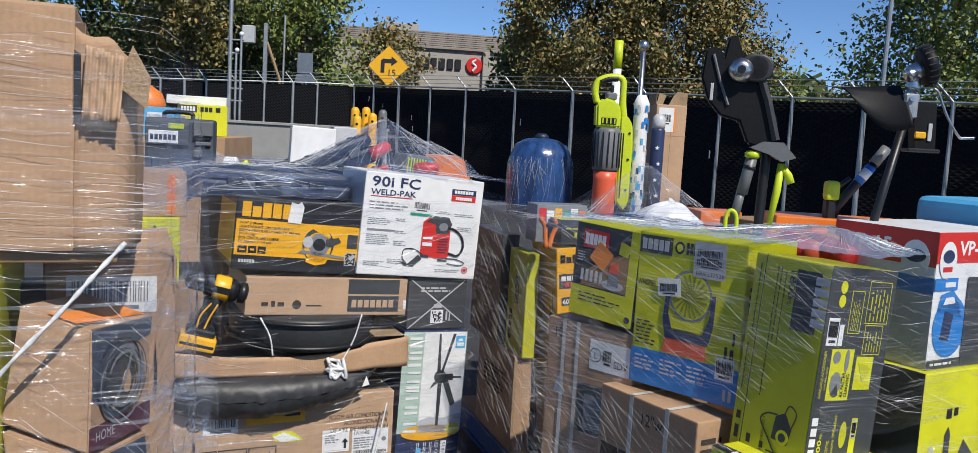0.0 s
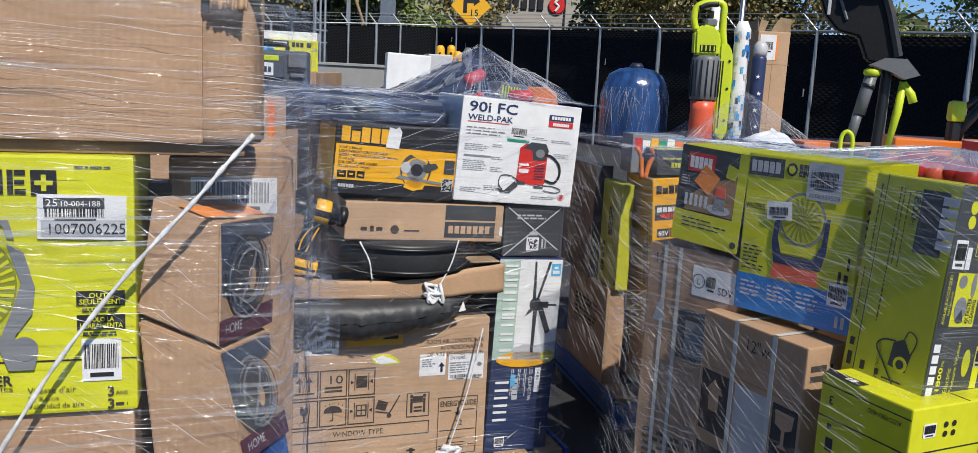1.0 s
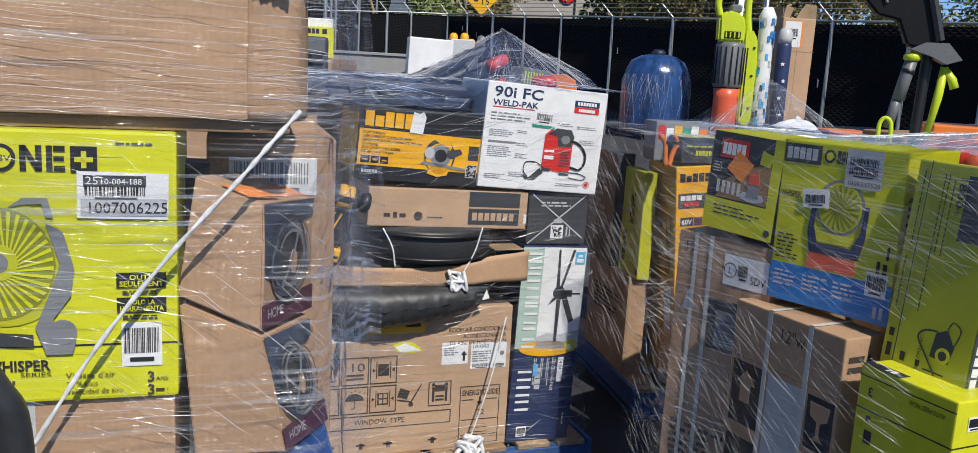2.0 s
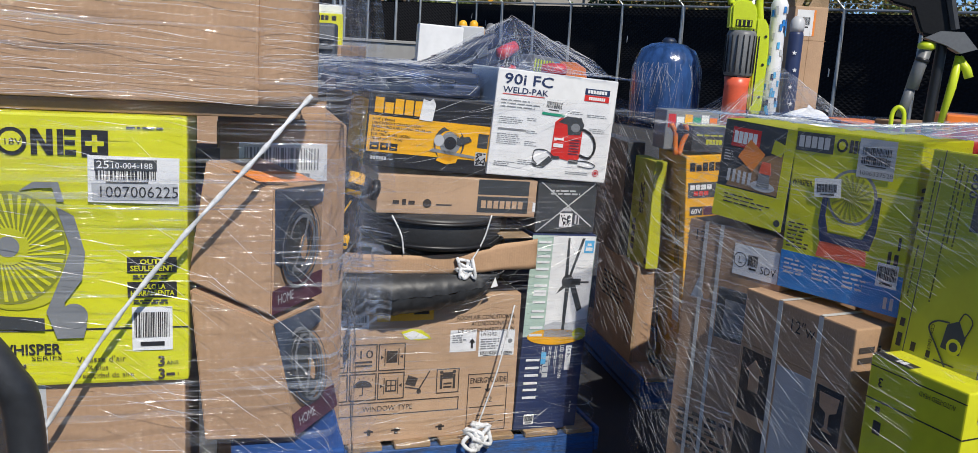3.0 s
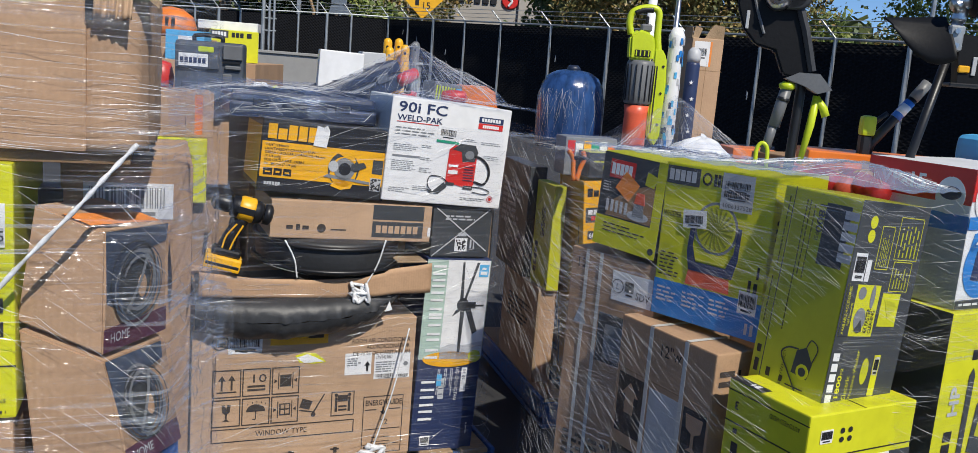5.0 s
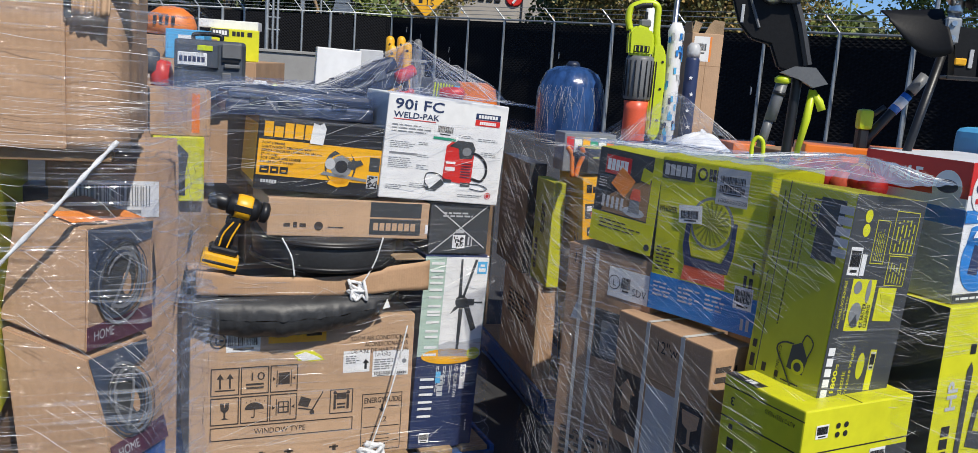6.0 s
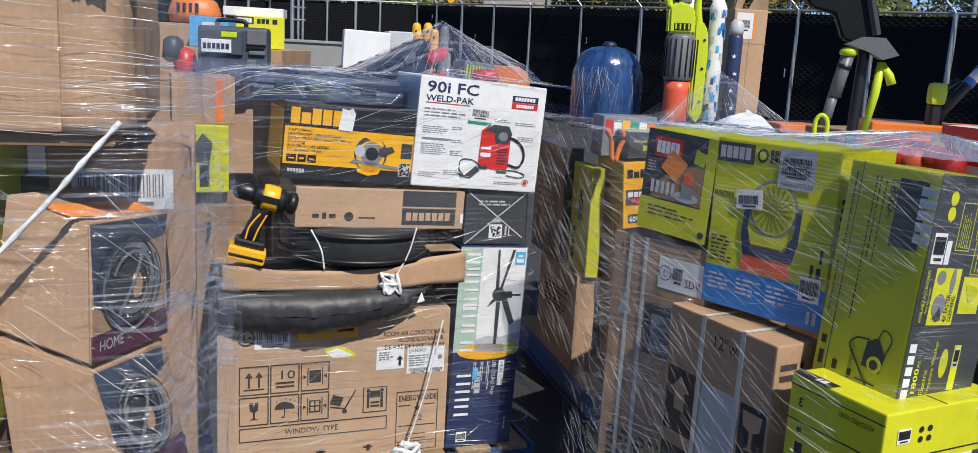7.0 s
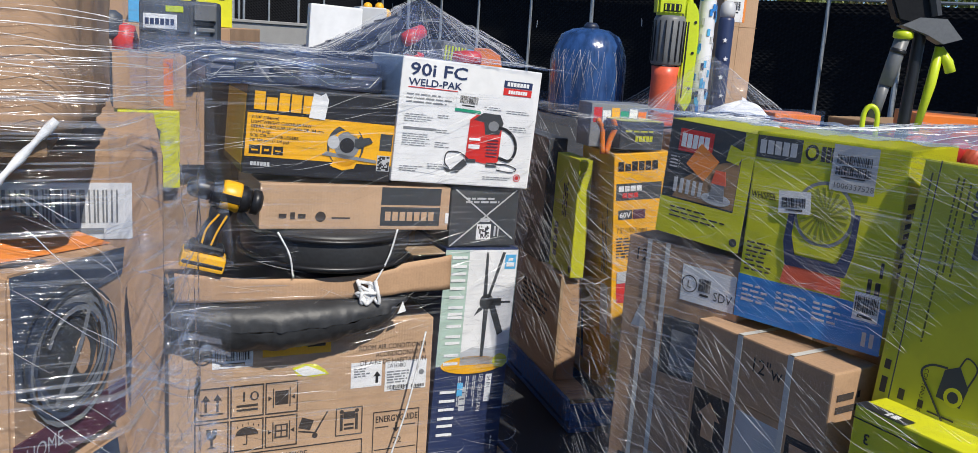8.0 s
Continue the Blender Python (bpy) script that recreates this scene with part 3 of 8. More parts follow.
def bollards():
    for i, (x, y, z) in enumerate(((-1.60, 10.6, 1.72), (-1.49, 10.75, 1.73), (-1.39, 10.6, 1.66), (-1.55, 10.45, 1.62), (-1.29, 10.75, 1.71))):
        ob = thing("bollard", "scuffed orange-yellow round topped post", "bollard", pose(x, y, 0), "orange posts by the fence")
        part("tube_body", lathe([(0.05, 0), (0.052, 0.02), (0.052, z - 0.05), (0.044, z - 0.02), (0.02, z)], 18), PLASTIC_YELLOW if i < 4 else PLASTIC_GREY, ob, "", True)
        part("dark_patch", lathe([(0.016, 0), (0.016, 0.003)], 10, pose(0.005, -0.0515, z - 0.1, 90, 0, 0)), PLASTIC_BLACK, ob)



bollards()


def leaf_material(name, low, mid, high):
    m = bpy.data.materials.new(name)
    m.use_nodes = True
    n, l = m.node_tree.nodes, m.node_tree.links
    p = n["Principled BSDF"]
    p.inputs["Roughness"].default_value = 0.55
    g = n.new("ShaderNodeNewGeometry")
    r = n.new("ShaderNodeValToRGB")
    r.color_ramp.elements[0].color, r.color_ramp.elements[1].color = (*low, 1), (*high, 1)
    e = r.color_ramp.elements.new(0.55)
    e.color = (*mid, 1)
    l.new(g.outputs["Random Per Island"], r.inputs["Fac"])
    l.new(r.outputs["Color"], p.inputs["Base Color"])
    return m


LEAF_DARK = leaf_material("dark_green_leaves", (0.03, 0.055, 0.015), (0.08, 0.12, 0.03), (0.15, 0.17, 0.05))
LEAF_AUTUMN = leaf_material("turning_leaves", (0.085, 0.10, 0.03), (0.20, 0.18, 0.055), (0.36, 0.22, 0.07))
LEAF_BRIGHT = leaf_material("bright_green_leaves", (0.08, 0.12, 0.025), (0.17, 0.22, 0.045), (0.28, 0.29, 0.07))


def tree(label, x, y, base, radius, height, material, leaves, size, seed, squash=1.0):
    ob = thing("tree", label, "tree", pose(x, y, 0), "trees behind the fence")
    rnd = np.random.RandomState(seed)
    bm = tube([(0, 0, 0), (0.05, 0, base * 0.6), (0.0, 0.05, base + height * 0.45), (0.08, 0, base + height * 0.8)], 0.05 + radius * 0.055, 8, taper=[1.2, 0.9, 0.6, 0.15])
    clumps = []
    k = 26
    for i in range(k):
        f = (i + 0.5) / k
        zc = base + height * (0.08 + 0.86 * f)
        r = radius * squash * math.sin(math.pi * (0.16 + 0.74 * f)) * rnd.uniform(0.35, 0.95)
        a = i * 2.4 + rnd.uniform(-0.4, 0.4)
        c = np.array((r * math.cos(a), r * math.sin(a), zc))
        clumps.append((c, radius * rnd.uniform(0.22, 0.42)))
        if i % 2 == 0:
            tube([(0, 0, max(base * 0.7, zc - height * 0.25)), (c[0] * 0.5, c[1] * 0.5, zc - height * 0.08), tuple(c)], 0.02 + radius * 0.014, 5, bm, [1, 0.7, 0.2])
    part("trunk", bm, BARK, ob, "", True)
    per = leaves // k
    cs = np.concatenate([np.tile(c, (per, 1)) + rnd.normal(0, 1, (per, 3)) * s * np.array((0.62, 0.62, 0.5)) for c, s in clumps])
    n = len(cs)
    a, b = rnd.normal(0, 1, (n, 3)), rnd.normal(0, 1, (n, 3))
    a /= np.linalg.norm(a, axis=1)[:, None]
    b -= a * (a * b).sum(1)[:, None]
    b /= np.linalg.norm(b, axis=1)[:, None]
    s = size * rnd.uniform(0.6, 1.3, (n, 1))
    quad = np.stack([cs - a * s, cs + b * s * 0.55, cs + a * s, cs - b * s * 0.55], 1).reshape(-1, 3)
    me = bpy.data.meshes.new("crown")
    me.from_pydata(quad.tolist(), [], [(4 * i, 4 * i + 1, 4 * i + 2, 4 * i + 3) for i in range(n)])
    me.materials.append(material)
    cr = new("crown", me)
    cr.parent = ob
    return ob


tree("tall dark green tree with dense foliage", -14.2, 33, 2.0, 3.2, 9.0, LEAF_DARK, 18000, 0.11, 1)
tree("dark green tree standing behind the others", -10.6, 38, 1.5, 3.0, 9.5, LEAF_DARK, 8000, 0.16, 2)
tree("tree with yellow-brown turning leaves", -10.2, 30, 3.0, 1.9, 7.5, LEAF_AUTUMN, 15000, 0.085, 3)
tree("bright green conifer-like tree", -7.0, 33, 3.4, 2.4, 7.5, LEAF_BRIGHT, 16000, 0.09, 4)
tree("small olive tree in front of the store", -4.7, 40, 2.4, 1.7, 3.7, LEAF_AUTUMN, 3500, 0.10, 5)
tree("tree with yellow-brown turning leaves", 3.3, 32, 2.0, 2.6, 8.0, LEAF_AUTUMN, 40000, 0.08, 6)
tree("tree with brown-edged green leaves", 6.7, 31, 1.8, 2.7, 8.0, LEAF_AUTUMN, 40000, 0.08, 7)
tree("distant small yellow-green tree", 16.2, 50, 1.5, 1.7, 4.4, LEAF_BRIGHT, 3000, 0.14, 8)
tree("distant tree with reddish leaves", 20.8, 52, 0.8, 2.6, 4.2, LEAF_AUTUMN, 4000, 0.15, 9)
tree("tall olive green tree with full crown", 13.0, 25.5, 1.2, 2.9, 7.5, LEAF_BRIGHT, 24000, 0.08, 10, 1.1)
tree("tall olive green tree with full crown", 16.6, 27, 1.2, 2.9, 8.0, LEAF_BRIGHT, 20000, 0.08, 12, 1.1)
tree("low green shrub behind the fence", -4.9, 29.5, 0.6, 1.3, 2.7, LEAF_BRIGHT, 4000, 0.09, 13)
tree("dark green tree by the road", 1.5, 38, 1.2, 2.2, 5.0, LEAF_DARK, 5000, 0.13, 14)


def far_woods():
    rnd = np.random.RandomState(21)
    n = 9000
    ang = rnd.uniform(-1.3, 1.3, n)
    rad = rnd.uniform(85, 110, n)
    top = 5.5 + 2.0 * np.sin(ang * 23) + 1.2 * np.sin(ang * 61)
    cs = np.stack([rad * np.sin(ang), rad * np.cos(ang), rnd.uniform(0, 1, n) ** 0.7 * top], 1)
    s = rnd.uniform(0.5, 1.2, (n, 1))
    a, b = rnd.normal(0, 1, (n, 3)), rnd.normal(0, 1, (n, 3))
    a /= np.linalg.norm(a, axis=1)[:, None]
    b /= np.linalg.norm(b, axis=1)[:, None]
    quad = np.stack([cs - a * s, cs + b * s, cs + a * s, cs - b * s], 1).reshape(-1, 3)
    me = bpy.data.meshes.new("far_woods")
    me.from_pydata(quad.tolist(), [], [(4 * i, 4 * i + 1, 4 * i + 2, 4 * i + 3) for i in range(n)])
    me.materials.append(LEAF_DARK)
    tagged(new("far_woods", me), "distant line of dark trees", "woods", kind="stuff")


far_woods()

# ---- stack on the pallet with the air conditioner ----
def ac_carton():
    ob = carton("air_conditioner_box", "tan cardboard box printed with handling symbols on a pallet", FC @ pose(-0.655, 0, 0.137), 0.675, 0.58, 0.488, BOARD_PALE, "appliance box")
    for vert in ob.children[0].data.vertices:
        if vert.co.x < 0.1:
            vert.co.x -= 0.048
    k = 1
    for i, s in enumerate(("ROOM AIR CONDITIONER", "ACONDICIONADOR", "DE AIRE DE HABITACION")):
        wd = (0.20, 0.15, 0.195)[i]
        words(ob, "F", s, 0.655 - wd, 0.405 - i * 0.022, 0.0155, BROWN_INK, k, width=wd)
    panel(ob, "F", 0.435, 0.295, 0.09, 0.075, WHITE, 0, "paper_label", "white paper shipping label")
    shape(ob, "F", [(0.507, 0.305), (0.515, 0.305), (0.515, 0.325), (0.522, 0.325), (0.511, 0.34), (0.500, 0.325), (0.507, 0.325)], BLACK, 1, "printed_arrow")
    print_lines(ob, "F", 0.443, 0.325, 0.05, 0.03, 4, GREY, 1, 4)
    panel(ob, "F", 0.535, 0.275, 0.125, 0.09, WHITE, 0, "paper_label", "white paper model label")
    words(ob, "F", "LW1424RD", 0.541, 0.346, 0.013, BLACK, 1, width=0.055)
    print_lines(ob, "F", 0.541, 0.298, 0.075, 0.04, 5, GREY, 1, 6)
    barcode(ob, "F", 0.538, 0.275, 0.07, 0.02, 0, 5, plate=False)
    barcode(ob, "F", 0.612, 0.275, 0.045, 0.016, 0, 6, plate=False)
    shape(ob, "F", oval(0.645, 0.325, 0.008, 0.008), GREY, 1, "printed_seal")
    # yellow ticket, torn paper, white barcode at the left
    panel(ob, "F", 0.19, 0.41, 0.185, 0.05, YELLOW, 0, "paper_label", "yellow paper ticket", 0)
    rects(ob, "F", [(0.31, 0.43, 0.05, 0.012)], BROWN_INK, 1, "fine_print")
    shape(ob, "F", [(0.27, 0.372), (0.30, 0.382), (0.335, 0.378), (0.36, 0.36), (0.372, 0.345), (0.33, 0.342), (0.285, 0.348)], LIME, 0, "torn_label", "torn yellow and white paper label")
    shape(ob, "F", [(0.275, 0.366), (0.31, 0.376), (0.34, 0.362), (0.365, 0.348), (0.30, 0.346)], WHITE, 1, "torn_label")
    barcode(ob, "F", 0.06, 0.388, 0.105, 0.07, 0, 9, ink=BROWN_INK)
    bm = bmesh.new()
    ring(bm, ob, 0.036, 0.427, 0.026, 0.021)
    part("printed_roundel", bm, BROWN_INK, ob)
    rects(ob, "F", [(0.026, 0.419, 0.006, 0.018), (0.030, 0.413, 0.016, 0.005), (0.040, 0.425, 0.012, 0.005)], BROWN_INK, 1, "printed_roundel")
    # two rows of handling symbols in frames
    for r in range(2):
        for c in range(3):
            x, y = 0.015 + c * 0.092, 0.245 - r * 0.098
            frame_lines(ob, x, y, 0.088, 0.092, 0.0035)
            symbol(ob, (r * 3 + c), x + 0.044, y + 0.046)
    trolley_symbol(ob, 0.335, 0.225)
    frame_lines(ob, 0.395, 0.155, 0.078, 0.085, 0.003)
    rects(ob, "F", [(0.417, 0.205, 0.034, 0.022), (0.408, 0.17, 0.008, 0.05), (0.452, 0.17, 0.008, 0.05), (0.42, 0.185, 0.028, 0.006), (0.42, 0.173, 0.028, 0.006)], BROWN_INK, 1, "handling_symbol")
    for x in (0.412, 0.456):
        shape(ob, "F", oval(x, 0.228, 0.006, 0.006, 12), BROWN_INK, 1, "handling_symbol")
    frame_lines(ob, 0.015, 0.094, 0.46, 0.046, 0.003)
    words(ob, "F", "WINDOW TYPE", 0.152, 0.108, 0.019, BROWN_INK, 1, width=0.165)
    frame_lines(ob, 0.505, 0.01, 0.14, 0.205, 0.0025)
    words(ob, "F", "ENERGYGUIDE", 0.512, 0.182, 0.020, BROWN_INK, 1, width=0.127, bold=0.012)
    shape(ob, "F", [(0.573, 0.176), (0.579, 0.176), (0.579, 0.160), (0.587, 0.160), (0.576, 0.146), (0.565, 0.160), (0.573, 0.160)], BROWN_INK, 1, "printed_arrow")
    words(ob, "F", "22", 0.566, 0.112, 0.020, BROWN_INK, 1)
    rects(ob, "F", [(0.512, 0.165, 0.04, 0.003), (0.595, 0.165, 0.04, 0.003), (0.512, 0.095, 0.126, 0.0025), (0.54, 0.065, 0.065, 0.002), (0.54, 0.05, 0.065, 0.002), (0.512, 0.04, 0.126, 0.002)], BROWN_INK, 1, "fine_print")
    print_lines(ob, "F", 0.512, 0.015, 0.126, 0.022, 2, BROWN_INK, 1, 8)
    for x in (0.06, 0.16, 0.25, 0.40):
        rects(ob, "F", [(x, 0.035, 0.03, 0.006), (x + 0.01, 0.025, 0.012, 0.02)], BROWN_INK, 1, "handling_symbol", "", 0, 0)
    flap_seam(ob)
    return ob


def frame_lines(ob, x, y, w, h, t):
    rects(ob, "F", [(x, y, w, t), (x, y + h - t, w, t), (x, y + t, t, h - 2 * t), (x + w - t, y + t, t, h - 2 * t)], BROWN_INK, 1, "symbol_frame")


def ring(bm, ob, cx, cy, r_out, r_in, side="F", layer=1, k=24):
    """A flat printed ring."""
    m = lifted(ob, side, 0, 0, layer)
    a = [bm.verts.new(m @ Vector((x, y, 0.0005))) for x, y in oval(cx, cy, r_out, r_out, k)]
    b = [bm.verts.new(m @ Vector((x, y, 0.0005))) for x, y in oval(cx, cy, r_in, r_in, k)]
    for i in range(k):
        bm.faces.new((a[i], a[(i + 1) % k], b[(i + 1) % k], b[i]))
    return bm


def symbol(ob, kind, cx, cy):
    """Up arrows, stack limit, clamps, glass, umbrella and window."""
    n = "handling_symbol"
    if kind == 0:
        for d in (-0.015, 0.015):
            shape(ob, "F", [(cx + d - 0.003, cy - 0.022), (cx + d + 0.003, cy - 0.022), (cx + d + 0.003, cy + 0.01), (cx + d + 0.011, cy + 0.01), (cx + d, cy + 0.028), (cx + d - 0.011, cy + 0.01), (cx + d - 0.003, cy + 0.01)], BROWN_INK, 1, n)
        rects(ob, "F", [(cx - 0.03, cy - 0.03, 0.06, 0.004)], BROWN_INK, 1, n)
    elif kind == 1:
        words(ob, "F", "10", cx - 0.022, cy + 0.0, 0.028, BROWN_INK, 1, width=0.042, name=n)
        rects(ob, "F", [(cx - 0.028, cy - 0.016, 0.056, 0.006), (cx - 0.028, cy - 0.028, 0.056, 0.006)], BROWN_INK, 1, n)
    elif kind in (2, 5):
        rects(ob, "F", [(cx - 0.018, cy - 0.02, 0.036, 0.04), (cx - 0.024, cy - 0.028, 0.003, 0.056), (cx + 0.021, cy - 0.028, 0.003, 0.056)], BROWN_INK, 1, n)
        for s in (-1, 1):
            shape(ob, "F", [(cx + s * 0.026, cy), (cx + s * 0.036, cy + 0.007), (cx + s * 0.036, cy - 0.007)][::s], BROWN_INK, 1, n)
        if kind == 5:
            rects(ob, "F", [(cx - 0.013, cy - 0.015, 0.011, 0.013), (cx + 0.002, cy - 0.015, 0.011, 0.013), (cx - 0.013, cy + 0.003, 0.011, 0.013), (cx + 0.002, cy + 0.003, 0.011, 0.013)], BOARD_PALE, 2, n)
    elif kind == 3:
        shape(ob, "F", [(cx - 0.014, cy + 0.028), (cx - 0.012, cy + 0.004), (cx - 0.003, cy - 0.004), (cx - 0.003, cy - 0.022), (cx - 0.012, cy - 0.027), (cx + 0.012, cy - 0.027), (cx + 0.003, cy - 0.022), (cx + 0.003, cy - 0.004), (cx + 0.012, cy + 0.004), (cx + 0.014, cy + 0.028), (cx + 0.003, cy + 0.028), (cx, cy + 0.012), (cx - 0.003, cy + 0.028)], BROWN_INK, 1, n)
    else:
        shape(ob, "F", oval(cx, cy, 0.03, 0.024, 14, 0, 180), BROWN_INK, 1, n)
        rects(ob, "F", [(cx - 0.0015, cy - 0.026, 0.003, 0.026), (cx - 0.01, cy - 0.028, 0.01, 0.003)], BROWN_INK, 1, n)
        rects(ob, "F", [(cx - 0.026 + i * 0.014, cy + 0.03 - abs(i - 2) * 0.004, 0.002, 0.006) for i in range(5)], BROWN_INK, 1, n)


def trolley_symbol(ob, x, y):
    n = "handling_symbol"
    shape(ob, "F", [(x - 0.045, y - 0.03), (x - 0.012, y - 0.04), (x - 0.002, y - 0.012), (x - 0.035, y)], BROWN_INK, 1, n)
    shape(ob, "F", [(x + 0.035, y + 0.012), (x + 0.038, y + 0.009), (x + 0.004, y - 0.052), (x - 0.045, y - 0.042), (x - 0.044, y - 0.038), (x + 0.001, y - 0.047)], BROWN_INK, 1, n)
    shape(ob, "F", oval(x + 0.002, y - 0.058, 0.008, 0.008, 14), BROWN_INK, 1, n)


def fan_carton_tall():
    ob = carton("ceiling_fan_box", "tall navy box with a ceiling fan picture, standing on end", FC @ pose(0.022, 0.0, 0.137, 0, 2.0, 0), 0.232, 0.26, 0.692, NAVY, "ceiling fan box")
    # upper picture: misty backdrop with a dark fan
    panel(ob, "F", 0.0, 0.335, 0.09, 0.352, MIST, 0, "printed_panel")
    panel(ob, "F", 0.075, 0.335, 0.155, 0.352, WHITE, 1, "printed_panel", "white picture panel")
    shape(ob, "F", oval(0.115, 0.335, 0.10, 0.028, 24), YELLOW, 2, "printed_picture", "golden glow under the fan")
    shape(ob, "F", [(0.075, 0.335), (0.23, 0.335), (0.23, 0.40), (0.16, 0.385), (0.11, 0.39), (0.075, 0.375)], PALE_GREY, 2, "printed_picture")
    shape(ob, "F", oval(0.205, 0.345, 0.024, 0.022), LIME_DEEP, 4, "printed_roundel")
    shape(ob, "F", oval(0.142, 0.53, 0.022, 0.024), CHARCOAL, 3)
    shape(ob, "F", [(0.135, 0.515), (0.15, 0.515), (0.148, 0.36), (0.138, 0.36)], CHARCOAL, 3)
    shape(ob, "F", [(0.15, 0.52), (0.165, 0.535), (0.205, 0.435), (0.188, 0.425)], CHARCOAL, 3)
    shape(ob, "F", [(0.13, 0.54), (0.142, 0.55), (0.135, 0.68), (0.128, 0.68)], CHARCOAL, 3)
    shape(ob, "F", [(0.142, 0.54), (0.152, 0.545), (0.19, 0.68), (0.18, 0.68)], CHARCOAL, 3)
    shape(ob, "F", [(0.105, 0.487), (0.118, 0.51), (0.14, 0.525), (0.13, 0.505)], CHARCOAL, 3)
    rects(ob, "F", [(0.16, 0.525, 0.06, 0.006), (0.16, 0.518, 0.03, 0.022)], CHARCOAL, 3, "printed_picture")
    panel(ob, "F", 0.19, 0.63, 0.035, 0.043, SKY_BLUE, 3, "printed_badge", "small blue printed badge")
    rects(ob, "F", [(0.195, 0.637, 0.025, 0.012), (0.2, 0.655, 0.015, 0.008)], WHITE, 4, "fine_print")
    # maker's mark running down the left side, as plain blocks
    ys = [0.648, 0.606, 0.556, 0.505, 0.468, 0.416, 0.352]
    rects(ob, "F", [(0.022, y - 0.014 + k * (0.026 - 0.006 * (i % 2)), 0.046, 0.0085) for i, y in enumerate(ys) for k in (0, 1)], WHITE, 3, "maker_mark")
    yb = [0.235, 0.18, 0.128]
    rects(ob, "F", [(0.02, y - 0.014 + k * 0.028, 0.05, 0.0085) for y in yb for k in (0, 1)], WHITE, 3, "maker_mark")
    panel(ob, "F", 0.165, 0.215, 0.02, 0.088, WHITE, 1, "printed_panel")
    words(ob, "F", "LED CEILING FAN", 0.143, 0.305, 0.0135, WHITE, 1, turn=-90, width=0.118)
    words(ob, "F", "54 IN", 0.170, 0.298, 0.012, NAVY, 2, turn=-90)
    for c, x in enumerate((0.075, 0.1, 0.122)):
        print_lines(ob, "F", x, 0.30, 0.10, 0.012, 2, PALE_GREY, 1, 20 + c, turn=-90)
    rects(ob, "F", [(0.085, 0.19 + i * 0.02, 0.02, 0.016) for i in range(4)], PALE_GREY, 1, "feature_icons")
    rects(ob, "F", [(0.075, 0.26, 0.018, 0.02), (0.075, 0.238, 0.018, 0.02)], SKY_BLUE, 2, "feature_icons")
    barcode(ob, "F", 0.035, 0.02, 0.036, 0.036, 1, 14)
    print_lines(ob, "F", 0.20, 0.1, 0.07, 0.008, 1, PALE_GREY, 1, 31, turn=-90)
    panel(ob, "R", 0.0, 0.335, 0.26, 0.352, MIST, 0)
    return ob


def dark_carton():
    ob = carton("dark_box", "charcoal printed box with crossed tape, lying on a taller box", FC @ pose(0.052, 0.005, 0.832, 0, 1.2, 0), 0.213, 0.26, 0.172, CHARCOAL, "product box")
    print_lines(ob, "F", 0.045, 0.125, 0.12, 0.02, 2, PALE_GREY, 1, 41)
    panel(ob, "F", 0.085, 0.02, 0.045, 0.045, WHITE, 1, "code_patch", "white printed code patch")
    rnd = random.Random(5)
    rects(ob, "F", [(0.089 + 0.0045 * i, 0.024 + 0.0045 * j, 0.0045, 0.0045) for i in range(8) for j in range(8) if rnd.random() < 0.5], BLACK, 2, "code_pattern")
    panel(ob, "F", 0.095, 0.072, 0.03, 0.012, PALE_GREY, 1, "printed_panel")
    rects(ob, "F", [(0.14, 0.03, 0.006, 0.03), (0.152, 0.028, 0.004, 0.032)], PALE_GREY, 1, "fine_print")
    for a, b in (((0.005, 0.0), (0.205, 0.165)), ((0.01, 0.165), (0.2, 0.02))):
        d = Vector((b[0] - a[0], b[1] - a[1]))
        panel(ob, "F", a[0], a[1], d.length, 0.004, PALE_GREY, 3, "film_fold", "", math.degrees(math.atan2(d.y, d.x)))
    return ob


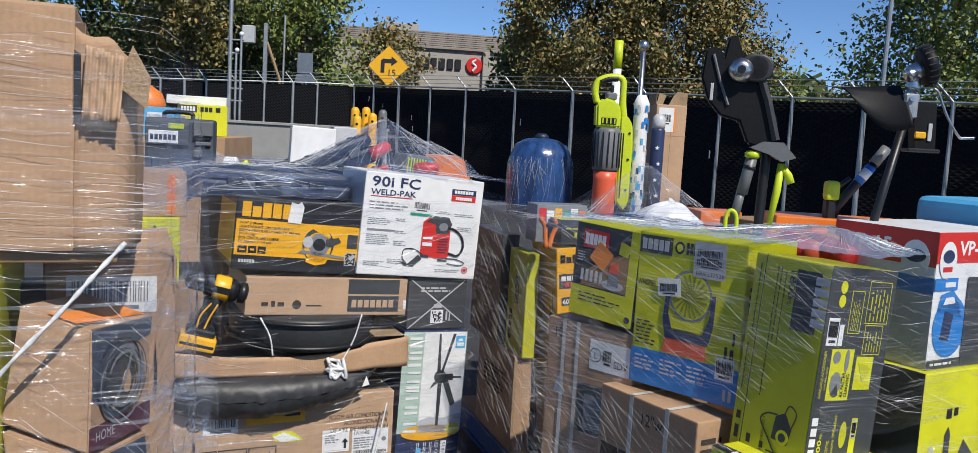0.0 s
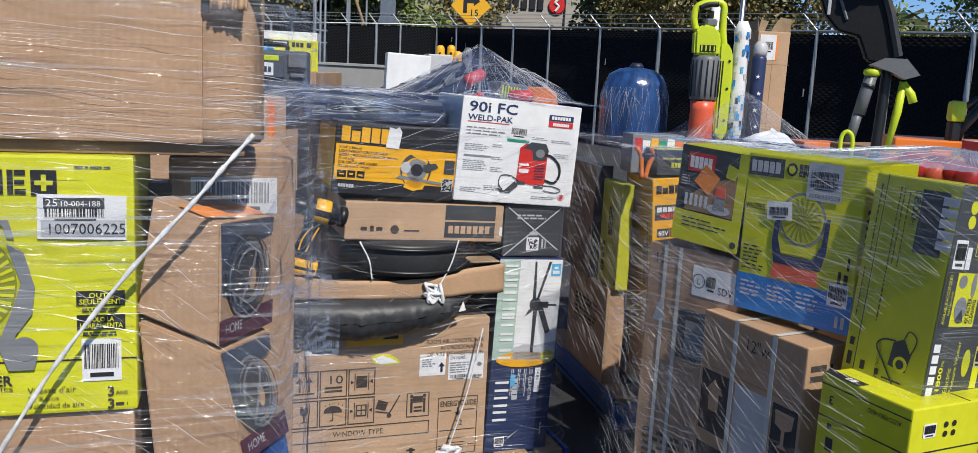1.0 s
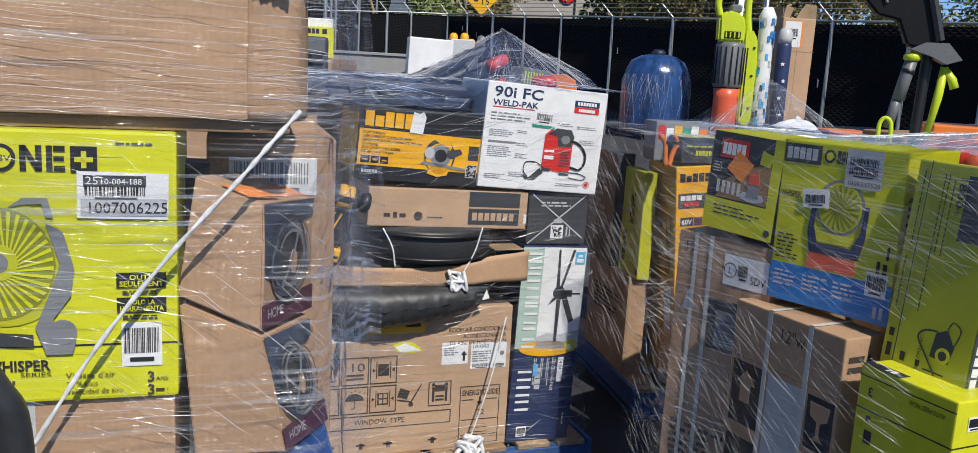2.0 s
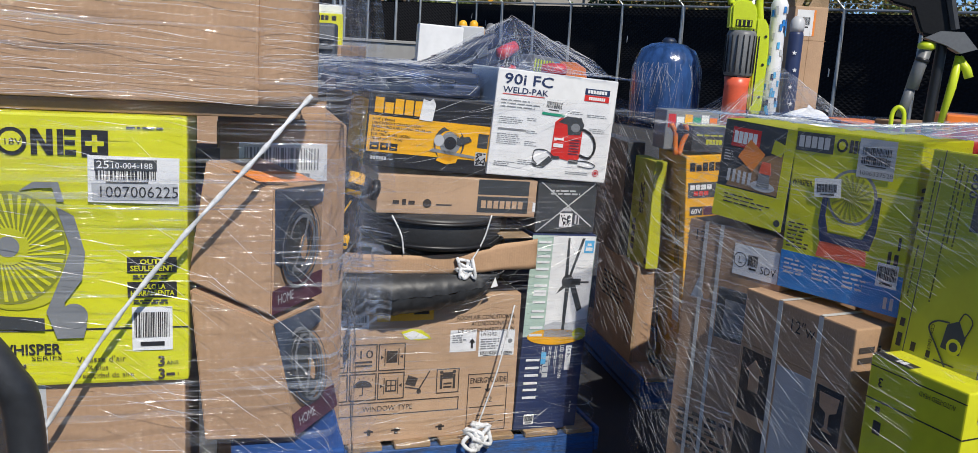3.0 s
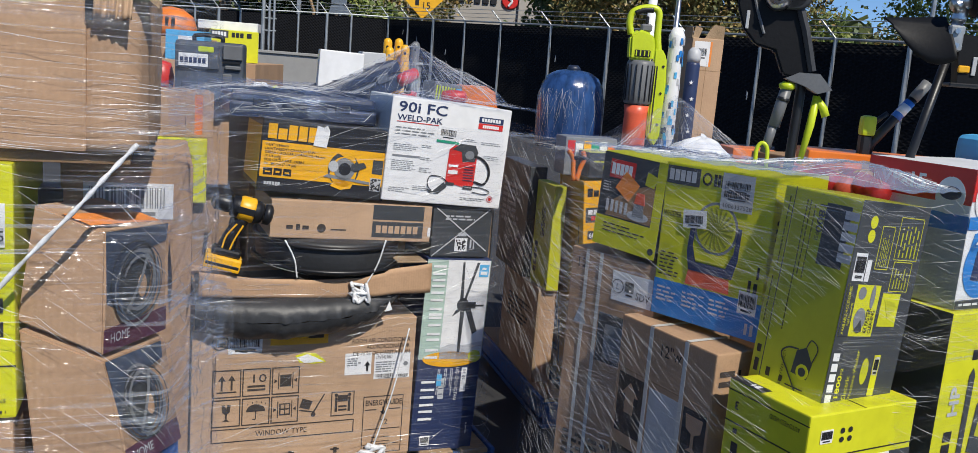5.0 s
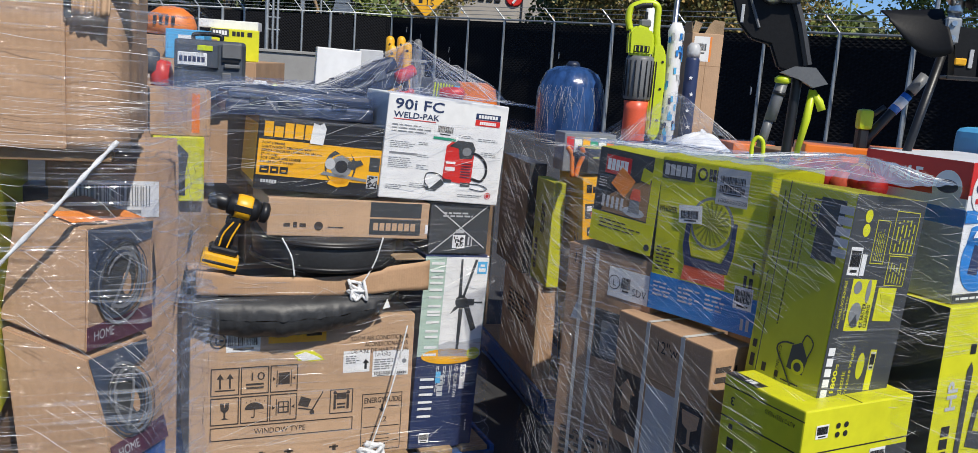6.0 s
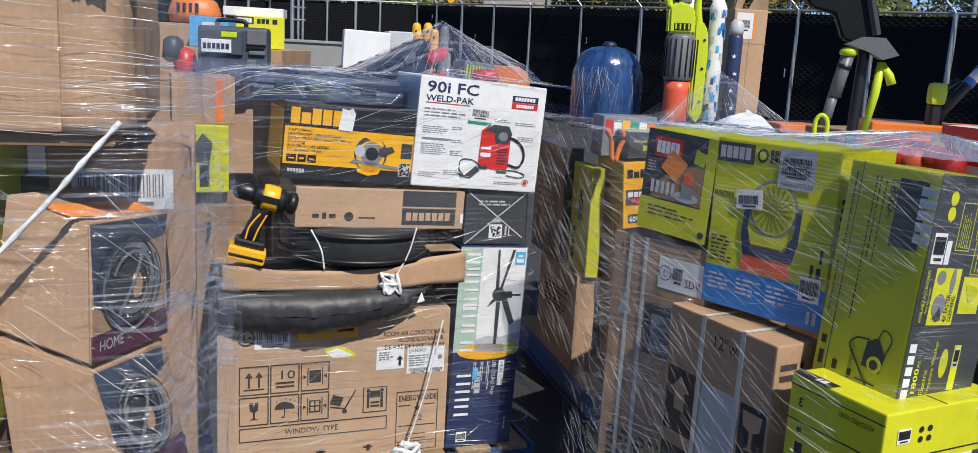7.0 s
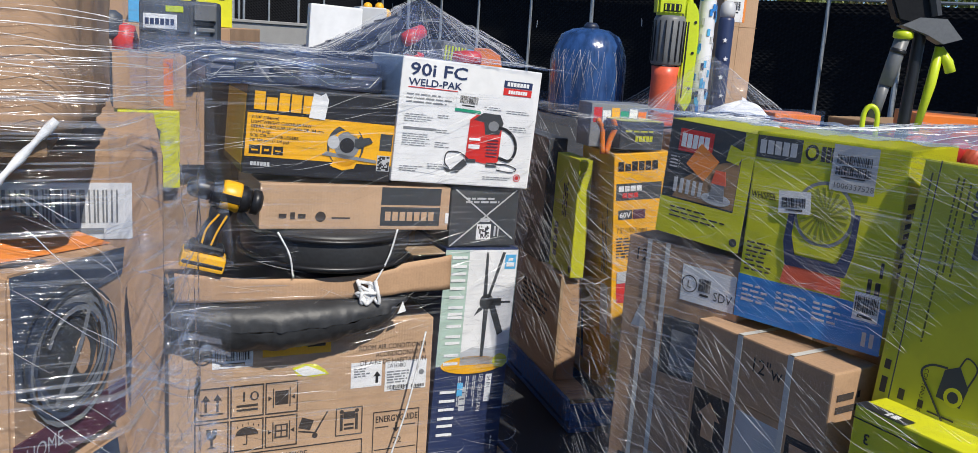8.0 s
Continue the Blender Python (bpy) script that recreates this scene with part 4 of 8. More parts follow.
def welder_carton():
    ob = carton("welder_box", "white glossy box with a red welding machine picture", FC @ pose(-0.134, -0.012, 1.026, 0, 3.6, 0), 0.418, 0.27, 0.335, WHITE, "welder box")
    words(ob, "F", "90i FC", 0.022, 0.290, 0.033, NAVY, 1, width=0.165, bold=0.02)
    words(ob, "F", "WELD-PAK", 0.022, 0.262, 0.019, NAVY, 1, width=0.155, bold=0.02)
    panel(ob, "F", 0.022, 0.256, 0.155, 0.0022, RED, 1, "printed_rule")
    panel(ob, "F", 0.303, 0.283, 0.088, 0.019, NAVY, 1, "maker_mark")
    panel(ob, "F", 0.303, 0.262, 0.088, 0.019, RED, 1, "maker_mark")
    mark_bars(ob, "F", 0.312, 0.287, 0.07, 0.011, 7, WHITE, 2)
    mark_bars(ob, "F", 0.318, 0.266, 0.06, 0.010, 8, WHITE, 2)
    print_lines(ob, "F", 0.02, 0.215, 0.14, 0.03, 3, GREY, 1, 51, fill=0.35)
    panel(ob, "F", 0.163, 0.213, 0.078, 0.046, WHITE, 2, "paper_label", "white and green price label", -2)
    panel(ob, "F", 0.163, 0.205, 0.078, 0.012, TEAL, 2, "paper_label", "green label edge", -2)
    barcode(ob, "F", 0.170, 0.217, 0.062, 0.036, 2, 15, -2, plate=False)
    for i, (x, y, w, r) in enumerate(((0.02, 0.165, 0.085, 4), (0.02, 0.10, 0.09, 6), (0.02, 0.03, 0.07, 3), (0.25, 0.215, 0.06, 2), (0.32, 0.21, 0.08, 2), (0.335, 0.16, 0.065, 3), (0.115, 0.18, 0.05, 2), (0.115, 0.14, 0.05, 2), (0.115, 0.1, 0.045, 3), (0.1, 0.04, 0.06, 3), (0.27, 0.02, 0.09, 2))):
        print_lines(ob, "F", x, y, w, 0.006 * r, r, GREY, 1, 60 + i, fill=0.3)
    panel(ob, "F", 0.02, 0.145, 0.095, 0.006, GREY, 1, "printed_rule")
    # the machine: red housing, black front, cable
    shape(ob, "F", [(0.21, 0.075), (0.298, 0.06), (0.312, 0.075), (0.312, 0.185), (0.296, 0.198), (0.23, 0.2), (0.212, 0.185)], RED, 2)
    shape(ob, "F", [(0.222, 0.186), (0.25, 0.207), (0.302, 0.205), (0.315, 0.182), (0.305, 0.15), (0.262, 0.147), (0.255, 0.18)], CHARCOAL, 3)
    shape(ob, "F", oval(0.285, 0.172, 0.016, 0.014), GREY, 4)
    rects(ob, "F", [(0.27, 0.085 + i * 0.009, 0.035, 0.004) for i in range(6)], MAROON, 4, "printed_picture")
    rects(ob, "F", [(0.215, 0.105, 0.034, 0.012), (0.215, 0.128, 0.034, 0.007)], WHITE, 4, "printed_picture")
    rects(ob, "F", [(0.212, 0.066, 0.03, 0.01), (0.275, 0.057, 0.034, 0.012)], CHARCOAL, 3, "printed_picture")
    m = lifted(ob, "F", 0, 0, 3)
    cab = curve_points([(0.29, 0.168, 0), (0.325, 0.165, 0), (0.355, 0.14, 0), (0.362, 0.105, 0), (0.345, 0.078, 0), (0.31, 0.085, 0)], 6)
    part("printed_picture", flat_line(cab, 0.0085, m), BLACK, ob)
    cab = curve_points([(0.3, 0.066, 0), (0.34, 0.066, 0), (0.372, 0.055, 0), (0.355, 0.045, 0), (0.31, 0.05, 0)], 6)
    part("printed_picture", flat_line(cab, 0.003, m), BLACK, ob)
    cab = curve_points([(0.22, 0.075, 0), (0.19, 0.092, 0), (0.155, 0.09, 0), (0.15, 0.062, 0), (0.165, 0.045, 0)], 6)
    part("printed_picture", flat_line(cab, 0.003, m), BLACK, ob)
    shape(ob, "F", [(0.145, 0.05), (0.17, 0.042), (0.205, 0.075), (0.218, 0.06), (0.19, 0.035), (0.16, 0.035)], CHARCOAL, 3)
    bm = bmesh.new()
    ring(bm, ob, 0.378, 0.03, 0.011, 0.009)
    part("printed_roundel", bm, RED, ob)
    shape(ob, "F", oval(0.378, 0.03, 0.006, 0.006, 12), RED, 1, "printed_roundel")
    return ob


def flat_line(points, width, m):
    """A flat ribbon in the plane of m."""
    bm = bmesh.new()
    pairs = []
    for i, p in enumerate(points):
        d = (points[min(i + 1, len(points) - 1)] - points[max(i - 1, 0)]).normalized()
        s = Vector((-d.y, d.x, 0)) * width / 2
        pairs.append((bm.verts.new(m @ (p + s + Vector((0, 0, 0.0005)))), bm.verts.new(m @ (p - s + Vector((0, 0, 0.0005))))))
    for a, b in zip(pairs, pairs[1:]):
        bm.faces.new((a[0], a[1], b[1], b[0]))
    return bm


def saw_carton():
    ob = carton("circular_saw_box", "black and yellow box with a circular saw picture", FC @ pose(-0.526, 0.0, 1.046, 0, 4.0, 0), 0.402, 0.30, 0.226, BLACK, "circular saw box")
    panel(ob, "F", 0.004, 0.045, 0.396, 0.11, YELLOW, 0, "printed_panel", "yellow printed band")
    mark_bars(ob, "F", 0.018, 0.164, 0.185, 0.046, 6, YELLOW, 2, gap=0.14, tall=[1, 0.72, 1, 1, 1, 1])
    part("torn_label", prism([(0.158, 0.155), (0.2, 0.153), (0.206, 0.205), (0.196, 0.222), (0.185, 0.214), (0.165, 0.219)], 0.001, lifted(ob, "F", 0, 0, 4)), WHITE, ob, "torn white sticker")
    for i, s in enumerate(("7-1/4\" (184mm)", "LIGHTWEIGHT CIRCULAR SAW", "SIERRA CIRCULAR LIVIANA DE 184 mm", "(7-1/4 pulg)", "SCIE CIRCULAIRE LEGERE", "DE 184 mm (7 1/4 po)")):
        words(ob, "F", s, 0.014, 0.141 - i * 0.0115, 0.0078, BLACK, 1, bold=0.03)
    rects(ob, "F", [(0.014, 0.052, 0.028, 0.022), (0.046, 0.052, 0.025, 0.022), (0.075, 0.052, 0.025, 0.022)], BLACK, 1, "feature_icons")
    rects(ob, "F", [(0.02, 0.06, 0.016, 0.004), (0.052, 0.06, 0.012, 0.006), (0.08, 0.06, 0.014, 0.004)], YELLOW, 2, "feature_icons")
    # the saw: yellow upper guard, grey blade, dark motor and handle
    shape(ob, "F", oval(0.262, 0.09, 0.05, 0.055, 26), CHARCOAL, 2)
    shape(ob, "F", oval(0.262, 0.083, 0.043, 0.048, 26), YELLOW, 3)
    shape(ob, "F", oval(0.265, 0.092, 0.034, 0.036, 22), GREY, 4)
    shape(ob, "F", oval(0.265, 0.092, 0.02, 0.02, 18), BLACK, 5)
    shape(ob, "F", [(0.24, 0.14), (0.262, 0.156), (0.288, 0.14), (0.30, 0.118), (0.29, 0.112), (0.265, 0.128)], YELLOW, 4)
    shape(ob, "F", [(0.285, 0.11), (0.325, 0.118), (0.335, 0.105), (0.315, 0.095), (0.3, 0.085), (0.285, 0.09)], CHARCOAL, 5)
    shape(ob, "F", [(0.21, 0.072), (0.35, 0.058), (0.35, 0.05), (0.2, 0.062)], GREY, 4)
    shape(ob, "F", [(0.225, 0.035), (0.258, 0.025), (0.29, 0.032), (0.30, 0.055), (0.24, 0.06)], YELLOW, 3)
    shape(ob, "F", oval(0.228, 0.098, 0.016, 0.018, 16), PALE_GREY, 5)
    panel(ob, "F", 0.355, 0.085, 0.034, 0.045, CHARCOAL, 1, "printed_panel")
    panel(ob, "F", 0.352, 0.03, 0.036, 0.042, PALE_GREY, 1, "code_patch")
    rnd = random.Random(8)
    rects(ob, "F", [(0.354 + 0.004 * i, 0.032 + 0.0042 * j, 0.004, 0.0042) for i in range(8) for j in range(9) if rnd.random() < 0.5], BLACK, 2, "code_pattern")
    mark_bars(ob, "F", 0.02, 0.022, 0.05, 0.01, 6, PALE_GREY, 1)
    panel(ob, "L", 0.01, 0.02, 0.28, 0.18, YELLOW, 0, "printed_panel", "yellow side panel")
    return ob


def long_carton():
    ob = carton("long_flat_box", "flat tan cardboard box lying upside down in the stack", FC @ pose(-0.482, -0.005, 0.90, 0, 1.9, 0), 0.526, 0.36, 0.121, BOARD_PALE, "cardboard box")
    panel(ob, "F", 0.325, 0.07, 0.173, 0.048, CHARCOAL, 0, "printed_panel", "dark printed panel")
    panel(ob, "F", 0.325, 0.012, 0.173, 0.052, CHARCOAL, 0, "printed_panel", "dark printed panel")
    mark_bars(ob, "F", 0.338, 0.026, 0.147, 0.025, 7, BOARD_PALE, 1, gap=0.25)
    rects(ob, "F", [(0.05, 0.03, 0.02, 0.012), (0.08, 0.028, 0.012, 0.018), (0.1, 0.03, 0.02, 0.012), (0.19, 0.03, 0.05, 0.004)], BROWN_INK, 1, "handling_symbol")
    shape(ob, "F", oval(0.16, 0.035, 0.014, 0.014, 18), BROWN_INK, 1, "printed_roundel")
    panel(ob, "F", 0.515, 0.02, 0.01, 0.03, WHITE, 1, "paper_label")
    return ob


ac_carton()
fan_carton_tall()
dark_carton()
welder_carton()
saw_carton()
long_carton()


def round_drum(name, label, m, r, h, material, bulge):
    ob = thing(name, label, "plastic drum", m)
    part("body", lathe([(r * 0.6, 0), (r * 0.93, 0.0), (r, 0.008), (r + bulge * 0.6, h * 0.3), (r + bulge, h * 0.5), (r + bulge * 0.8, h * 0.75), (r, h - 0.006), (r * 0.96, h), (r * 0.5, h + 0.004)], 64), material, ob, "", True)
    return ob


drum = round_drum("round_plastic_tub", "round black plastic tub with a rolled rim, lying flat", FC @ pose(-0.262, 0.165, 0.79, 2, 1, 0), 0.232, 0.108, PLASTIC_SATIN, 0.006)
for z in (0.018, 0.092):
    part("rim", lathe([(0.238, z - 0.007), (0.247, z - 0.004), (0.247, z + 0.004), (0.238, z + 0.007)], 64), PLASTIC_BLACK, drum, "", True)
tyre = thing("black_rubber_cover", "sagging black rubber cover laid over the tan box", "rubber cover", FC @ pose(-0.70, 0.0, 0.732))


def cover_fn(u, v):
    """A long soft roll: flat above, sagging below, tucked in at its right end."""
    a = 2 * math.pi * v
    end = min(1.0, (1 - u) / 0.16) ** 0.5 if u > 0.84 else 1.0
    sag = 0.075 + 0.085 * math.sin(math.pi * min(1.0, 0.22 + 0.78 * u)) ** 0.8
    c, q = math.cos(a), math.sin(a)
    y = 0.15 - (0.20 + 0.045 * math.sin(math.pi * u)) * math.copysign(abs(c) ** 0.5, c) * (0.7 + 0.3 * end)
    z = -0.004 - sag * end * (1 - math.copysign(abs(q) ** 0.75, q)) * 0.5
    w = 0.006 * noise.noise(Vector((u * 11, v * 9, 3))) + 0.004 * noise.noise(Vector((u * 34, v * 20, 8)))
    return (0.66 * u, y + w, z + w * 0.6)


sheet("body", cover_fn, 90, 48, PLASTIC_SATIN, tyre)
shape_tri = prism([(0, 0), (0.028, 0.004), (0.016, 0.034)], 0.001, pose(0.585, -0.066, -0.066, 90, 0, 14))
part("warning_label", shape_tri, WHITE, tyre, "white triangular warning label")


def crumpled_tray():
    """A flattened carton whose front edge sags and is torn at the right."""
    ob = thing("flattened_carton", "torn flattened tan carton pressed between two black tubs", "cardboard", FC @ pose(-0.69, -0.034, 0.724))

    def wall(u, v):
        x = 0.735 * u
        sag = -0.012 * math.sin(math.pi * u) + 0.006 * noise.noise(Vector((x * 9, v * 3, 1)))
        return (x, 0.012 * math.sin(5 * u) - 0.02 * math.sin(math.pi * u), sag + v * (0.076 + 0.022 * u * u) - 0.010 * math.sin(math.pi * u) * v * 2.2 * (1 if u < 0.8 else 0.4))

    o = sheet("front_wall", wall, 40, 6, BOARD, ob)
    mod = o.modifiers.new("thick", "SOLIDIFY")
    mod.thickness = 0.005

    def floor_fn(u, v):
        return (0.735 * u, 0.005 + 0.5 * v, 0.004 - 0.012 * math.sin(math.pi * u) * (1 - v))

    o = sheet("base", floor_fn, 24, 8, BOARD, ob)
    o.modifiers.new("thick", "SOLIDIFY").thickness = 0.004
    part("torn_flap", cuboid(0.62, 0.72, 0.0, 0.14, 0.096, 0.101, 0.001), BOARD_CORE, ob, "torn paler cardboard flap")


crumpled_tray()


def cordless_drill():
    ob = thing("cordless_drill", "black and yellow cordless drill standing on its battery", "drill", FC @ pose(-0.628, -0.01, 0.808, 0, 14, -6) @ Matrix.Scale(0.95, 4))
    part("battery", cuboid(-0.055, 0.06, -0.04, 0.04, 0.0, 0.045, 0.008, 2), PLASTIC_YELLOW, ob, "yellow battery pack")
    part("battery_foot", cuboid(-0.05, 0.055, -0.042, 0.042, 0.012, 0.022, 0.002), PLASTIC_BLACK, ob)
    part("battery_top", cuboid(-0.04, 0.05, -0.036, 0.036, 0.045, 0.068, 0.006), PLASTIC_BLACK, ob)
    bm = tube([(0.0, 0, 0.06), (0.005, 0, 0.11), (0.022, 0, 0.16), (0.03, 0, 0.19)], 0.024, 12, taper=[1.25, 1.0, 0.95, 1.15])
    part("handle", bm, PLASTIC_BLACK, ob, "", True)
    for s in (-1, 1):
        part("grip_line", tube(curve_points([(0.012 * s, -0.026, 0.07), (0.014 * s + 0.005, -0.024, 0.11), (0.022 + 0.01 * s, -0.024, 0.155)], 5), 0.003, 6), PLASTIC_YELLOW, ob)
    part("motor_housing", lathe([(0.01, 0), (0.03, 0.004), (0.037, 0.02), (0.038, 0.07), (0.034, 0.1), (0.03, 0.105)], 20, pose(0.085, 0, 0.205, 0, -90, 0)), PLASTIC_BLACK, ob, "", True)
    part("yellow_collar", lathe([(0.038, 0), (0.041, 0.006), (0.041, 0.042), (0.037, 0.05)], 20, pose(0.055, 0, 0.205, 0, -90, 0)), PLASTIC_YELLOW, ob, "", True)
    part("chuck", lathe([(0.026, 0), (0.028, 0.01), (0.027, 0.05), (0.016, 0.062), (0.008, 0.064)], 18, pose(-0.018, 0, 0.207, 0, -90, 0)), PLASTIC_BLACK, ob, "", True)
    part("rear_cap", lathe([(0.034, 0), (0.034, 0.02), (0.02, 0.028)], 18, pose(0.085, 0, 0.205, 0, 90, 0)), PLASTIC_BLACK, ob, "", True)
    part("side_badge", cuboid(0.0, 0.055, -0.041, -0.036, 0.193, 0.215, 0.002), PLASTIC_BLACK, ob, "black badge with the maker's mark as a plain bar")
    part("trigger", cuboid(-0.012, 0.006, -0.012, 0.012, 0.14, 0.17, 0.004), PLASTIC_BLACK, ob)


cordless_drill()


# ---- cases and tools piled on top of that stack ----
def tool_case(label, m, w, d, h, material, latch):
    ob = thing("tool_case", label, "tool case", m)
    part("lower_shell", cuboid(0, w, 0, d, 0, h * 0.55, 0.012, 2), material, ob)
    part("lid", cuboid(0.004, w - 0.004, 0.004, d - 0.004, h * 0.56, h, 0.016, 2), material, ob)
    for x in (w * 0.2, w * 0.75):
        part("latch", cuboid(x - 0.025, x + 0.025, -0.008, 0.0, h * 0.4, h * 0.7, 0.003), latch, ob)
    part("handle", tube(curve_points([(w * 0.35, -0.004, h * 0.5), (w * 0.37, -0.03, h * 0.5), (w * 0.6, -0.03, h * 0.5), (w * 0.62, -0.004, h * 0.5)], 5), 0.008, 8), latch, ob, "", True)
    for i in range(5):
        part("rib", cuboid(w * (0.1 + 0.18 * i), w * (0.13 + 0.18 * i), 0.02, d - 0.02, h, h + 0.004, 0.001), material, ob)
    return ob


tool_case("navy blue plastic tool case under film", FC @ pose(-0.60, 0.10, 1.265, 0, 2, 0), 0.47, 0.32, 0.085, NAVY_CASE, PLASTIC_BLACK)
tool_case("navy blue tool case leaning on the pile under film", FC @ pose(-0.24, 0.43, 1.237, -4, -23, 6), 0.36, 0.26, 0.11, NAVY_CASE, SLATE_CASE)
base_box = carton("tan_carton", "tan carton under the tool cases", FC @ pose(-0.5, 0.33, 0.137), 0.76, 0.6, 1.10, BOARD_DARK)
card = carton("white_box", "plain white carton standing upright", FC @ pose(-0.25, 0.50, 1.237, 0, 2, -8), 0.16, 0.09, 0.252, WHITE, "white box")
panel(card, "F", 0.01, 0.01, 0.03, 0.02, PALE_GREY, 1, "paper_label")
grey_box = carton("grey_box", "small pale grey carton beside the white one", FC @ pose(-0.07, 0.56, 1.237, 0, 0, -5), 0.09, 0.1, 0.255, PALE_GREY, "product box")
side_lime = carton("small_lime_box", "small lime box with a tool picture", FC @ pose(-0.80, 0.32, 0.95), 0.16, 0.2, 0.215, LIME, "product box")
shape(side_lime, "F", [(0.05, 0.1), (0.1, 0.09), (0.11, 0.16), (0.08, 0.19), (0.06, 0.16)], CHARCOAL, 1)
panel(side_lime, "F", 0.07, 0.02, 0.03, 0.07, BLACK, 1, "maker_mark")
side_tan = carton("small_tan_carton", "small tan carton with an orange stripe", FC @ pose(-0.81, 0.34, 1.166), 0.19, 0.2, 0.15, BOARD, "cardboard box")
panel(side_tan, "F", 0.13, 0.01, 0.025, 0.13, ORANGE_PRINT, 0)
side_base = carton("tan_carton", "tan carton at the pallet's rear corner", FC @ pose(-0.82, 0.36, 0.137), 0.3, 0.4, 0.812, BOARD_DARK)


def red_driver(m):
    ob = thing("red_power_tool", "small red and black power tool on the pile", "power tool", m)
    part("body", lathe([(0.01, 0), (0.032, 0.01), (0.036, 0.06), (0.03, 0.12), (0.012, 0.13)], 18, pose(0, 0, 0.05, 0, 80, 0)), PLASTIC_RED, ob, "", True)
    part("handle", tube([(0.05, 0, 0.05), (0.06, 0, 0.0), (0.055, 0, -0.03)], 0.02, 10), PLASTIC_BLACK, ob, "", True)
    part("battery", cuboid(0.02, 0.1, -0.03, 0.03, -0.055, -0.025, 0.005), PLASTIC_RED, ob)


red_driver(FC @ pose(0.05, 0.46, 1.36, 10, -15, 20) @ Matrix.Scale(0.7, 4))
red_driver(FC @ pose(0.21, 0.45, 1.31, -10, 5, -30) @ Matrix.Scale(0.75, 4))
charger = thing("battery_charger", "lime and grey ribbed battery charger", "charger", FC @ pose(0.215, 0.56, 1.29, 0, 6, 10))
part("body", cuboid(0, 0.13, 0, 0.1, 0, 0.115, 0.01, 2), PLASTIC_GREY, charger)
for i in range(7):
    part("vent_rib", cuboid(0.008 + i * 0.013, 0.014 + i * 0.013, -0.004, 0.0, 0.03, 0.1, 0.001), PLASTIC_LIME, charger, "lime vent rib")
part("window", cuboid(0.1, 0.125, -0.003, 0.0, 0.02, 0.1, 0.002), SKY_BLUE, charger)
rear_base = carton("tan_carton", "tan carton standing between two pallets", pose(-0.46, 4.6, 0.0), 0.38, 0.4, 1.24, BOARD_DARK)
orange_bin = thing("orange_tub", "shallow orange plastic tub upside down", "plastic tub", pose(-0.36, 4.62, 1.241))
part("body", prism([(0, 0), (0.26, 0), (0.24, 0.1), (0.19, 0.13), (0.04, 0.13)], 0.2, pose(0, 0.2, 0.0, 90, 0, 0)), PLASTIC_ORANGE, orange_bin)
part("rim", cuboid(-0.01, 0.27, -0.01, 0.21, 0.0, 0.02, 0.004), PLASTIC_ORANGE, orange_bin)

# ---- stack with the tan cartons ----
big = carton("large_tan_carton", "large taped tan corrugated carton under film", FL @ pose(-0.62, 0.0, 1.3395), 0.6935, 0.5, 0.275, BOARD, "cardboard box")
rects(big, "F", [(0.47, 0.23, 0.03, 0.004), (0.51, 0.225, 0.004, 0.02), (0.52, 0.23, 0.018, 0.004)], CHARCOAL, 1, "pen_mark")
flap_seam(big)


def slim_carton():
    ob = thing("slim_tan_carton", "slim tan carton with a crushed and torn top corner", "cardboard box", FL @ pose(0.0745, 0.002, 1.3395))
    DIMS[ob.name] = (0.066, 0.4, 0.21)

    def skin(u, v):
        p = along([(-0.006, 0.005, 0), (0.001, 0, 0), (0.040, 0, 0), (0.054, 0.010, 0), (0.063, 0.032, 0), (0.070, 0.09, 0), (0.076, 0.34, 0)], u)
        top = 0.255 - 0.045 * min(1, u * 4) - 0.03 * max(0, u - 0.25)
        dent = 0.002 * noise.noise(Vector((u * 12, v * 5, 6)))
        return (p.x + dent, p.y + dent, top * v + 0.01 * noise.noise(Vector((u * 14, 3, 3))) * v)

    shell = sheet("carton_body", skin, 60, 20, BOARD, ob)
    shell.modifiers.new("thick", "SOLIDIFY").thickness = 0.004
    part("top_flap", prism([(0, 0), (0.07, 0), (0.066, 0.32), (0, 0.32)], 0.004, pose(0, 0.01, 0.205, 0, 8, 0)), BOARD, ob)

    def ribbed(u, v):
        x = 0.006 + 0.040 * u + 0.004 * v
        return (x, -0.017 - 0.0014 * math.sin(u * 34) - 0.010 * (1 - v) * u - 0.004 * noise.noise(Vector((u * 5, v * 6, 4))), 0.150 + 0.082 * v - 0.010 * u * v + 0.004 * noise.noise(Vector((u * 8, 2, 1))))

    flap = sheet("ribbed_flap", ribbed, 60, 12, BOARD_PALE, ob, "ribbed inner face of a torn cardboard flap")
    flap.modifiers.new("thick", "SOLIDIFY").thickness = 0.002
    part("torn_flap", prism([(0.042, 0.19), (0.074, 0.165), (0.078, 0.20), (0.058, 0.236)], 0.004, pose(0, -0.008, 0, 90, 0, 0)), BOARD_CORE, ob, "torn paler cardboard flap")
    # black strip paints the shade of a gap by the torn board
    part("dark_gap", prism([(-0.002, 0.146), (0.006, 0.146), (0.005, 0.222), (-0.002, 0.226)], 0.003, pose(0, -0.003, 0, 90, 0, 0)), BLACK, ob, "black strip for the shade in a gap behind the torn board")


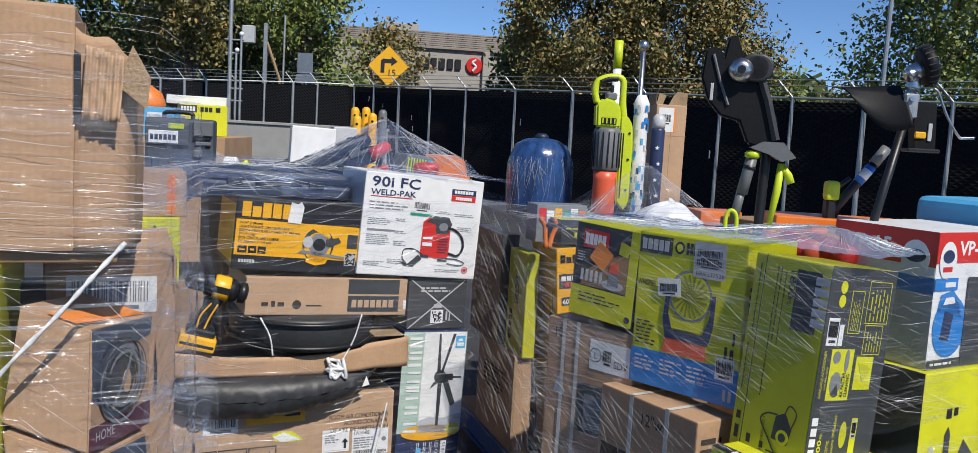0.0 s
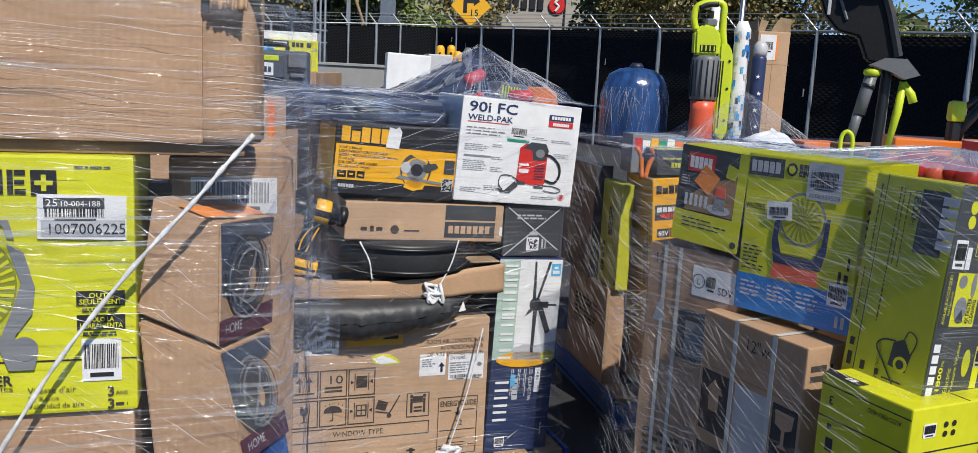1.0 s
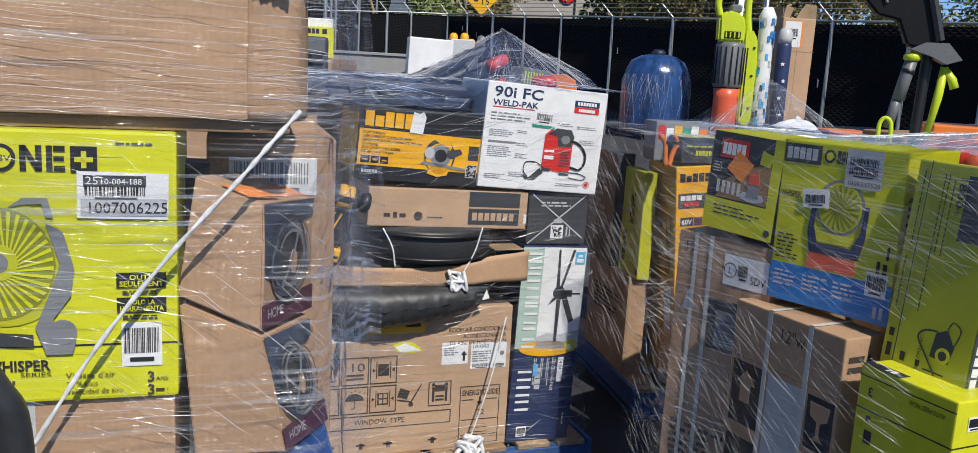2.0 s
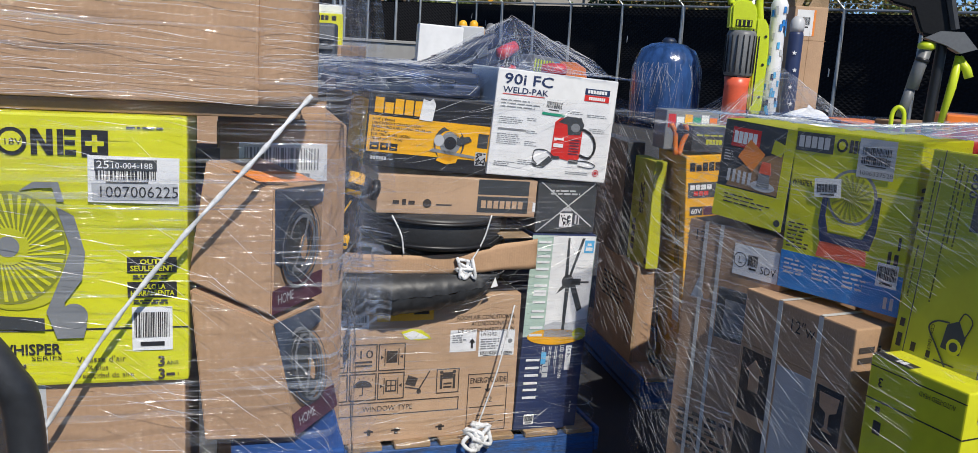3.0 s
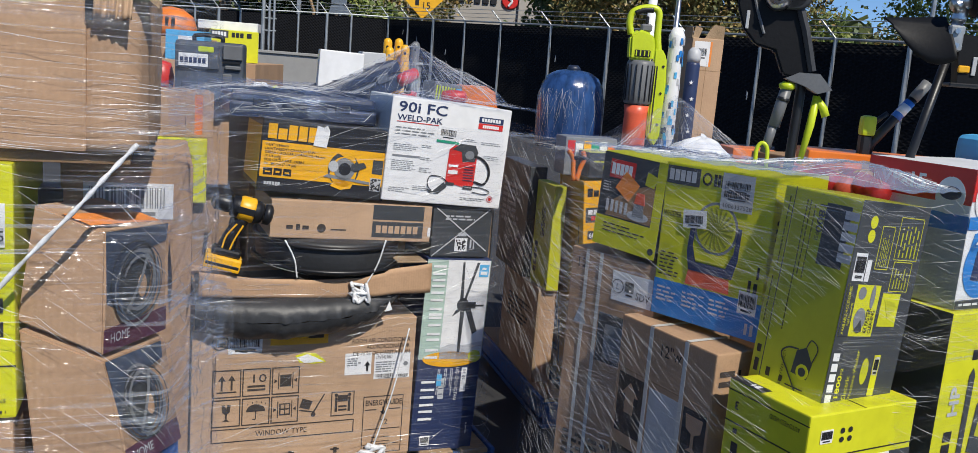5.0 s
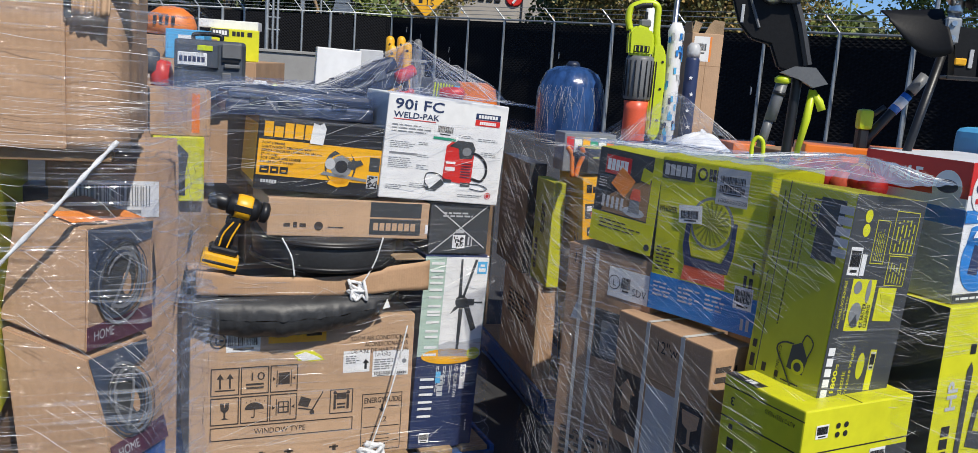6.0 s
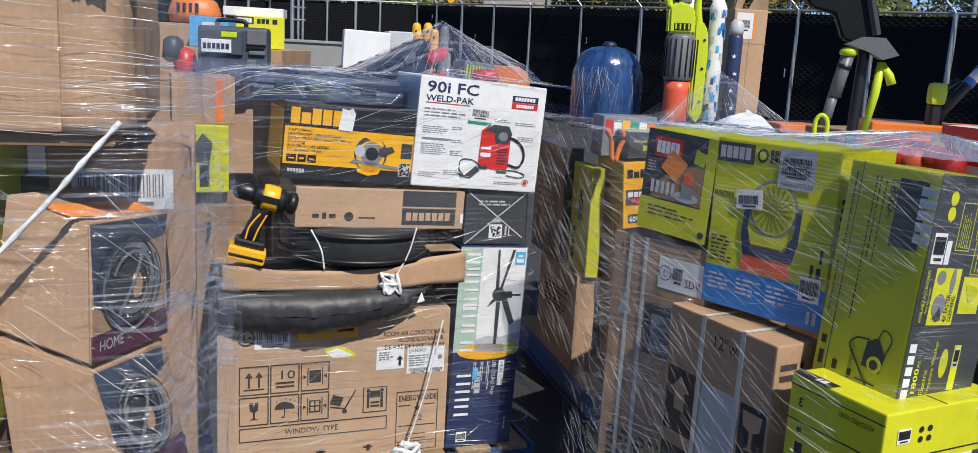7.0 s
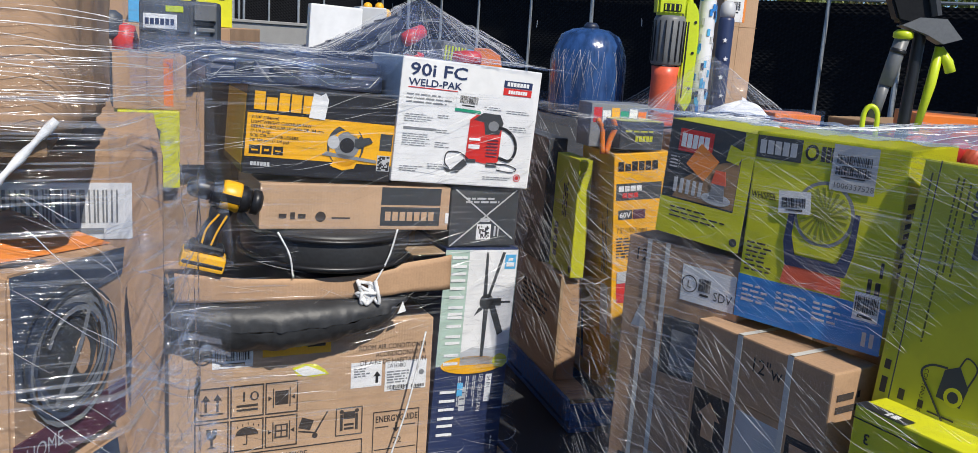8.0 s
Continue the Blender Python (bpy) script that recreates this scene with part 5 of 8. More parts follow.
slim_carton()


def front_lime(ob):
    x0 = 0.366
    shape(ob, "F", oval(0.195, 0.2675, 0.0145, 0.0145), BLACK, 1, "maker_mark")
    shape(ob, "F", oval(0.195, 0.2675, 0.0105, 0.0105), LIME, 2, "maker_mark")
    words(ob, "F", "18V", 0.187, 0.264, 0.007, BLACK, 3, width=0.016)
    rects(ob, "F", [(0.213, 0.254, 0.006, 0.027), (0.228, 0.254, 0.006, 0.027), (0.238, 0.254, 0.006, 0.027), (0.245, 0.275, 0.011, 0.006), (0.245, 0.265, 0.010, 0.005), (0.245, 0.254, 0.011, 0.006)], BLACK, 1, "maker_mark")
    shape(ob, "F", [(0.213, 0.281), (0.219, 0.281), (0.234, 0.254), (0.228, 0.254)], BLACK, 1, "maker_mark")
    panel(ob, "F", 0.261, 0.253, 0.026, 0.028, BLACK, 1, "maker_mark", "black square with a lime plus")
    rects(ob, "F", [(0.2715, 0.258, 0.005, 0.018), (0.265, 0.2645, 0.018, 0.005)], LIME, 2, "maker_mark")
    print_lines(ob, "F", 0.305, 0.283, 0.05, 0.004, 1, CHARCOAL, 1, 71)
    # warehouse label
    panel(ob, "F", 0.266, 0.205, 0.091, 0.05, WHITE, 3, "paper_label", "white warehouse label with numbers", -1)
    panel(ob, "F", 0.273, 0.239, 0.062, 0.012, CHARCOAL, 4, "label_bar")
    words(ob, "F", "25", 0.275, 0.2415, 0.0085, WHITE, 5, width=0.012)
    words(ob, "F", "10-004-188", 0.289, 0.2415, 0.0065, WHITE, 5, width=0.04)
    panel(ob, "F", 0.270, 0.2075, 0.086, 0.0185, PALE_GREY, 4, "label_bar")
    words(ob, "F", "1007006225", 0.275, 0.2105, 0.0125, BLACK, 5, width=0.078)
    barcode(ob, "F", 0.270, 0.224, 0.07, 0.018, 4, 17, plate=False)
    # the fan
    shape(ob, "F", oval(0.195, 0.155, 0.064, 0.068, 32), LIME_DEEP, 1)
    shape(ob, "F", oval(0.188, 0.155, 0.056, 0.061, 32), LIME_SHADE, 2)
    for i in range(36):
        a = 10 * i
        p = [(0.016 * math.cos(radians(a)), 0.016 * math.sin(radians(a))), (0.054 * math.cos(radians(a + 24)), 0.058 * math.sin(radians(a + 24))), (0.054 * math.cos(radians(a + 28)), 0.058 * math.sin(radians(a + 28))), (0.016 * math.cos(radians(a + 5)), 0.016 * math.sin(radians(a + 5)))]
        shape(ob, "F", [(0.188 + x, 0.155 + y) for x, y in p], LIME, 3, "printed_picture")
    shape(ob, "F", oval(0.188, 0.157, 0.02, 0.02), LIME_DEEP, 4)
    shape(ob, "F", oval(0.188, 0.157, 0.011, 0.011), GREY, 5)
    shape(ob, "F", [(0.235, 0.20), (0.252, 0.19), (0.262, 0.15), (0.258, 0.12), (0.24, 0.095), (0.243, 0.075), (0.262, 0.07), (0.258, 0.055), (0.232, 0.055), (0.222, 0.085), (0.238, 0.125), (0.248, 0.155)], GREY, 4)
    shape(ob, "F", [(0.2, 0.216), (0.214, 0.226), (0.238, 0.226), (0.243, 0.205), (0.236, 0.205), (0.232, 0.22), (0.214, 0.219)], GREY, 4)
    shape(ob, "F", [(0.13, 0.086), (0.22, 0.078), (0.22, 0.064), (0.13, 0.07)], CHARCOAL, 4)
    shape(ob, "F", oval(0.249, 0.08, 0.014, 0.014), GREY, 5)
    for y, s in ((0.127, "OUTIL SEULEMENT"), (0.099, "SOLO LA HERRAMIENTA")):
        a, b = s.rsplit(" ", 1)
        panel(ob, "F", 0.303, y, 0.051, 0.0175, BLACK, 1, "printed_panel", "black printed panel")
        words(ob, "F", a, 0.316, y + 0.0098, 0.0055, LIME, 2, width=0.026, bold=0.03)
        words(ob, "F", b, 0.306, y + 0.0022, 0.006, LIME, 2, width=0.045, bold=0.03)
        print_lines(ob, "F", 0.309, y - 0.008, 0.045, 0.006, 2, CHARCOAL, 1, 75)
    barcode(ob, "F", 0.307, 0.038, 0.042, 0.05, 1, 18)
    panel(ob, "F", 0.0, 0.063, 0.366, 0.0018, BLACK, 0, "printed_rule")
    words(ob, "F", "WHISPER", 0.172, 0.037, 0.012, BLACK, 1, width=0.064, bold=0.04)
    words(ob, "F", "SERIES", 0.205, 0.030, 0.005, BLACK, 1, width=0.03)
    words(ob, "F", "Vitesse d'air", 0.25, 0.026, 0.0075, BROWN_INK, 1, width=0.05)
    words(ob, "F", "24 % plus", 0.25, 0.017, 0.006, BROWN_INK, 1)
    words(ob, "F", "Velocidad de aire", 0.25, 0.008, 0.0065, BROWN_INK, 1, width=0.058)
    print_lines(ob, "F", 0.17, 0.004, 0.04, 0.024, 3, BROWN_INK, 1, 76)
    words(ob, "F", "3", 0.333, 0.019, 0.012, BROWN_INK, 1, bold=0.04)
    words(ob, "F", "ANS", 0.342, 0.02, 0.005, BROWN_INK, 1)
    words(ob, "F", "3", 0.333, 0.004, 0.012, BROWN_INK, 1, bold=0.04)
    print_lines(ob, "F", 0.342, 0.006, 0.014, 0.006, 1, BROWN_INK, 1, 77)


lime = carton("fan_box", "bright lime box with a cordless fan picture", FL @ pose(-0.3665, 0.0, 1.026), 0.366, 0.26, 0.298, LIME, "fan box")
front_lime(lime)
under = carton("tan_carton", "plain tan carton under the lime box", FL @ pose(-0.45, 0.008, 0.58), 0.445, 0.4, 0.445, BOARD, "cardboard box")
panel(under, "F", 0.27, 0.0, 0.03, 0.45, PALE_GREY, 0, "tape_strip", "pale tape strip")
mark_bars(under, "F", 0.18, 0.40, 0.05, 0.012, 3, BROWN_INK, 1)
low = carton("tan_carton", "plain tan carton at the bottom of the stack", FL @ pose(-0.45, 0.0, 0.137), 0.66, 0.5, 0.44, BOARD_DARK, "cardboard box")
panel(low, "F", 0.46, 0.30, 0.19, 0.13, NAVY, 0, "printed_panel", "navy printed panel")
coded = carton("tan_carton", "tan carton with a wide printed barcode", FL @ pose(0.026, 0.207, 0.58), 0.169, 0.35, 0.722, BOARD, "cardboard box")
barcode(coded, "F", 0.028, 0.645, 0.115, 0.05, 0, 19, ink=GREY)
slab = carton("flat_dark_carton", "flattened dark brown carton laid between the boxes", FL @ pose(-0.36, 0.012, 1.3245), 0.48, 0.42, 0.0145, BOARD_DARK)
purple = carton("purple_box", "purple and white small box behind the others", FL @ pose(-0.035, 0.205, 1.031), 0.065, 0.055, 0.235, PURPLE, "product box")
shape(purple, "F", oval(0.03, 0.13, 0.016, 0.02), PALE_GREY, 1, "printed_roundel")
panel(purple, "F", 0.0, 0.19, 0.065, 0.045, CHARCOAL, 0)
def bin_box(label, low, high, sticker):
    """A brown headset box, tipped and squashed; a dark round opening shows a coiled cable."""
    base = Vector(low[0])
    ob = thing("headset_box", label, "headset box", Matrix.Translation(base), "brown headset boxes")
    bm = bmesh.new()
    lo = [bm.verts.new(Vector(q) - base) for q in low]
    hi = [bm.verts.new(Vector(q) - base) for q in high]
    bm.faces.new(hi)
    bm.faces.new(lo[::-1])
    for i in range(4):
        bm.faces.new((lo[i], lo[(i + 1) % 4], hi[(i + 1) % 4], hi[i]))
    bmesh.ops.bevel(bm, geom=bm.edges[:], offset=0.0025, segments=2, affect="EDGES")
    part("carton_body", bm, BOARD, ob)
    b = Vector(low[1]) - base
    z0, z1 = base.z, high[0][2]
    lean = (Vector(high[0]) - base) / (z1 - z0)
    d = b.normalized()
    w, h = b.length, z1 - z0
    nrm = d.cross(lean).normalized()
    m = Matrix([(d.x, lean.x, nrm.x, 0), (d.y, lean.y, nrm.y, 0), (d.z, lean.z, nrm.z, 0), (0, 0, 0, 1)])
    # printed picture ground; its full-width top strip paints the lid's shadow
    lid = [(0.0, h), (w, h), (w * 0.97, h * 0.85), (w * 0.62, h * 0.80), (w * 0.22, h * 0.62), (w * 0.16, h * 0.36), (w * 0.03, h * 0.42)]
    part("printed_shade", prism(lid, 0.0005, m), SLATE_PRINT, ob, "dark slate printed picture ground with painted shadow along its top")
    cx, cy, rx, ry = w * 0.45, h * 0.55, w * 0.34, h * 0.30
    part("printed_disc", prism(oval(cx - 0.004, cy, rx * 0.8, ry * 0.82), 0.0012, m), CHARCOAL, ob, "dark middle of the cable picture")
    part("printed_gap", prism(oval(cx + rx * 0.32, cy - ry * 0.18, rx * 0.2, ry * 0.34, 12), 0.002, m), BOARD, ob)
    part("bottom_band", prism([(0, 0.003), (w, 0.003), (w, h * 0.24), (0, h * 0.21)], 0.001, m), MAROON, ob, "maroon printed band")
    rnd = random.Random(len(label))
    for k in range(13):
        f = rnd.uniform(0.74, 1.08)
        tx, ty, ph = rnd.uniform(-0.08, 0.08) * w, rnd.uniform(-0.06, 0.06) * h, rnd.uniform(0, 6)
        loop = [Vector((cx + tx + rx * f * math.cos(ph + i * 0.3), cy + ty + ry * f * math.sin(ph + i * 0.3), 0)) for i in range(rnd.choice((14, 18, 22)))]
        part("printed_cable", flat_line(loop, 0.0022 + 0.0010 * (k % 3), m @ pose(0, 0, 0.0022 + 0.0002 * k)), (CHARCOAL, SLATE_PRINT, GREY)[k % 3], ob)
    bar = curve_points([(cx - rx * 0.5, cy - ry * 0.8, 0), (cx + rx * 0.15, cy + ry * 0.1, 0), (cx + rx * 0.45, cy + ry * 0.85, 0)], 6)
    part("printed_cable", flat_line(bar, 0.006, m @ pose(0, 0, 0.005)), GREY, ob)
    cu = bpy.data.curves.new("lettering", "FONT")
    cu.body, cu.size = "HOME", 0.017
    tmp = new("lettering", cu)
    me = bpy.data.meshes.new_from_object(tmp)
    bpy.data.objects.remove(tmp)
    me.transform(m @ pose(0.012, 0.013, 0.0016))
    me.materials.append(PALE_GREY)
    o = new("lettering", me)
    o.parent = ob
    if sticker:
        q = [Vector(x) - base + Vector((0, 0, 0.0012)) for x in high]
        e = [q[0].lerp(q[3], 0.22), q[1].lerp(q[2], 0.10), q[1].lerp(q[2], 0.42), q[0].lerp(q[3], 0.62)]
        sb_mesh = bmesh.new()
        sb_mesh.faces.new([sb_mesh.verts.new(v) for v in e])
        part("orange_sticker", sb_mesh, ORANGE_STICKER, ob, "orange paper sticker on top")
    return ob


bin_box("brown cardboard box with an orange sticker on top", [(-0.452, 1.016, 1.093), (-0.441, 1.174, 1.078), (-0.532, 1.148, 1.121), (-0.543, 0.990, 1.136)], [(-0.453, 1.024, 1.243), (-0.443, 1.180, 1.227), (-0.521, 1.150, 1.262), (-0.522, 0.994, 1.276)], True)
bin_box("brown cardboard box tipped under its twin", [(-0.427, 1.037, 0.936), (-0.412, 1.165, 0.925), (-0.510, 1.123, 0.930), (-0.525, 0.995, 0.940)], [(-0.449, 1.014, 1.086), (-0.438, 1.168, 1.070), (-0.530, 1.142, 1.112), (-0.540, 0.988, 1.128)], False)
blue_low = carton("blue_printed_box", "blue and white printed box under the brown boxes", FL @ pose(0.045, 0.01, 0.72), 0.135, 0.2, 0.205, DEEP_BLUE, "product box")
panel(blue_low, "R", 0.06, 0.08, 0.13, 0.07, WHITE, 0, "printed_panel", "white printed panel")
panel(blue_low, "F", 0.03, 0.03, 0.08, 0.05, WHITE, 0, "printed_panel", "white printed panel")
filler = carton("tan_carton", "tan carton below the brown boxes", FL @ pose(0.0, 0.01, 0.58), 0.185, 0.195, 0.139, BOARD_DARK)

# twisted film rope across the stack
rope = thing("film_rope", "tightly twisted clear film rope pulled across the cartons", "film rope", FL)
line = [(0.128, -0.026, 1.354), (0.095, -0.03, 1.316), (0.064, -0.03, 1.278), (0.0, -0.032, 1.205), (-0.076, -0.032, 1.104), (-0.136, -0.032, 1.006), (-0.22, -0.03, 0.86)]
pts = curve_points(line, 10)
part("strand", tube(pts, 0.0026, 8, taper=[1 + 0.25 * math.sin(i * 1.3) for i in range(len(pts))]), FILM_ROPE, rope, "", True)

# handle of a hand truck parked beside the stack
jack = thing("hand_truck", "black rubber gripped loop handle of a hand truck", "hand truck", pose(-0.618, 0.80, 0))
part("handle", tube(curve_points([(0.0, 0.01, 0.06), (0.0, 0.01, 0.6), (-0.005, 0.01, 1.0), (-0.02, 0.0, 1.085), (-0.07, -0.01, 1.135), (-0.16, -0.02, 1.145), (-0.25, -0.03, 1.135), (-0.30, -0.04, 1.08), (-0.32, -0.04, 1.0), (-0.32, -0.04, 0.06)], 8), 0.018, 14), PLASTIC_SATIN, jack, "", True)
part("toe_plate", cuboid(-0.36, 0.04, -0.2, 0.02, 0.03, 0.06, 0.005), STEEL, jack)
part("cross_bar", tube([(0, 0.01, 0.5), (-0.32, -0.04, 0.5)], 0.012, 8), PLASTIC_SATIN, jack)
for x in (-0.03, -0.29):
    part("wheel", lathe([(0.02, -0.02), (0.09, -0.02), (0.1, -0.01), (0.1, 0.01), (0.09, 0.02), (0.02, 0.02)], 20, pose(x, 0.05, 0.1, 0, 90, 0)), PLASTIC_BLACK, jack, "", True)

# ---- stack with the lime boxes ----
def fan_front(ob):
    w, d, h = DIMS[ob.name]
    panel(ob, "F", 0.0, 0.0, w, h * 0.235, BLUE, 0, "printed_panel", "blue printed foot band")
    panel(ob, "L", 0.0, 0.0, d, h * 0.235, BLUE, 0, "printed_panel")
    panel(ob, "F", 0.005, h * 0.865, 0.098, h * 0.115, CHARCOAL, 1, "maker_mark", "dark panel with the maker's mark")
    mark_bars(ob, "F", 0.012, h * 0.888, 0.084, h * 0.07, 5, PALE_GREY, 2, gap=0.22)
    shape(ob, "F", oval(0.124, h * 0.925, 0.014, 0.016), BLACK, 1, "maker_mark")
    shape(ob, "F", oval(0.124, h * 0.925, 0.0085, 0.010), LIME, 2, "maker_mark")
    mark_bars(ob, "F", 0.143, h * 0.888, 0.032, h * 0.075, 3, BLACK, 1)
    panel(ob, "F", 0.168, h * 0.76, 0.088, h * 0.225, PALE_GREY, 3, "paper_label", "pale printed label")
    barcode(ob, "F", 0.172, h * 0.87, 0.08, 0.03, 3, 22, plate=False)
    barcode(ob, "F", 0.172, h * 0.82, 0.08, 0.026, 3, 23, plate=False)
    words(ob, "F", "1006337528", 0.174, h * 0.775, 0.011, CHARCOAL, 4, width=0.078)
    words(ob, "F", "WHISPER", 0.006, h * 0.655, 0.014, BLACK, 1, width=0.056, bold=0.03)
    print_lines(ob, "F", 0.01, h * 0.26, 0.06, h * 0.17, 7, BROWN_INK, 1, 81, fill=0.4)
    cx, cy = 0.165, h * 0.63
    shape(ob, "F", oval(cx, cy, 0.062, 0.066, 30), GREY, 1)
    shape(ob, "F", oval(cx, cy, 0.055, 0.059, 30), LIME_DEEP, 2)
    for i in range(20):
        a = 18 * i
        p = [(0.014 * math.cos(radians(a)), 0.014 * math.sin(radians(a))), (0.05 * math.cos(radians(a + 20)), 0.054 * math.sin(radians(a + 20))), (0.05 * math.cos(radians(a + 27)), 0.054 * math.sin(radians(a + 27))), (0.014 * math.cos(radians(a + 14)), 0.014 * math.sin(radians(a + 14)))]
        shape(ob, "F", [(cx + x, cy + y) for x, y in p], LIME_SHADE, 3)
    shape(ob, "F", oval(cx, cy, 0.015, 0.015), LIME_SHADE, 4)
    shape(ob, "F", [(0.095, h * 0.66), (0.108, h * 0.66), (0.106, h * 0.5), (0.118, h * 0.40), (0.205, h * 0.40), (0.222, h * 0.5), (0.228, h * 0.66), (0.238, h * 0.66), (0.236, h * 0.46), (0.225, h * 0.34), (0.1, h * 0.34), (0.09, h * 0.46)], NAVY, 4)
    shape(ob, "F", [(0.118, h * 0.41), (0.2, h * 0.41), (0.212, h * 0.47), (0.115, h * 0.47)], LIME, 5)
    shape(ob, "F", [(0.094, h * 0.245), (0.222, h * 0.245), (0.218, h * 0.335), (0.1, h * 0.345)], PLASTIC_CORAL, 3, "printed_picture", "red printed battery base")
    panel(ob, "F", 0.072, h * 0.60, 0.068, 0.045, WHITE, 6, "paper_label", "white paper barcode label", 6)
    barcode(ob, "F", 0.075, h * 0.605, 0.06, 0.034, 6, 24, 6, plate=False)
    barcode(ob, "F", 0.25, h * 0.155, 0.05, 0.055, 2, 25)
    rects(ob, "F", [(0.285, h * 0.28, 0.01, 0.03), (0.27, h * 0.29, 0.008, 0.03), (0.29, h * 0.38, 0.006, 0.03)], BLACK, 1, "feature_icons")
    for i, (x, wd) in enumerate(((0.012, 0.06), (0.09, 0.07), (0.17, 0.07))):
        print_lines(ob, "F", x, h * 0.09, wd, h * 0.11, 4, PALE_GREY, 1, 85 + i, fill=0.4)
    rects(ob, "F", [(0.275, 0.012, 0.008, 0.028), (0.29, 0.012, 0.008, 0.028)], PALE_GREY, 1, "feature_icons")
    print_lines(ob, "R", 0.02, 0.15, 0.2, 0.15, 8, BROWN_INK, 1, 89)


fan2 = carton("fan_box", "lime box with a blue foot and fan picture", FR @ pose(0.007, 0, 0.874), 0.312, 0.25, 0.398, LIME, "fan box")
fan_front(fan2)

router = carton("router_box", "lime and grey tool box with an orange sticker", FR @ pose(-0.215, 0.0, 1.018, 0, 3, 0), 0.213, 0.2, 0.256, CHARCOAL, "power tool box")
panel(router, "F", 0.0, 0.0, 0.213, 0.082, LIME, 0)
panel(router, "F", 0.185, 0.082, 0.028, 0.174, LIME, 0)
panel(router, "L", 0.0, 0.0, 0.2, 0.082, LIME, 0)
panel(router, "T", 0.0, 0.0, 0.213, 0.2, LIME, 0, "printed_top")
panel(router, "F", 0.028, 0.19, 0.085, 0.05, RED, 1, "maker_mark", "red panel with the maker's mark")
mark_bars(router, "F", 0.034, 0.2, 0.072, 0.03, 5, WHITE, 2)
panel(router, "F", 0.055, 0.165, 0.058, 0.058, ORANGE_STICKER, 3, "orange_sticker", "orange paper sticker", -32)
shape(router, "F", [(0.03, 0.086), (0.184, 0.086), (0.184, 0.19), (0.15, 0.185), (0.10, 0.165), (0.05, 0.13)], BOARD_DARK, 1, "printed_picture", "brown printed wood grain")
shape(router, "F", oval(0.14, 0.102, 0.036, 0.013), PALE_GREY, 2)
shape(router, "F", [(0.122, 0.10), (0.16, 0.10), (0.156, 0.135), (0.126, 0.135)], GREY, 3)
shape(router, "F", [(0.124, 0.135), (0.16, 0.135), (0.154, 0.165), (0.13, 0.165)], PLASTIC_CORAL, 4)
shape(router, "F", [(0.15, 0.19), (0.18, 0.185), (0.19, 0.215), (0.155, 0.225)], LIME, 2)
rects(router, "F", [(0.03 + 0.016 * i, 0.098, 0.009, 0.032) for i in range(5)], PALE_GREY, 2, "feature_icons")
print_lines(router, "F", 0.03, 0.04, 0.15, 0.03, 3, BROWN_INK, 1, 91, fill=0.35)
print_lines(router, "F", 0.012, 0.15, 0.03, 0.03, 4, PALE_GREY, 1, 92, fill=0.35)
shape(router, "F", oval(0.198, 0.02, 0.009, 0.009, 16), CHARCOAL, 1, "printed_roundel")

tall = carton("tall_tan_carton", "tall tan carton wrapped in many layers of film", FR @ pose(-0.288, 0.005, 0.137), 0.3, 0.4, 0.855, BOARD, "cardboard box")
panel(tall, "F", 0.155, 0.735, 0.135, 0.082, WHITE, 1, "paper_label", "white shipping label")
bm = bmesh.new()
ring(bm, tall, 0.176, 0.776, 0.02, 0.0175, layer=2)
part("printed_roundel", bm, BLACK, tall)
words(tall, "F", "L", 0.170, 0.767, 0.018, BLACK, 2)
barcode(tall, "F", 0.198, 0.75, 0.035, 0.05, 1, 27, plate=False)
words(tall, "F", "SDV", 0.238, 0.752, 0.021, BLACK, 2, width=0.046)
words(tall, "F", "12", 0.02, 0.80, 0.03, BROWN_INK, 1)
shape(tall, "F", [(0.03, 0.64), (0.075, 0.64), (0.052, 0.70)], PALE_GREY, 1, "handling_symbol")
panel(tall, "F", 0.12, 0.55, 0.14, 0.14, CHARCOAL, 0, "hand_hole", "dark printed block")
panel(tall, "F", 0.145, 0.56, 0.09, 0.1, GREY, 1, "printed_panel")
for x in (0.055, 0.105):
    panel(tall, "F", x, 0.0, 0.012, 0.855, STRAP_WHITE, 3, "plastic_strap")
print_lines(tall, "F", 0.03, 0.2, 0.2, 0.12, 6, BROWN_INK, 1, 93)

twelve = carton("strapped_carton", "tan carton held by two white plastic straps", pose(0.341, 2.314, 0.137, 0, 0, -58), 0.352, 0.13, 0.718, BOARD, "cardboard box")
words(twelve, "F", "12\"w", 0.155, 0.655, 0.032, BROWN_INK, 1, width=0.075)
panel(twelve, "F", 0.0, 0.575, 0.352, 0.004, BOARD_DARK, 0, "board_fold")
panel(twelve, "F", 0.012, 0.40, 0.105, 0.165, BLACK, 0, "printed_panel", "black printed block")
shape(twelve, "F", [(0.045, 0.46), (0.045, 0.51), (0.03, 0.51), (0.062, 0.545), (0.095, 0.51), (0.08, 0.51), (0.08, 0.46)], BOARD, 1, "handling_symbol")
panel(twelve, "F", 0.135, 0.20, 0.12, 0.36, PALE_GREY, 0, "printed_panel", "pale printed window panel")
panel(twelve, "F", 0.265, 0.43, 0.08, 0.13, BLACK, 0, "printed_panel", "black printed block")
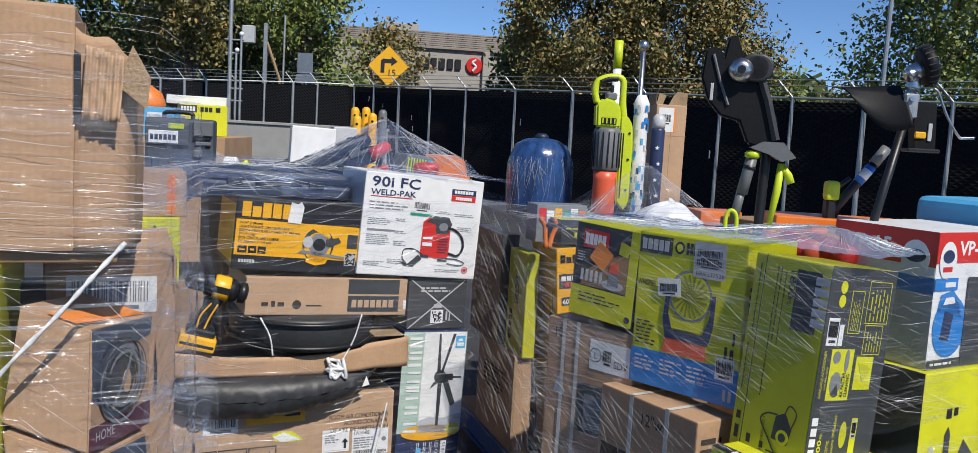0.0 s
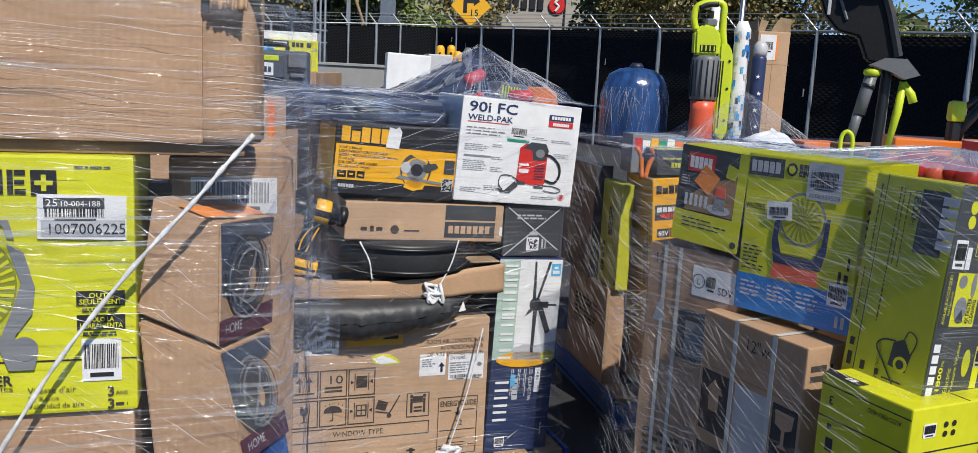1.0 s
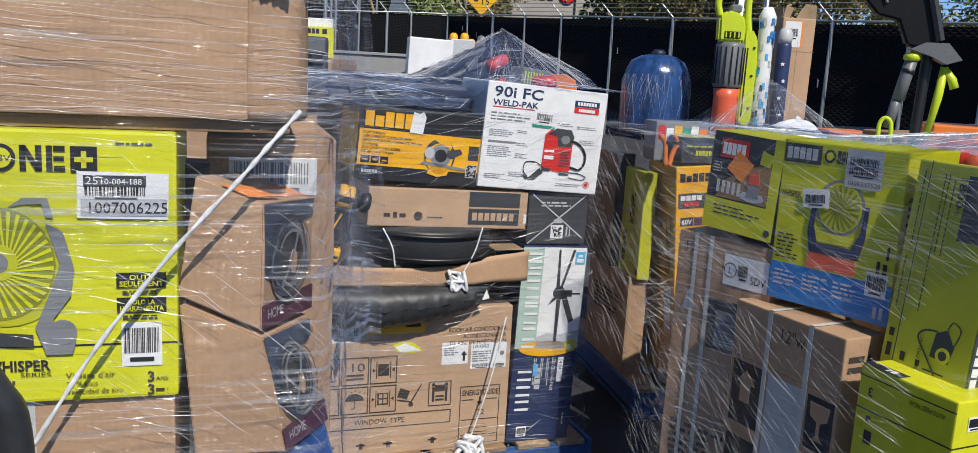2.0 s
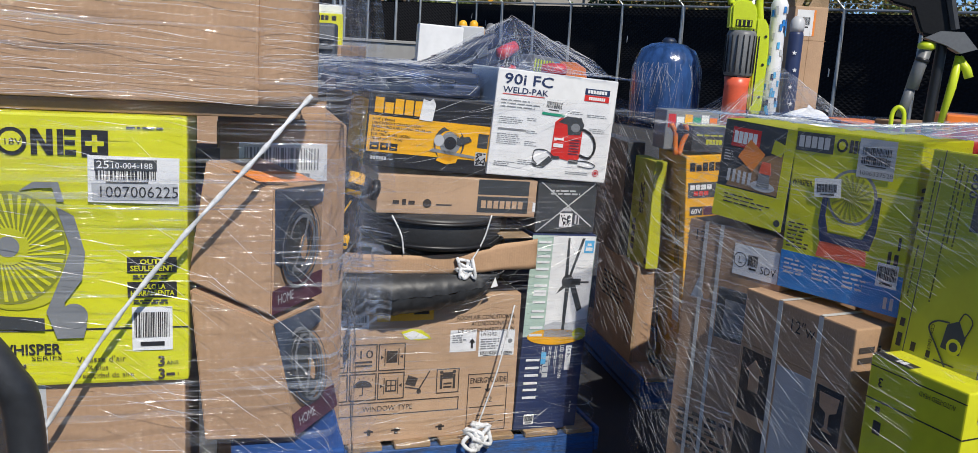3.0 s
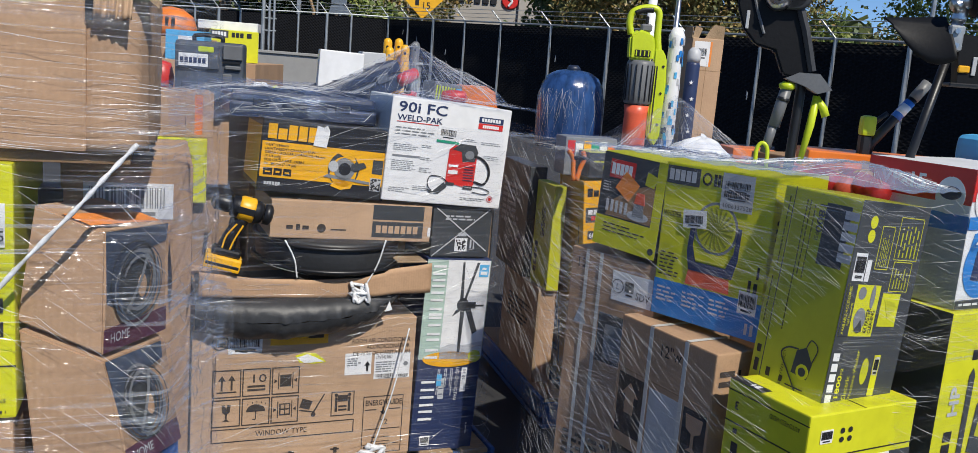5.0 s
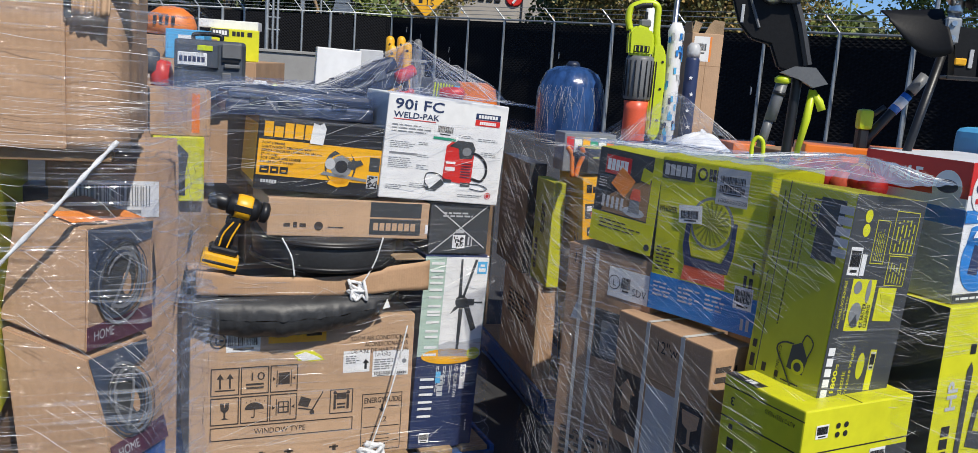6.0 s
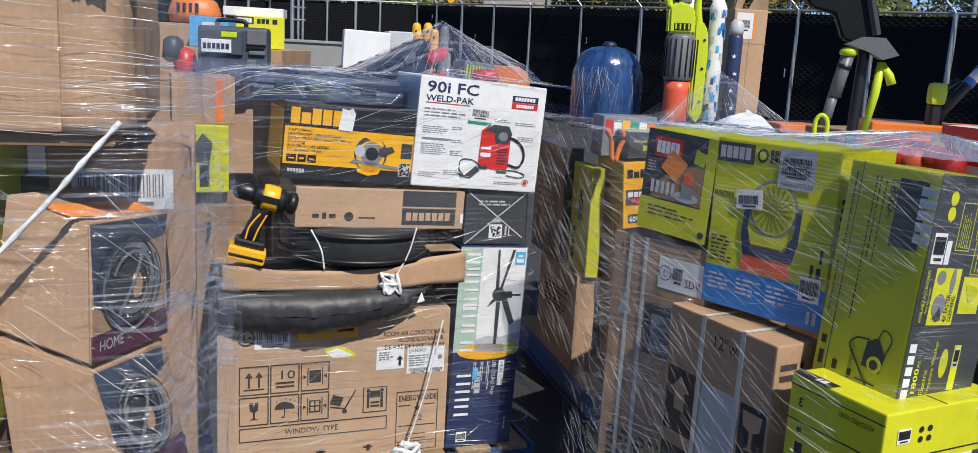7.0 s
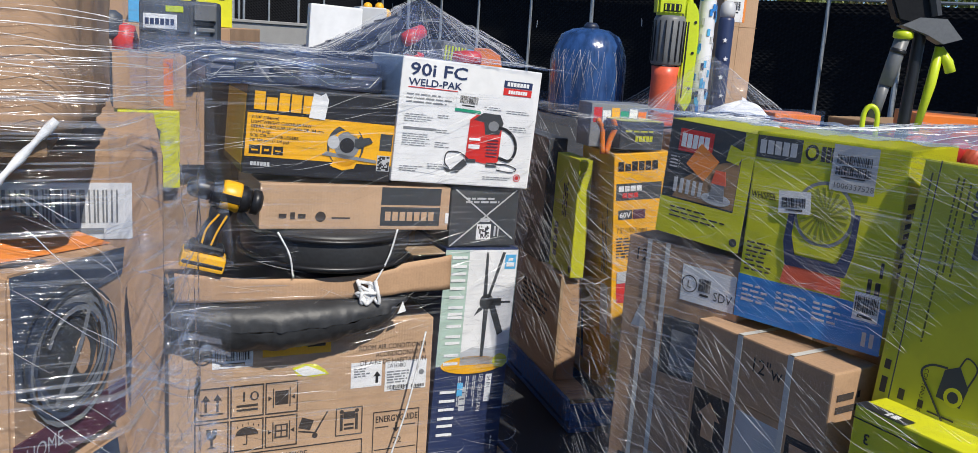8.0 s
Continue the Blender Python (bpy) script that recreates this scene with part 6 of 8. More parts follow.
shape(twelve, "F", [(0.275, 0.545), (0.28, 0.51), (0.30, 0.50), (0.30, 0.465), (0.285, 0.455), (0.325, 0.455), (0.31, 0.465), (0.31, 0.50), (0.33, 0.51), (0.335, 0.545)], BOARD, 1, "handling_symbol")
panel(twelve, "F", 0.265, 0.27, 0.08, 0.13, BLACK, 0, "printed_panel", "black printed block")
rects(twelve, "F", [(0.275, 0.33, 0.06, 0.012), (0.275, 0.29, 0.012, 0.05), (0.323, 0.29, 0.012, 0.05)], BOARD, 1, "handling_symbol")
panel(twelve, "F", 0.012, 0.2, 0.105, 0.165, BLACK, 0, "printed_panel", "black printed block")
rects(twelve, "F", [(0.03, 0.25, 0.07, 0.012), (0.03, 0.22, 0.012, 0.05)], BOARD, 1, "handling_symbol")
print_lines(twelve, "R", 0.015, 0.63, 0.075, 0.05, 2, BROWN_INK, 1, 95)
for x in (0.115, 0.245):
    panel(twelve, "F", x, 0.0, 0.014, 0.718, STRAP_WHITE, 2, "plastic_strap", "white plastic strap")
    panel(twelve, "T", x, 0.0, 0.014, 0.13, STRAP_WHITE, 2, "plastic_strap", "white plastic strap")

auto_base = carton("dark_box", "dark printed box under the lime trimmer box", pose(0.565, 1.94, 0.137, 0, 0, -60), 0.21, 0.3, 0.313, CHARCOAL, "product box")
auto = carton("trimmer_box", "bright lime box printed with a trimmer", pose(0.548, 1.96, 0.452, 0, 0, -60), 0.2375, 0.33, 0.37, LIME, "trimmer box")
panel(auto, "F", 0.0, 0.272, 0.2375, 0.003, BLACK, 0, "printed_rule")
panel(auto, "R", 0.0, 0.272, 0.33, 0.003, BLACK, 0, "printed_rule")
words(auto, "F", "3", 0.04, 0.325, 0.02, BLACK, 1, turn=180, bold=0.03)
words(auto, "F", "AUTO-FEED HEAD", 0.215, 0.335, 0.011, BLACK, 1, turn=180, width=0.085)
rects(auto, "F", [(0.03, 0.20, 0.02, 0.03), (0.03, 0.25, 0.012, 0.012)], BLACK, 1, "feature_icons")
shape(auto, "F", [(0.10, 0.16), (0.12, 0.19), (0.16, 0.18), (0.18, 0.21), (0.20, 0.205), (0.21, 0.16), (0.22, 0.08), (0.15, 0.06), (0.12, 0.10)], BLACK, 1)
shape(auto, "F", [(0.13, 0.09), (0.19, 0.1), (0.19, 0.15), (0.15, 0.16)], LIME_DEEP, 2)
panel(auto, "T", 0.02, 0.2, 0.06, 0.09, CHARCOAL, 0, "printed_panel")
panel(auto, "F", 0.0, 0.345, 0.2375, 0.0025, BLACK, 0, "printed_rule")
panel(auto, "T", 0.0, 0.0, 0.10, 0.03, BLACK, 0, "printed_panel", "black printed patch")
rects(auto, "T", [(0.055, 0.006, 0.006, 0.018), (0.066, 0.006, 0.012, 0.018)], WHITE, 1, "feature_icons")
panel(auto, "T", 0.0, 0.163, 0.2375, 0.0025, BLACK, 0, "flap_slit", "dark slit between the top flaps")
barcode(auto, "R", 0.035, 0.305, 0.036, 0.03, 1, 29)
for k in range(2):
    for j in range(2):
        shape(auto, "R", oval(0.10 + 0.024 * k, 0.308 + 0.02 * j, 0.0065, 0.0065, 14), BLACK, 1, "feature_icon")
panel(auto, "R", 0.26, 0.16, 0.07, 0.1, CHARCOAL, 0, "printed_panel")
barcode(auto, "R", 0.21, 0.21, 0.05, 0.05, 1, 30)
print_lines(auto, "R", 0.03, 0.1, 0.15, 0.1, 6, CHARCOAL, 1, 97)


def washer_prints(ob):
    w, d, h = DIMS[ob.name]
    panel(ob, "F", 0.032, 0.0, 0.0022, h, CHARCOAL, 0, "printed_rule")
    panel(ob, "F", 0.125, h * 0.665, 0.066, h * 0.29, CHARCOAL, 1, "maker_mark", "dark panel with the maker's mark")
    mark_bars(ob, "F", 0.177, h * 0.935, h * 0.245, 0.036, 5, PALE_GREY, 2, turn=-90, gap=0.22)
    words(ob, "F", "1800", 0.107, h * 0.955, 0.018, CHARCOAL, 1, turn=-90, width=0.062, bold=0.03)
    words(ob, "F", "PSI", 0.107, h * 0.81, 0.011, CHARCOAL, 1, turn=-90)
    for i, (x, y, ln) in enumerate(((0.092, 0.93, 0.2), (0.078, 0.95, 0.26), (0.068, 0.95, 0.30), (0.018, 0.95, 0.16), (0.012, 0.55, 0.12))):
        print_lines(ob, "F", x, h * y, ln, 0.0058, 1, LIME_INK, 1, 101 + i, turn=-90, fill=0.6)
    words(ob, "F", "CONTENU 1 PIECE", 0.09, h * 0.22, 0.008, BROWN_INK, 1, turn=-90)
    shape(ob, "F", [(0.12, h * 0.13), (0.165, h * 0.12), (0.172, h * 0.2), (0.15, h * 0.27), (0.125, h * 0.24)], CHARCOAL, 1)
    shape(ob, "F", oval(0.15, h * 0.15, 0.017, 0.017), LIME, 2)
    shape(ob, "F", oval(0.15, h * 0.15, 0.010, 0.010), CHARCOAL, 3)
    part("printed_picture", flat_line(curve_points([(0.13, h * 0.25, 0), (0.10, h * 0.24, 0), (0.085, h * 0.2, 0), (0.11, h * 0.13, 0), (0.14, h * 0.05, 0)], 6), 0.004, lifted(ob, "F", 0, 0, 2)), CHARCOAL, ob)
    part("printed_picture", flat_line(curve_points([(0.15, h * 0.27, 0), (0.16, h * 0.31, 0), (0.18, h * 0.28, 0), (0.17, h * 0.2, 0)], 6), 0.003, lifted(ob, "F", 0, 0, 2)), CHARCOAL, ob)
    rects(ob, "F", [(0.012, 0.03, 0.012, 0.03), (0.012, 0.075, 0.012, 0.018), (0.05, 0.03, 0.012, 0.02), (0.09, 0.03, 0.01, 0.014), (0.11, 0.028, 0.05, 0.003)], BROWN_INK, 1, "feature_icons")
    # charcoal side with yellow accessory panels
    panel(ob, "R", 0.0, 0.0, d, h, CHARCOAL, 0, "printed_panel", "charcoal printed side")
    barcode(ob, "R", 0.012, h * 0.63, 0.035, h * 0.13, 1, 31)
    panel(ob, "R", 0.05, h * 0.63, 0.014, h * 0.10, WHITE, 1, "paper_label")
    for k in range(2):
        shape(ob, "R", oval(0.045, h * (0.84 + 0.065 * k), 0.011, 0.014, 16), LIME, 1, "feature_icon")
    panel(ob, "R", 0.006, h * 0.37, 0.105, h * 0.245, LIME, 1, "printed_panel", "yellow accessory panel")
    panel(ob, "R", 0.006, h * 0.37, 0.03, h * 0.245, CHARCOAL, 2, "printed_panel")
    words(ob, "R", "AVAILABLE ACCESSORIES", 0.019, h * 0.38, 0.008, LIME, 3, turn=90, width=h * 0.225)
    words(ob, "R", "Sold Separately", 0.03, h * 0.42, 0.006, LIME, 3, turn=90)
    shape(ob, "R", oval(0.062, h * 0.45, 0.018, 0.026), GREY, 2)
    shape(ob, "R", [(0.05, h * 0.40), (0.062, h * 0.385), (0.075, h * 0.395), (0.066, h * 0.45)], CHARCOAL, 3)
    shape(ob, "R", oval(0.055, h * 0.575, 0.012, 0.014), GREY, 2)
    shape(ob, "R", oval(0.09, h * 0.56, 0.007, 0.026), GREY, 2)
    words(ob, "R", "4X FASTER", 0.092, h * 0.385, 0.012, BLACK, 2, turn=90, width=h * 0.12, bold=0.03)
    words(ob, "R", "CLEANING", 0.105, h * 0.385, 0.010, BLACK, 2, turn=90, width=h * 0.11, bold=0.03)
    panel(ob, "R", 0.122, h * 0.42, 0.058, h * 0.16, LIME, 1, "printed_panel", "yellow accessory panel")
    shape(ob, "R", [(0.13, h * 0.55), (0.165, h * 0.54), (0.17, h * 0.5), (0.15, h * 0.46)], LIME_DEEP, 2)
    for x, y, ww, hh in ((0.075, 0.69, 0.04, 0.2), (0.13, 0.74, 0.075, 0.2), (0.135, 0.59, 0.06, 0.14)):
        t = 0.0016
        rects(ob, "R", [(x, h * y, ww, t), (x, h * (y + hh), ww, t), (x, h * y, t, h * hh), (x + ww, h * y, t, h * hh)], LIME, 1, "panel_outline")
        print_lines(ob, "R", x + 0.006, h * y + 0.006, h * hh - 0.012, ww - 0.012, 5, LIME_DEEP, 1, int(x * 1000), turn=0, fill=0.3) if ww > h * hh else print_lines(ob, "R", x + ww - 0.006, h * y + 0.006, h * hh - 0.012, ww - 0.012, 5, LIME_DEEP, 1, int(x * 1000), turn=90, fill=0.3)
    mark_bars(ob, "R", 0.027, h * 0.05, h * 0.25, 0.019, 5, WHITE, 1, turn=90, gap=0.25)
    words(ob, "R", "1800", 0.047, h * 0.06, 0.013, LIME, 1, turn=90, width=h * 0.11, bold=0.03)
    words(ob, "R", "PSI", 0.047, h * 0.185, 0.008, LIME, 1, turn=90)
    words(ob, "R", "Electric", 0.072, h * 0.06, 0.013, LIME, 1, turn=90)
    words(ob, "R", "Pressure Washer", 0.088, h * 0.06, 0.010, LIME, 1, turn=90, width=h * 0.24)
    shape(ob, "R", oval(0.115, h * 0.2, 0.012, 0.03), LIME_DEEP, 1)
    panel(ob, "R", 0.14, h * 0.08, 0.02, h * 0.2, LIME, 1, "printed_panel")
    barcode(ob, "R", 0.142, h * 0.18, 0.016, h * 0.09, 1, 33)


washer = carton("pressure_washer_box", "lime and charcoal pressure washer box", FP @ pose(0, -0.012, 0.80, -5, 0, 0), 0.213, 0.22, 0.465, LIME_DEEP, "pressure washer box")
washer_prints(washer)

air = carton("air_mover_box", "white, red and blue air mover box", pose(1.07, 2.065, 1.0, 0, 0, 30), 0.35, 0.29, 0.33, WHITE, "air mover box")
panel(air, "F", 0.0, 0.255, 0.35, 0.075, RED, 0, "printed_panel", "red printed top band")
panel(air, "L", 0.0, 0.245, 0.29, 0.085, RED, 0, "printed_panel", "red printed top band")
panel(air, "L", 0.0, 0.0, 0.29, 0.18, PALE_GREY, 0, "printed_panel")
panel(air, "L", 0.0, 0.18, 0.29, 0.04, BLUE, 0, "printed_panel")
words(air, "L", "VP-15", 0.04, 0.268, 0.036, WHITE, 1, width=0.13, bold=0.04)
shape(air, "L", oval(0.235, 0.262, 0.038, 0.044), WHITE, 2, "maker_mark")
shape(air, "L", oval(0.235, 0.268, 0.028, 0.016), NAVY, 3, "maker_mark")
words(air, "F", "VP-15", 0.085, 0.275, 0.034, WHITE, 1, width=0.13, bold=0.04)
shape(air, "F", oval(0.042, 0.262, 0.033, 0.046), WHITE, 2, "maker_mark")
shape(air, "F", oval(0.042, 0.272, 0.022, 0.016), NAVY, 3, "maker_mark")
rects(air, "F", [(0.024, 0.235, 0.036, 0.012)], RED, 3, "maker_mark")
panel(air, "F", 0.0, 0.19, 0.09, 0.03, BLUE, 2, "printed_panel")
rects(air, "F", [(0.04, 0.198, 0.04, 0.012)], WHITE, 3, "maker_mark")
shape(air, "F", oval(0.075, 0.10, 0.066, 0.075, 30), BLUE, 1, "printed_picture", "blue air mover picture")
shape(air, "F", [(0.02, 0.14), (0.03, 0.18), (0.075, 0.19), (0.10, 0.17), (0.12, 0.12)], BLUE, 1)
shape(air, "F", [(0.04, 0.155), (0.05, 0.172), (0.08, 0.174), (0.088, 0.158)], WHITE, 2)
shape(air, "F", [(0.04, 0.07), (0.075, 0.065), (0.085, 0.13), (0.05, 0.14)], NAVY, 2)
panel(air, "F", 0.13, 0.0, 0.22, 0.22, CHARCOAL, 3, "printed_panel", "dark printed picture")
panel(air, "F", 0.0, 0.0, 0.13, 0.022, CHARCOAL, 2, "printed_panel")
print_lines(air, "F", 0.012, 0.006, 0.09, 0.010, 1, WHITE, 3, 111)

hp = carton("cordless_tool_box", "lime and black cordless tool box", pose(1.058, 2.035, 0.137, 0, 0, 30), 0.32, 0.30, 0.86, LIME, "power tool box")
panel(hp, "L", 0.0, 0.0, 0.30, 0.86, CHARCOAL, 0, "printed_panel", "charcoal printed side")
words(hp, "L", "The Power To Do More", 0.24, 0.40, 0.016, LIME_DEEP, 1, turn=90)
words(hp, "F", "HP", 0.075, 0.60, 0.036, PALE_GREY, 1, turn=90, width=0.075, bold=0.04)
mark_bars(hp, "F", 0.07, 0.44, 0.13, 0.03, 4, BLACK, 1, turn=90)
shape(hp, "F", [(0.10, 0.45), (0.12, 0.45), (0.122, 0.70), (0.112, 0.72), (0.10, 0.70)], CHARCOAL, 1)
shape(hp, "F", [(0.14, 0.50), (0.22, 0.48), (0.24, 0.62), (0.18, 0.68), (0.15, 0.62)], CHARCOAL, 1)
shape(hp, "F", [(0.16, 0.54), (0.2, 0.53), (0.21, 0.6), (0.17, 0.61)], LIME_DEEP, 2)
rects(hp, "F", [(0.1, 0.74, 0.02, 0.025), (0.13, 0.745, 0.015, 0.02)], BLACK, 1, "feature_icons")

# added filler, enlarged to keep the sun off the ground behind the stack
core = carton("tan_carton", "large tan filler carton inside the stack, sized to shade the ground behind", FR @ pose(-0.28, 0.42, 0.137), 0.70, 0.58, 1.07, BOARD_DARK, "cardboard box")
core2 = carton("tan_carton", "large tan carton at the back of the stack", pose(1.02, 2.45, 0.137, 0, 0, 30), 0.6, 0.5, 1.14, BOARD_DARK, "cardboard box")
orange_box = carton("orange_box", "orange tool box lying on top", pose(0.80, 2.42, 1.262, 0, 0, -8), 0.36, 0.2, 0.06, ORANGE_PRINT, "product box")
panel(orange_box, "F", 0.19, 0.01, 0.08, 0.04, WHITE, 0)
panel(orange_box, "F", 0.14, 0.015, 0.03, 0.03, BOARD_DARK, 0)
panel(orange_box, "F", 0.28, 0.012, 0.05, 0.03, LIME, 0)
red_bag = thing("red_mesh_bag", "red mesh bag with yellow rolls under film", "bag", pose(0.86, 2.42, 1.207, 0, 0, -30))
for i in range(7):
    part("red_roll", lathe([(0.005, -0.09), (0.03, -0.085), (0.034, 0), (0.03, 0.085), (0.005, 0.09)], 14, pose(-0.13 + 0.04 * i, -0.06 + 0.012 * (i % 3), 0.034 + 0.012 * (i % 2), 90, 0, 30)), PLASTIC_RED if i % 3 != 1 else PLASTIC_CORAL, red_bag, "", True)
for i in range(4):
    part("yellow_band", lathe([(0.036, -0.008), (0.037, 0), (0.036, 0.008)], 14, pose(-0.11 + 0.07 * i, -0.07, 0.036 + 0.012 * (i % 2), 90, 0, 30)), PLASTIC_YELLOW, red_bag)
tarp = thing("blue_plastic_sheet", "folded pale blue plastic sheet on top", "plastic sheet", pose(1.43, 2.33, 1.305, 0, 0, 25))
part("folded_sheet", cuboid(-0.06, 0.35, 0, 0.3, 0, 0.09, 0.03, 3), SKY_BLUE, tarp)


# ---- long tools standing in that stack ----
def edger():
    """A string edger head: black guard, chrome hub, shaft and grips, standing upside down."""
    ob = thing("string_edger", "black string edger standing head up with lime grips", "edger", pose(0.676, 2.362, 1.22, 0, 0, -12))
    g = prism([(-0.116, 0.534), (-0.086, 0.542), (-0.069, 0.517), (-0.06, 0.567), (-0.04, 0.572), (-0.018, 0.517), (0.007, 0.52), (0.032, 0.484), (0.053, 0.409), (0.078, 0.359), (0.083, 0.30), (0.048, 0.283), (0.007, 0.292), (-0.018, 0.35), (-0.068, 0.362), (-0.102, 0.40), (-0.123, 0.459)][::-1], 0.06, pose(0, 0.03, 0, 90, 0, 0))
    bmesh.ops.bevel(g, geom=g.edges[:], offset=0.005, segments=2, affect="EDGES")
    part("guard", g, PLASTIC_MATTE, ob)
    part("guard_edge", tube([(-0.096, -0.033, 0.52), (-0.074, -0.033, 0.45), (-0.05, -0.033, 0.39)], 0.004, 6), PLASTIC_GREY, ob)
    part("guard_edge", tube([(0.012, -0.033, 0.505), (0.05, -0.033, 0.405), (0.078, -0.033, 0.305)], 0.011, 6), PLASTIC_SATIN, ob)
    part("guard_mark", cuboid(-0.098, -0.090, -0.0325, -0.0305, 0.40, 0.445, 0.001), PALE_GREY, ob, "pale maker's mark as a plain bar")
    hub = part("hub", lathe([(0.005, 0), (0.016, 0.0), (0.022, 0.004), (0.029, 0.012), (0.032, 0.02), (0.032, 0.04)], 26, pose(-0.025, -0.068, 0.48, -90, 0, 0)), STEEL, ob, "round chrome hub", True)
    part("hub_nut", lathe([(0.003, 0), (0.011, 0), (0.011, 0.01)], 8, pose(-0.025, -0.076, 0.48, -90, 0, 0)), PLASTIC_BLACK, hub)
    for k in range(3):
        part("hub_ring", lathe([(0.03, -0.004), (0.036, -0.003), (0.036, 0.003), (0.03, 0.004)], 24, pose(0.006 + 0.007 * k, -0.045, 0.488, 90, 25, 0)), PLASTIC_SATIN, ob, "", True)
    part("shield", prism([(0.015, 0.283), (0.048, 0.30), (0.098, 0.30), (0.132, 0.262), (0.098, 0.25), (0.065, 0.267)][::-1], 0.06, pose(0, 0.02, 0, 90, 0, 0)), PLASTIC_GREY, ob)
    part("shaft", tube([(0.052, 0, 0.30), (0.06, 0, 0.26), (0.056, 0, 0.083), (0.055, 0, 0.0)], 0.013, 12), PLASTIC_BLACK, ob, "", True)
    part("grip_cap", lathe([(0.014, 0), (0.02, 0.004), (0.02, 0.014), (0.012, 0.02)], 16, pose(0.024, -0.02, 0.255)), PLASTIC_LIME, ob, "", True)
    part("grip", tube([(0.024, -0.02, 0.26), (0.014, -0.02, 0.21), (0.005, -0.02, 0.16)], 0.015, 12), PLASTIC_GREY, ob, "", True)
    part("grip_band", tube([(0.02, -0.02, 0.235), (0.018, -0.02, 0.226)], 0.0165, 12), PLASTIC_BLACK, ob, "", True)
    part("grip_sleeve", tube([(0.004, -0.02, 0.17), (-0.01, -0.02, 0.09)], 0.012, 12), PLASTIC_GREY, ob, "", True)
    part("lime_loop", tube(curve_points([(-0.03, -0.03, 0.06), (-0.03, -0.03, 0.1), (-0.018, -0.03, 0.115), (-0.004, -0.03, 0.1), (-0.002, -0.03, 0.05)], 4), 0.0055, 10), PLASTIC_LIME, ob, "", True)
    part("side_handle", tube([(0.10, -0.01, 0.245), (0.094, -0.01, 0.17), (0.08, -0.01, 0.07)], 0.0095, 10, taper=[1.0, 1.1, 0.7]), PLASTIC_LIME, ob, "", True)
    part("side_knob", tube([(0.098, -0.01, 0.24), (0.12, -0.01, 0.215), (0.128, -0.01, 0.195)], 0.0105, 10), PLASTIC_LIME, ob, "", True)
    return ob


edger()


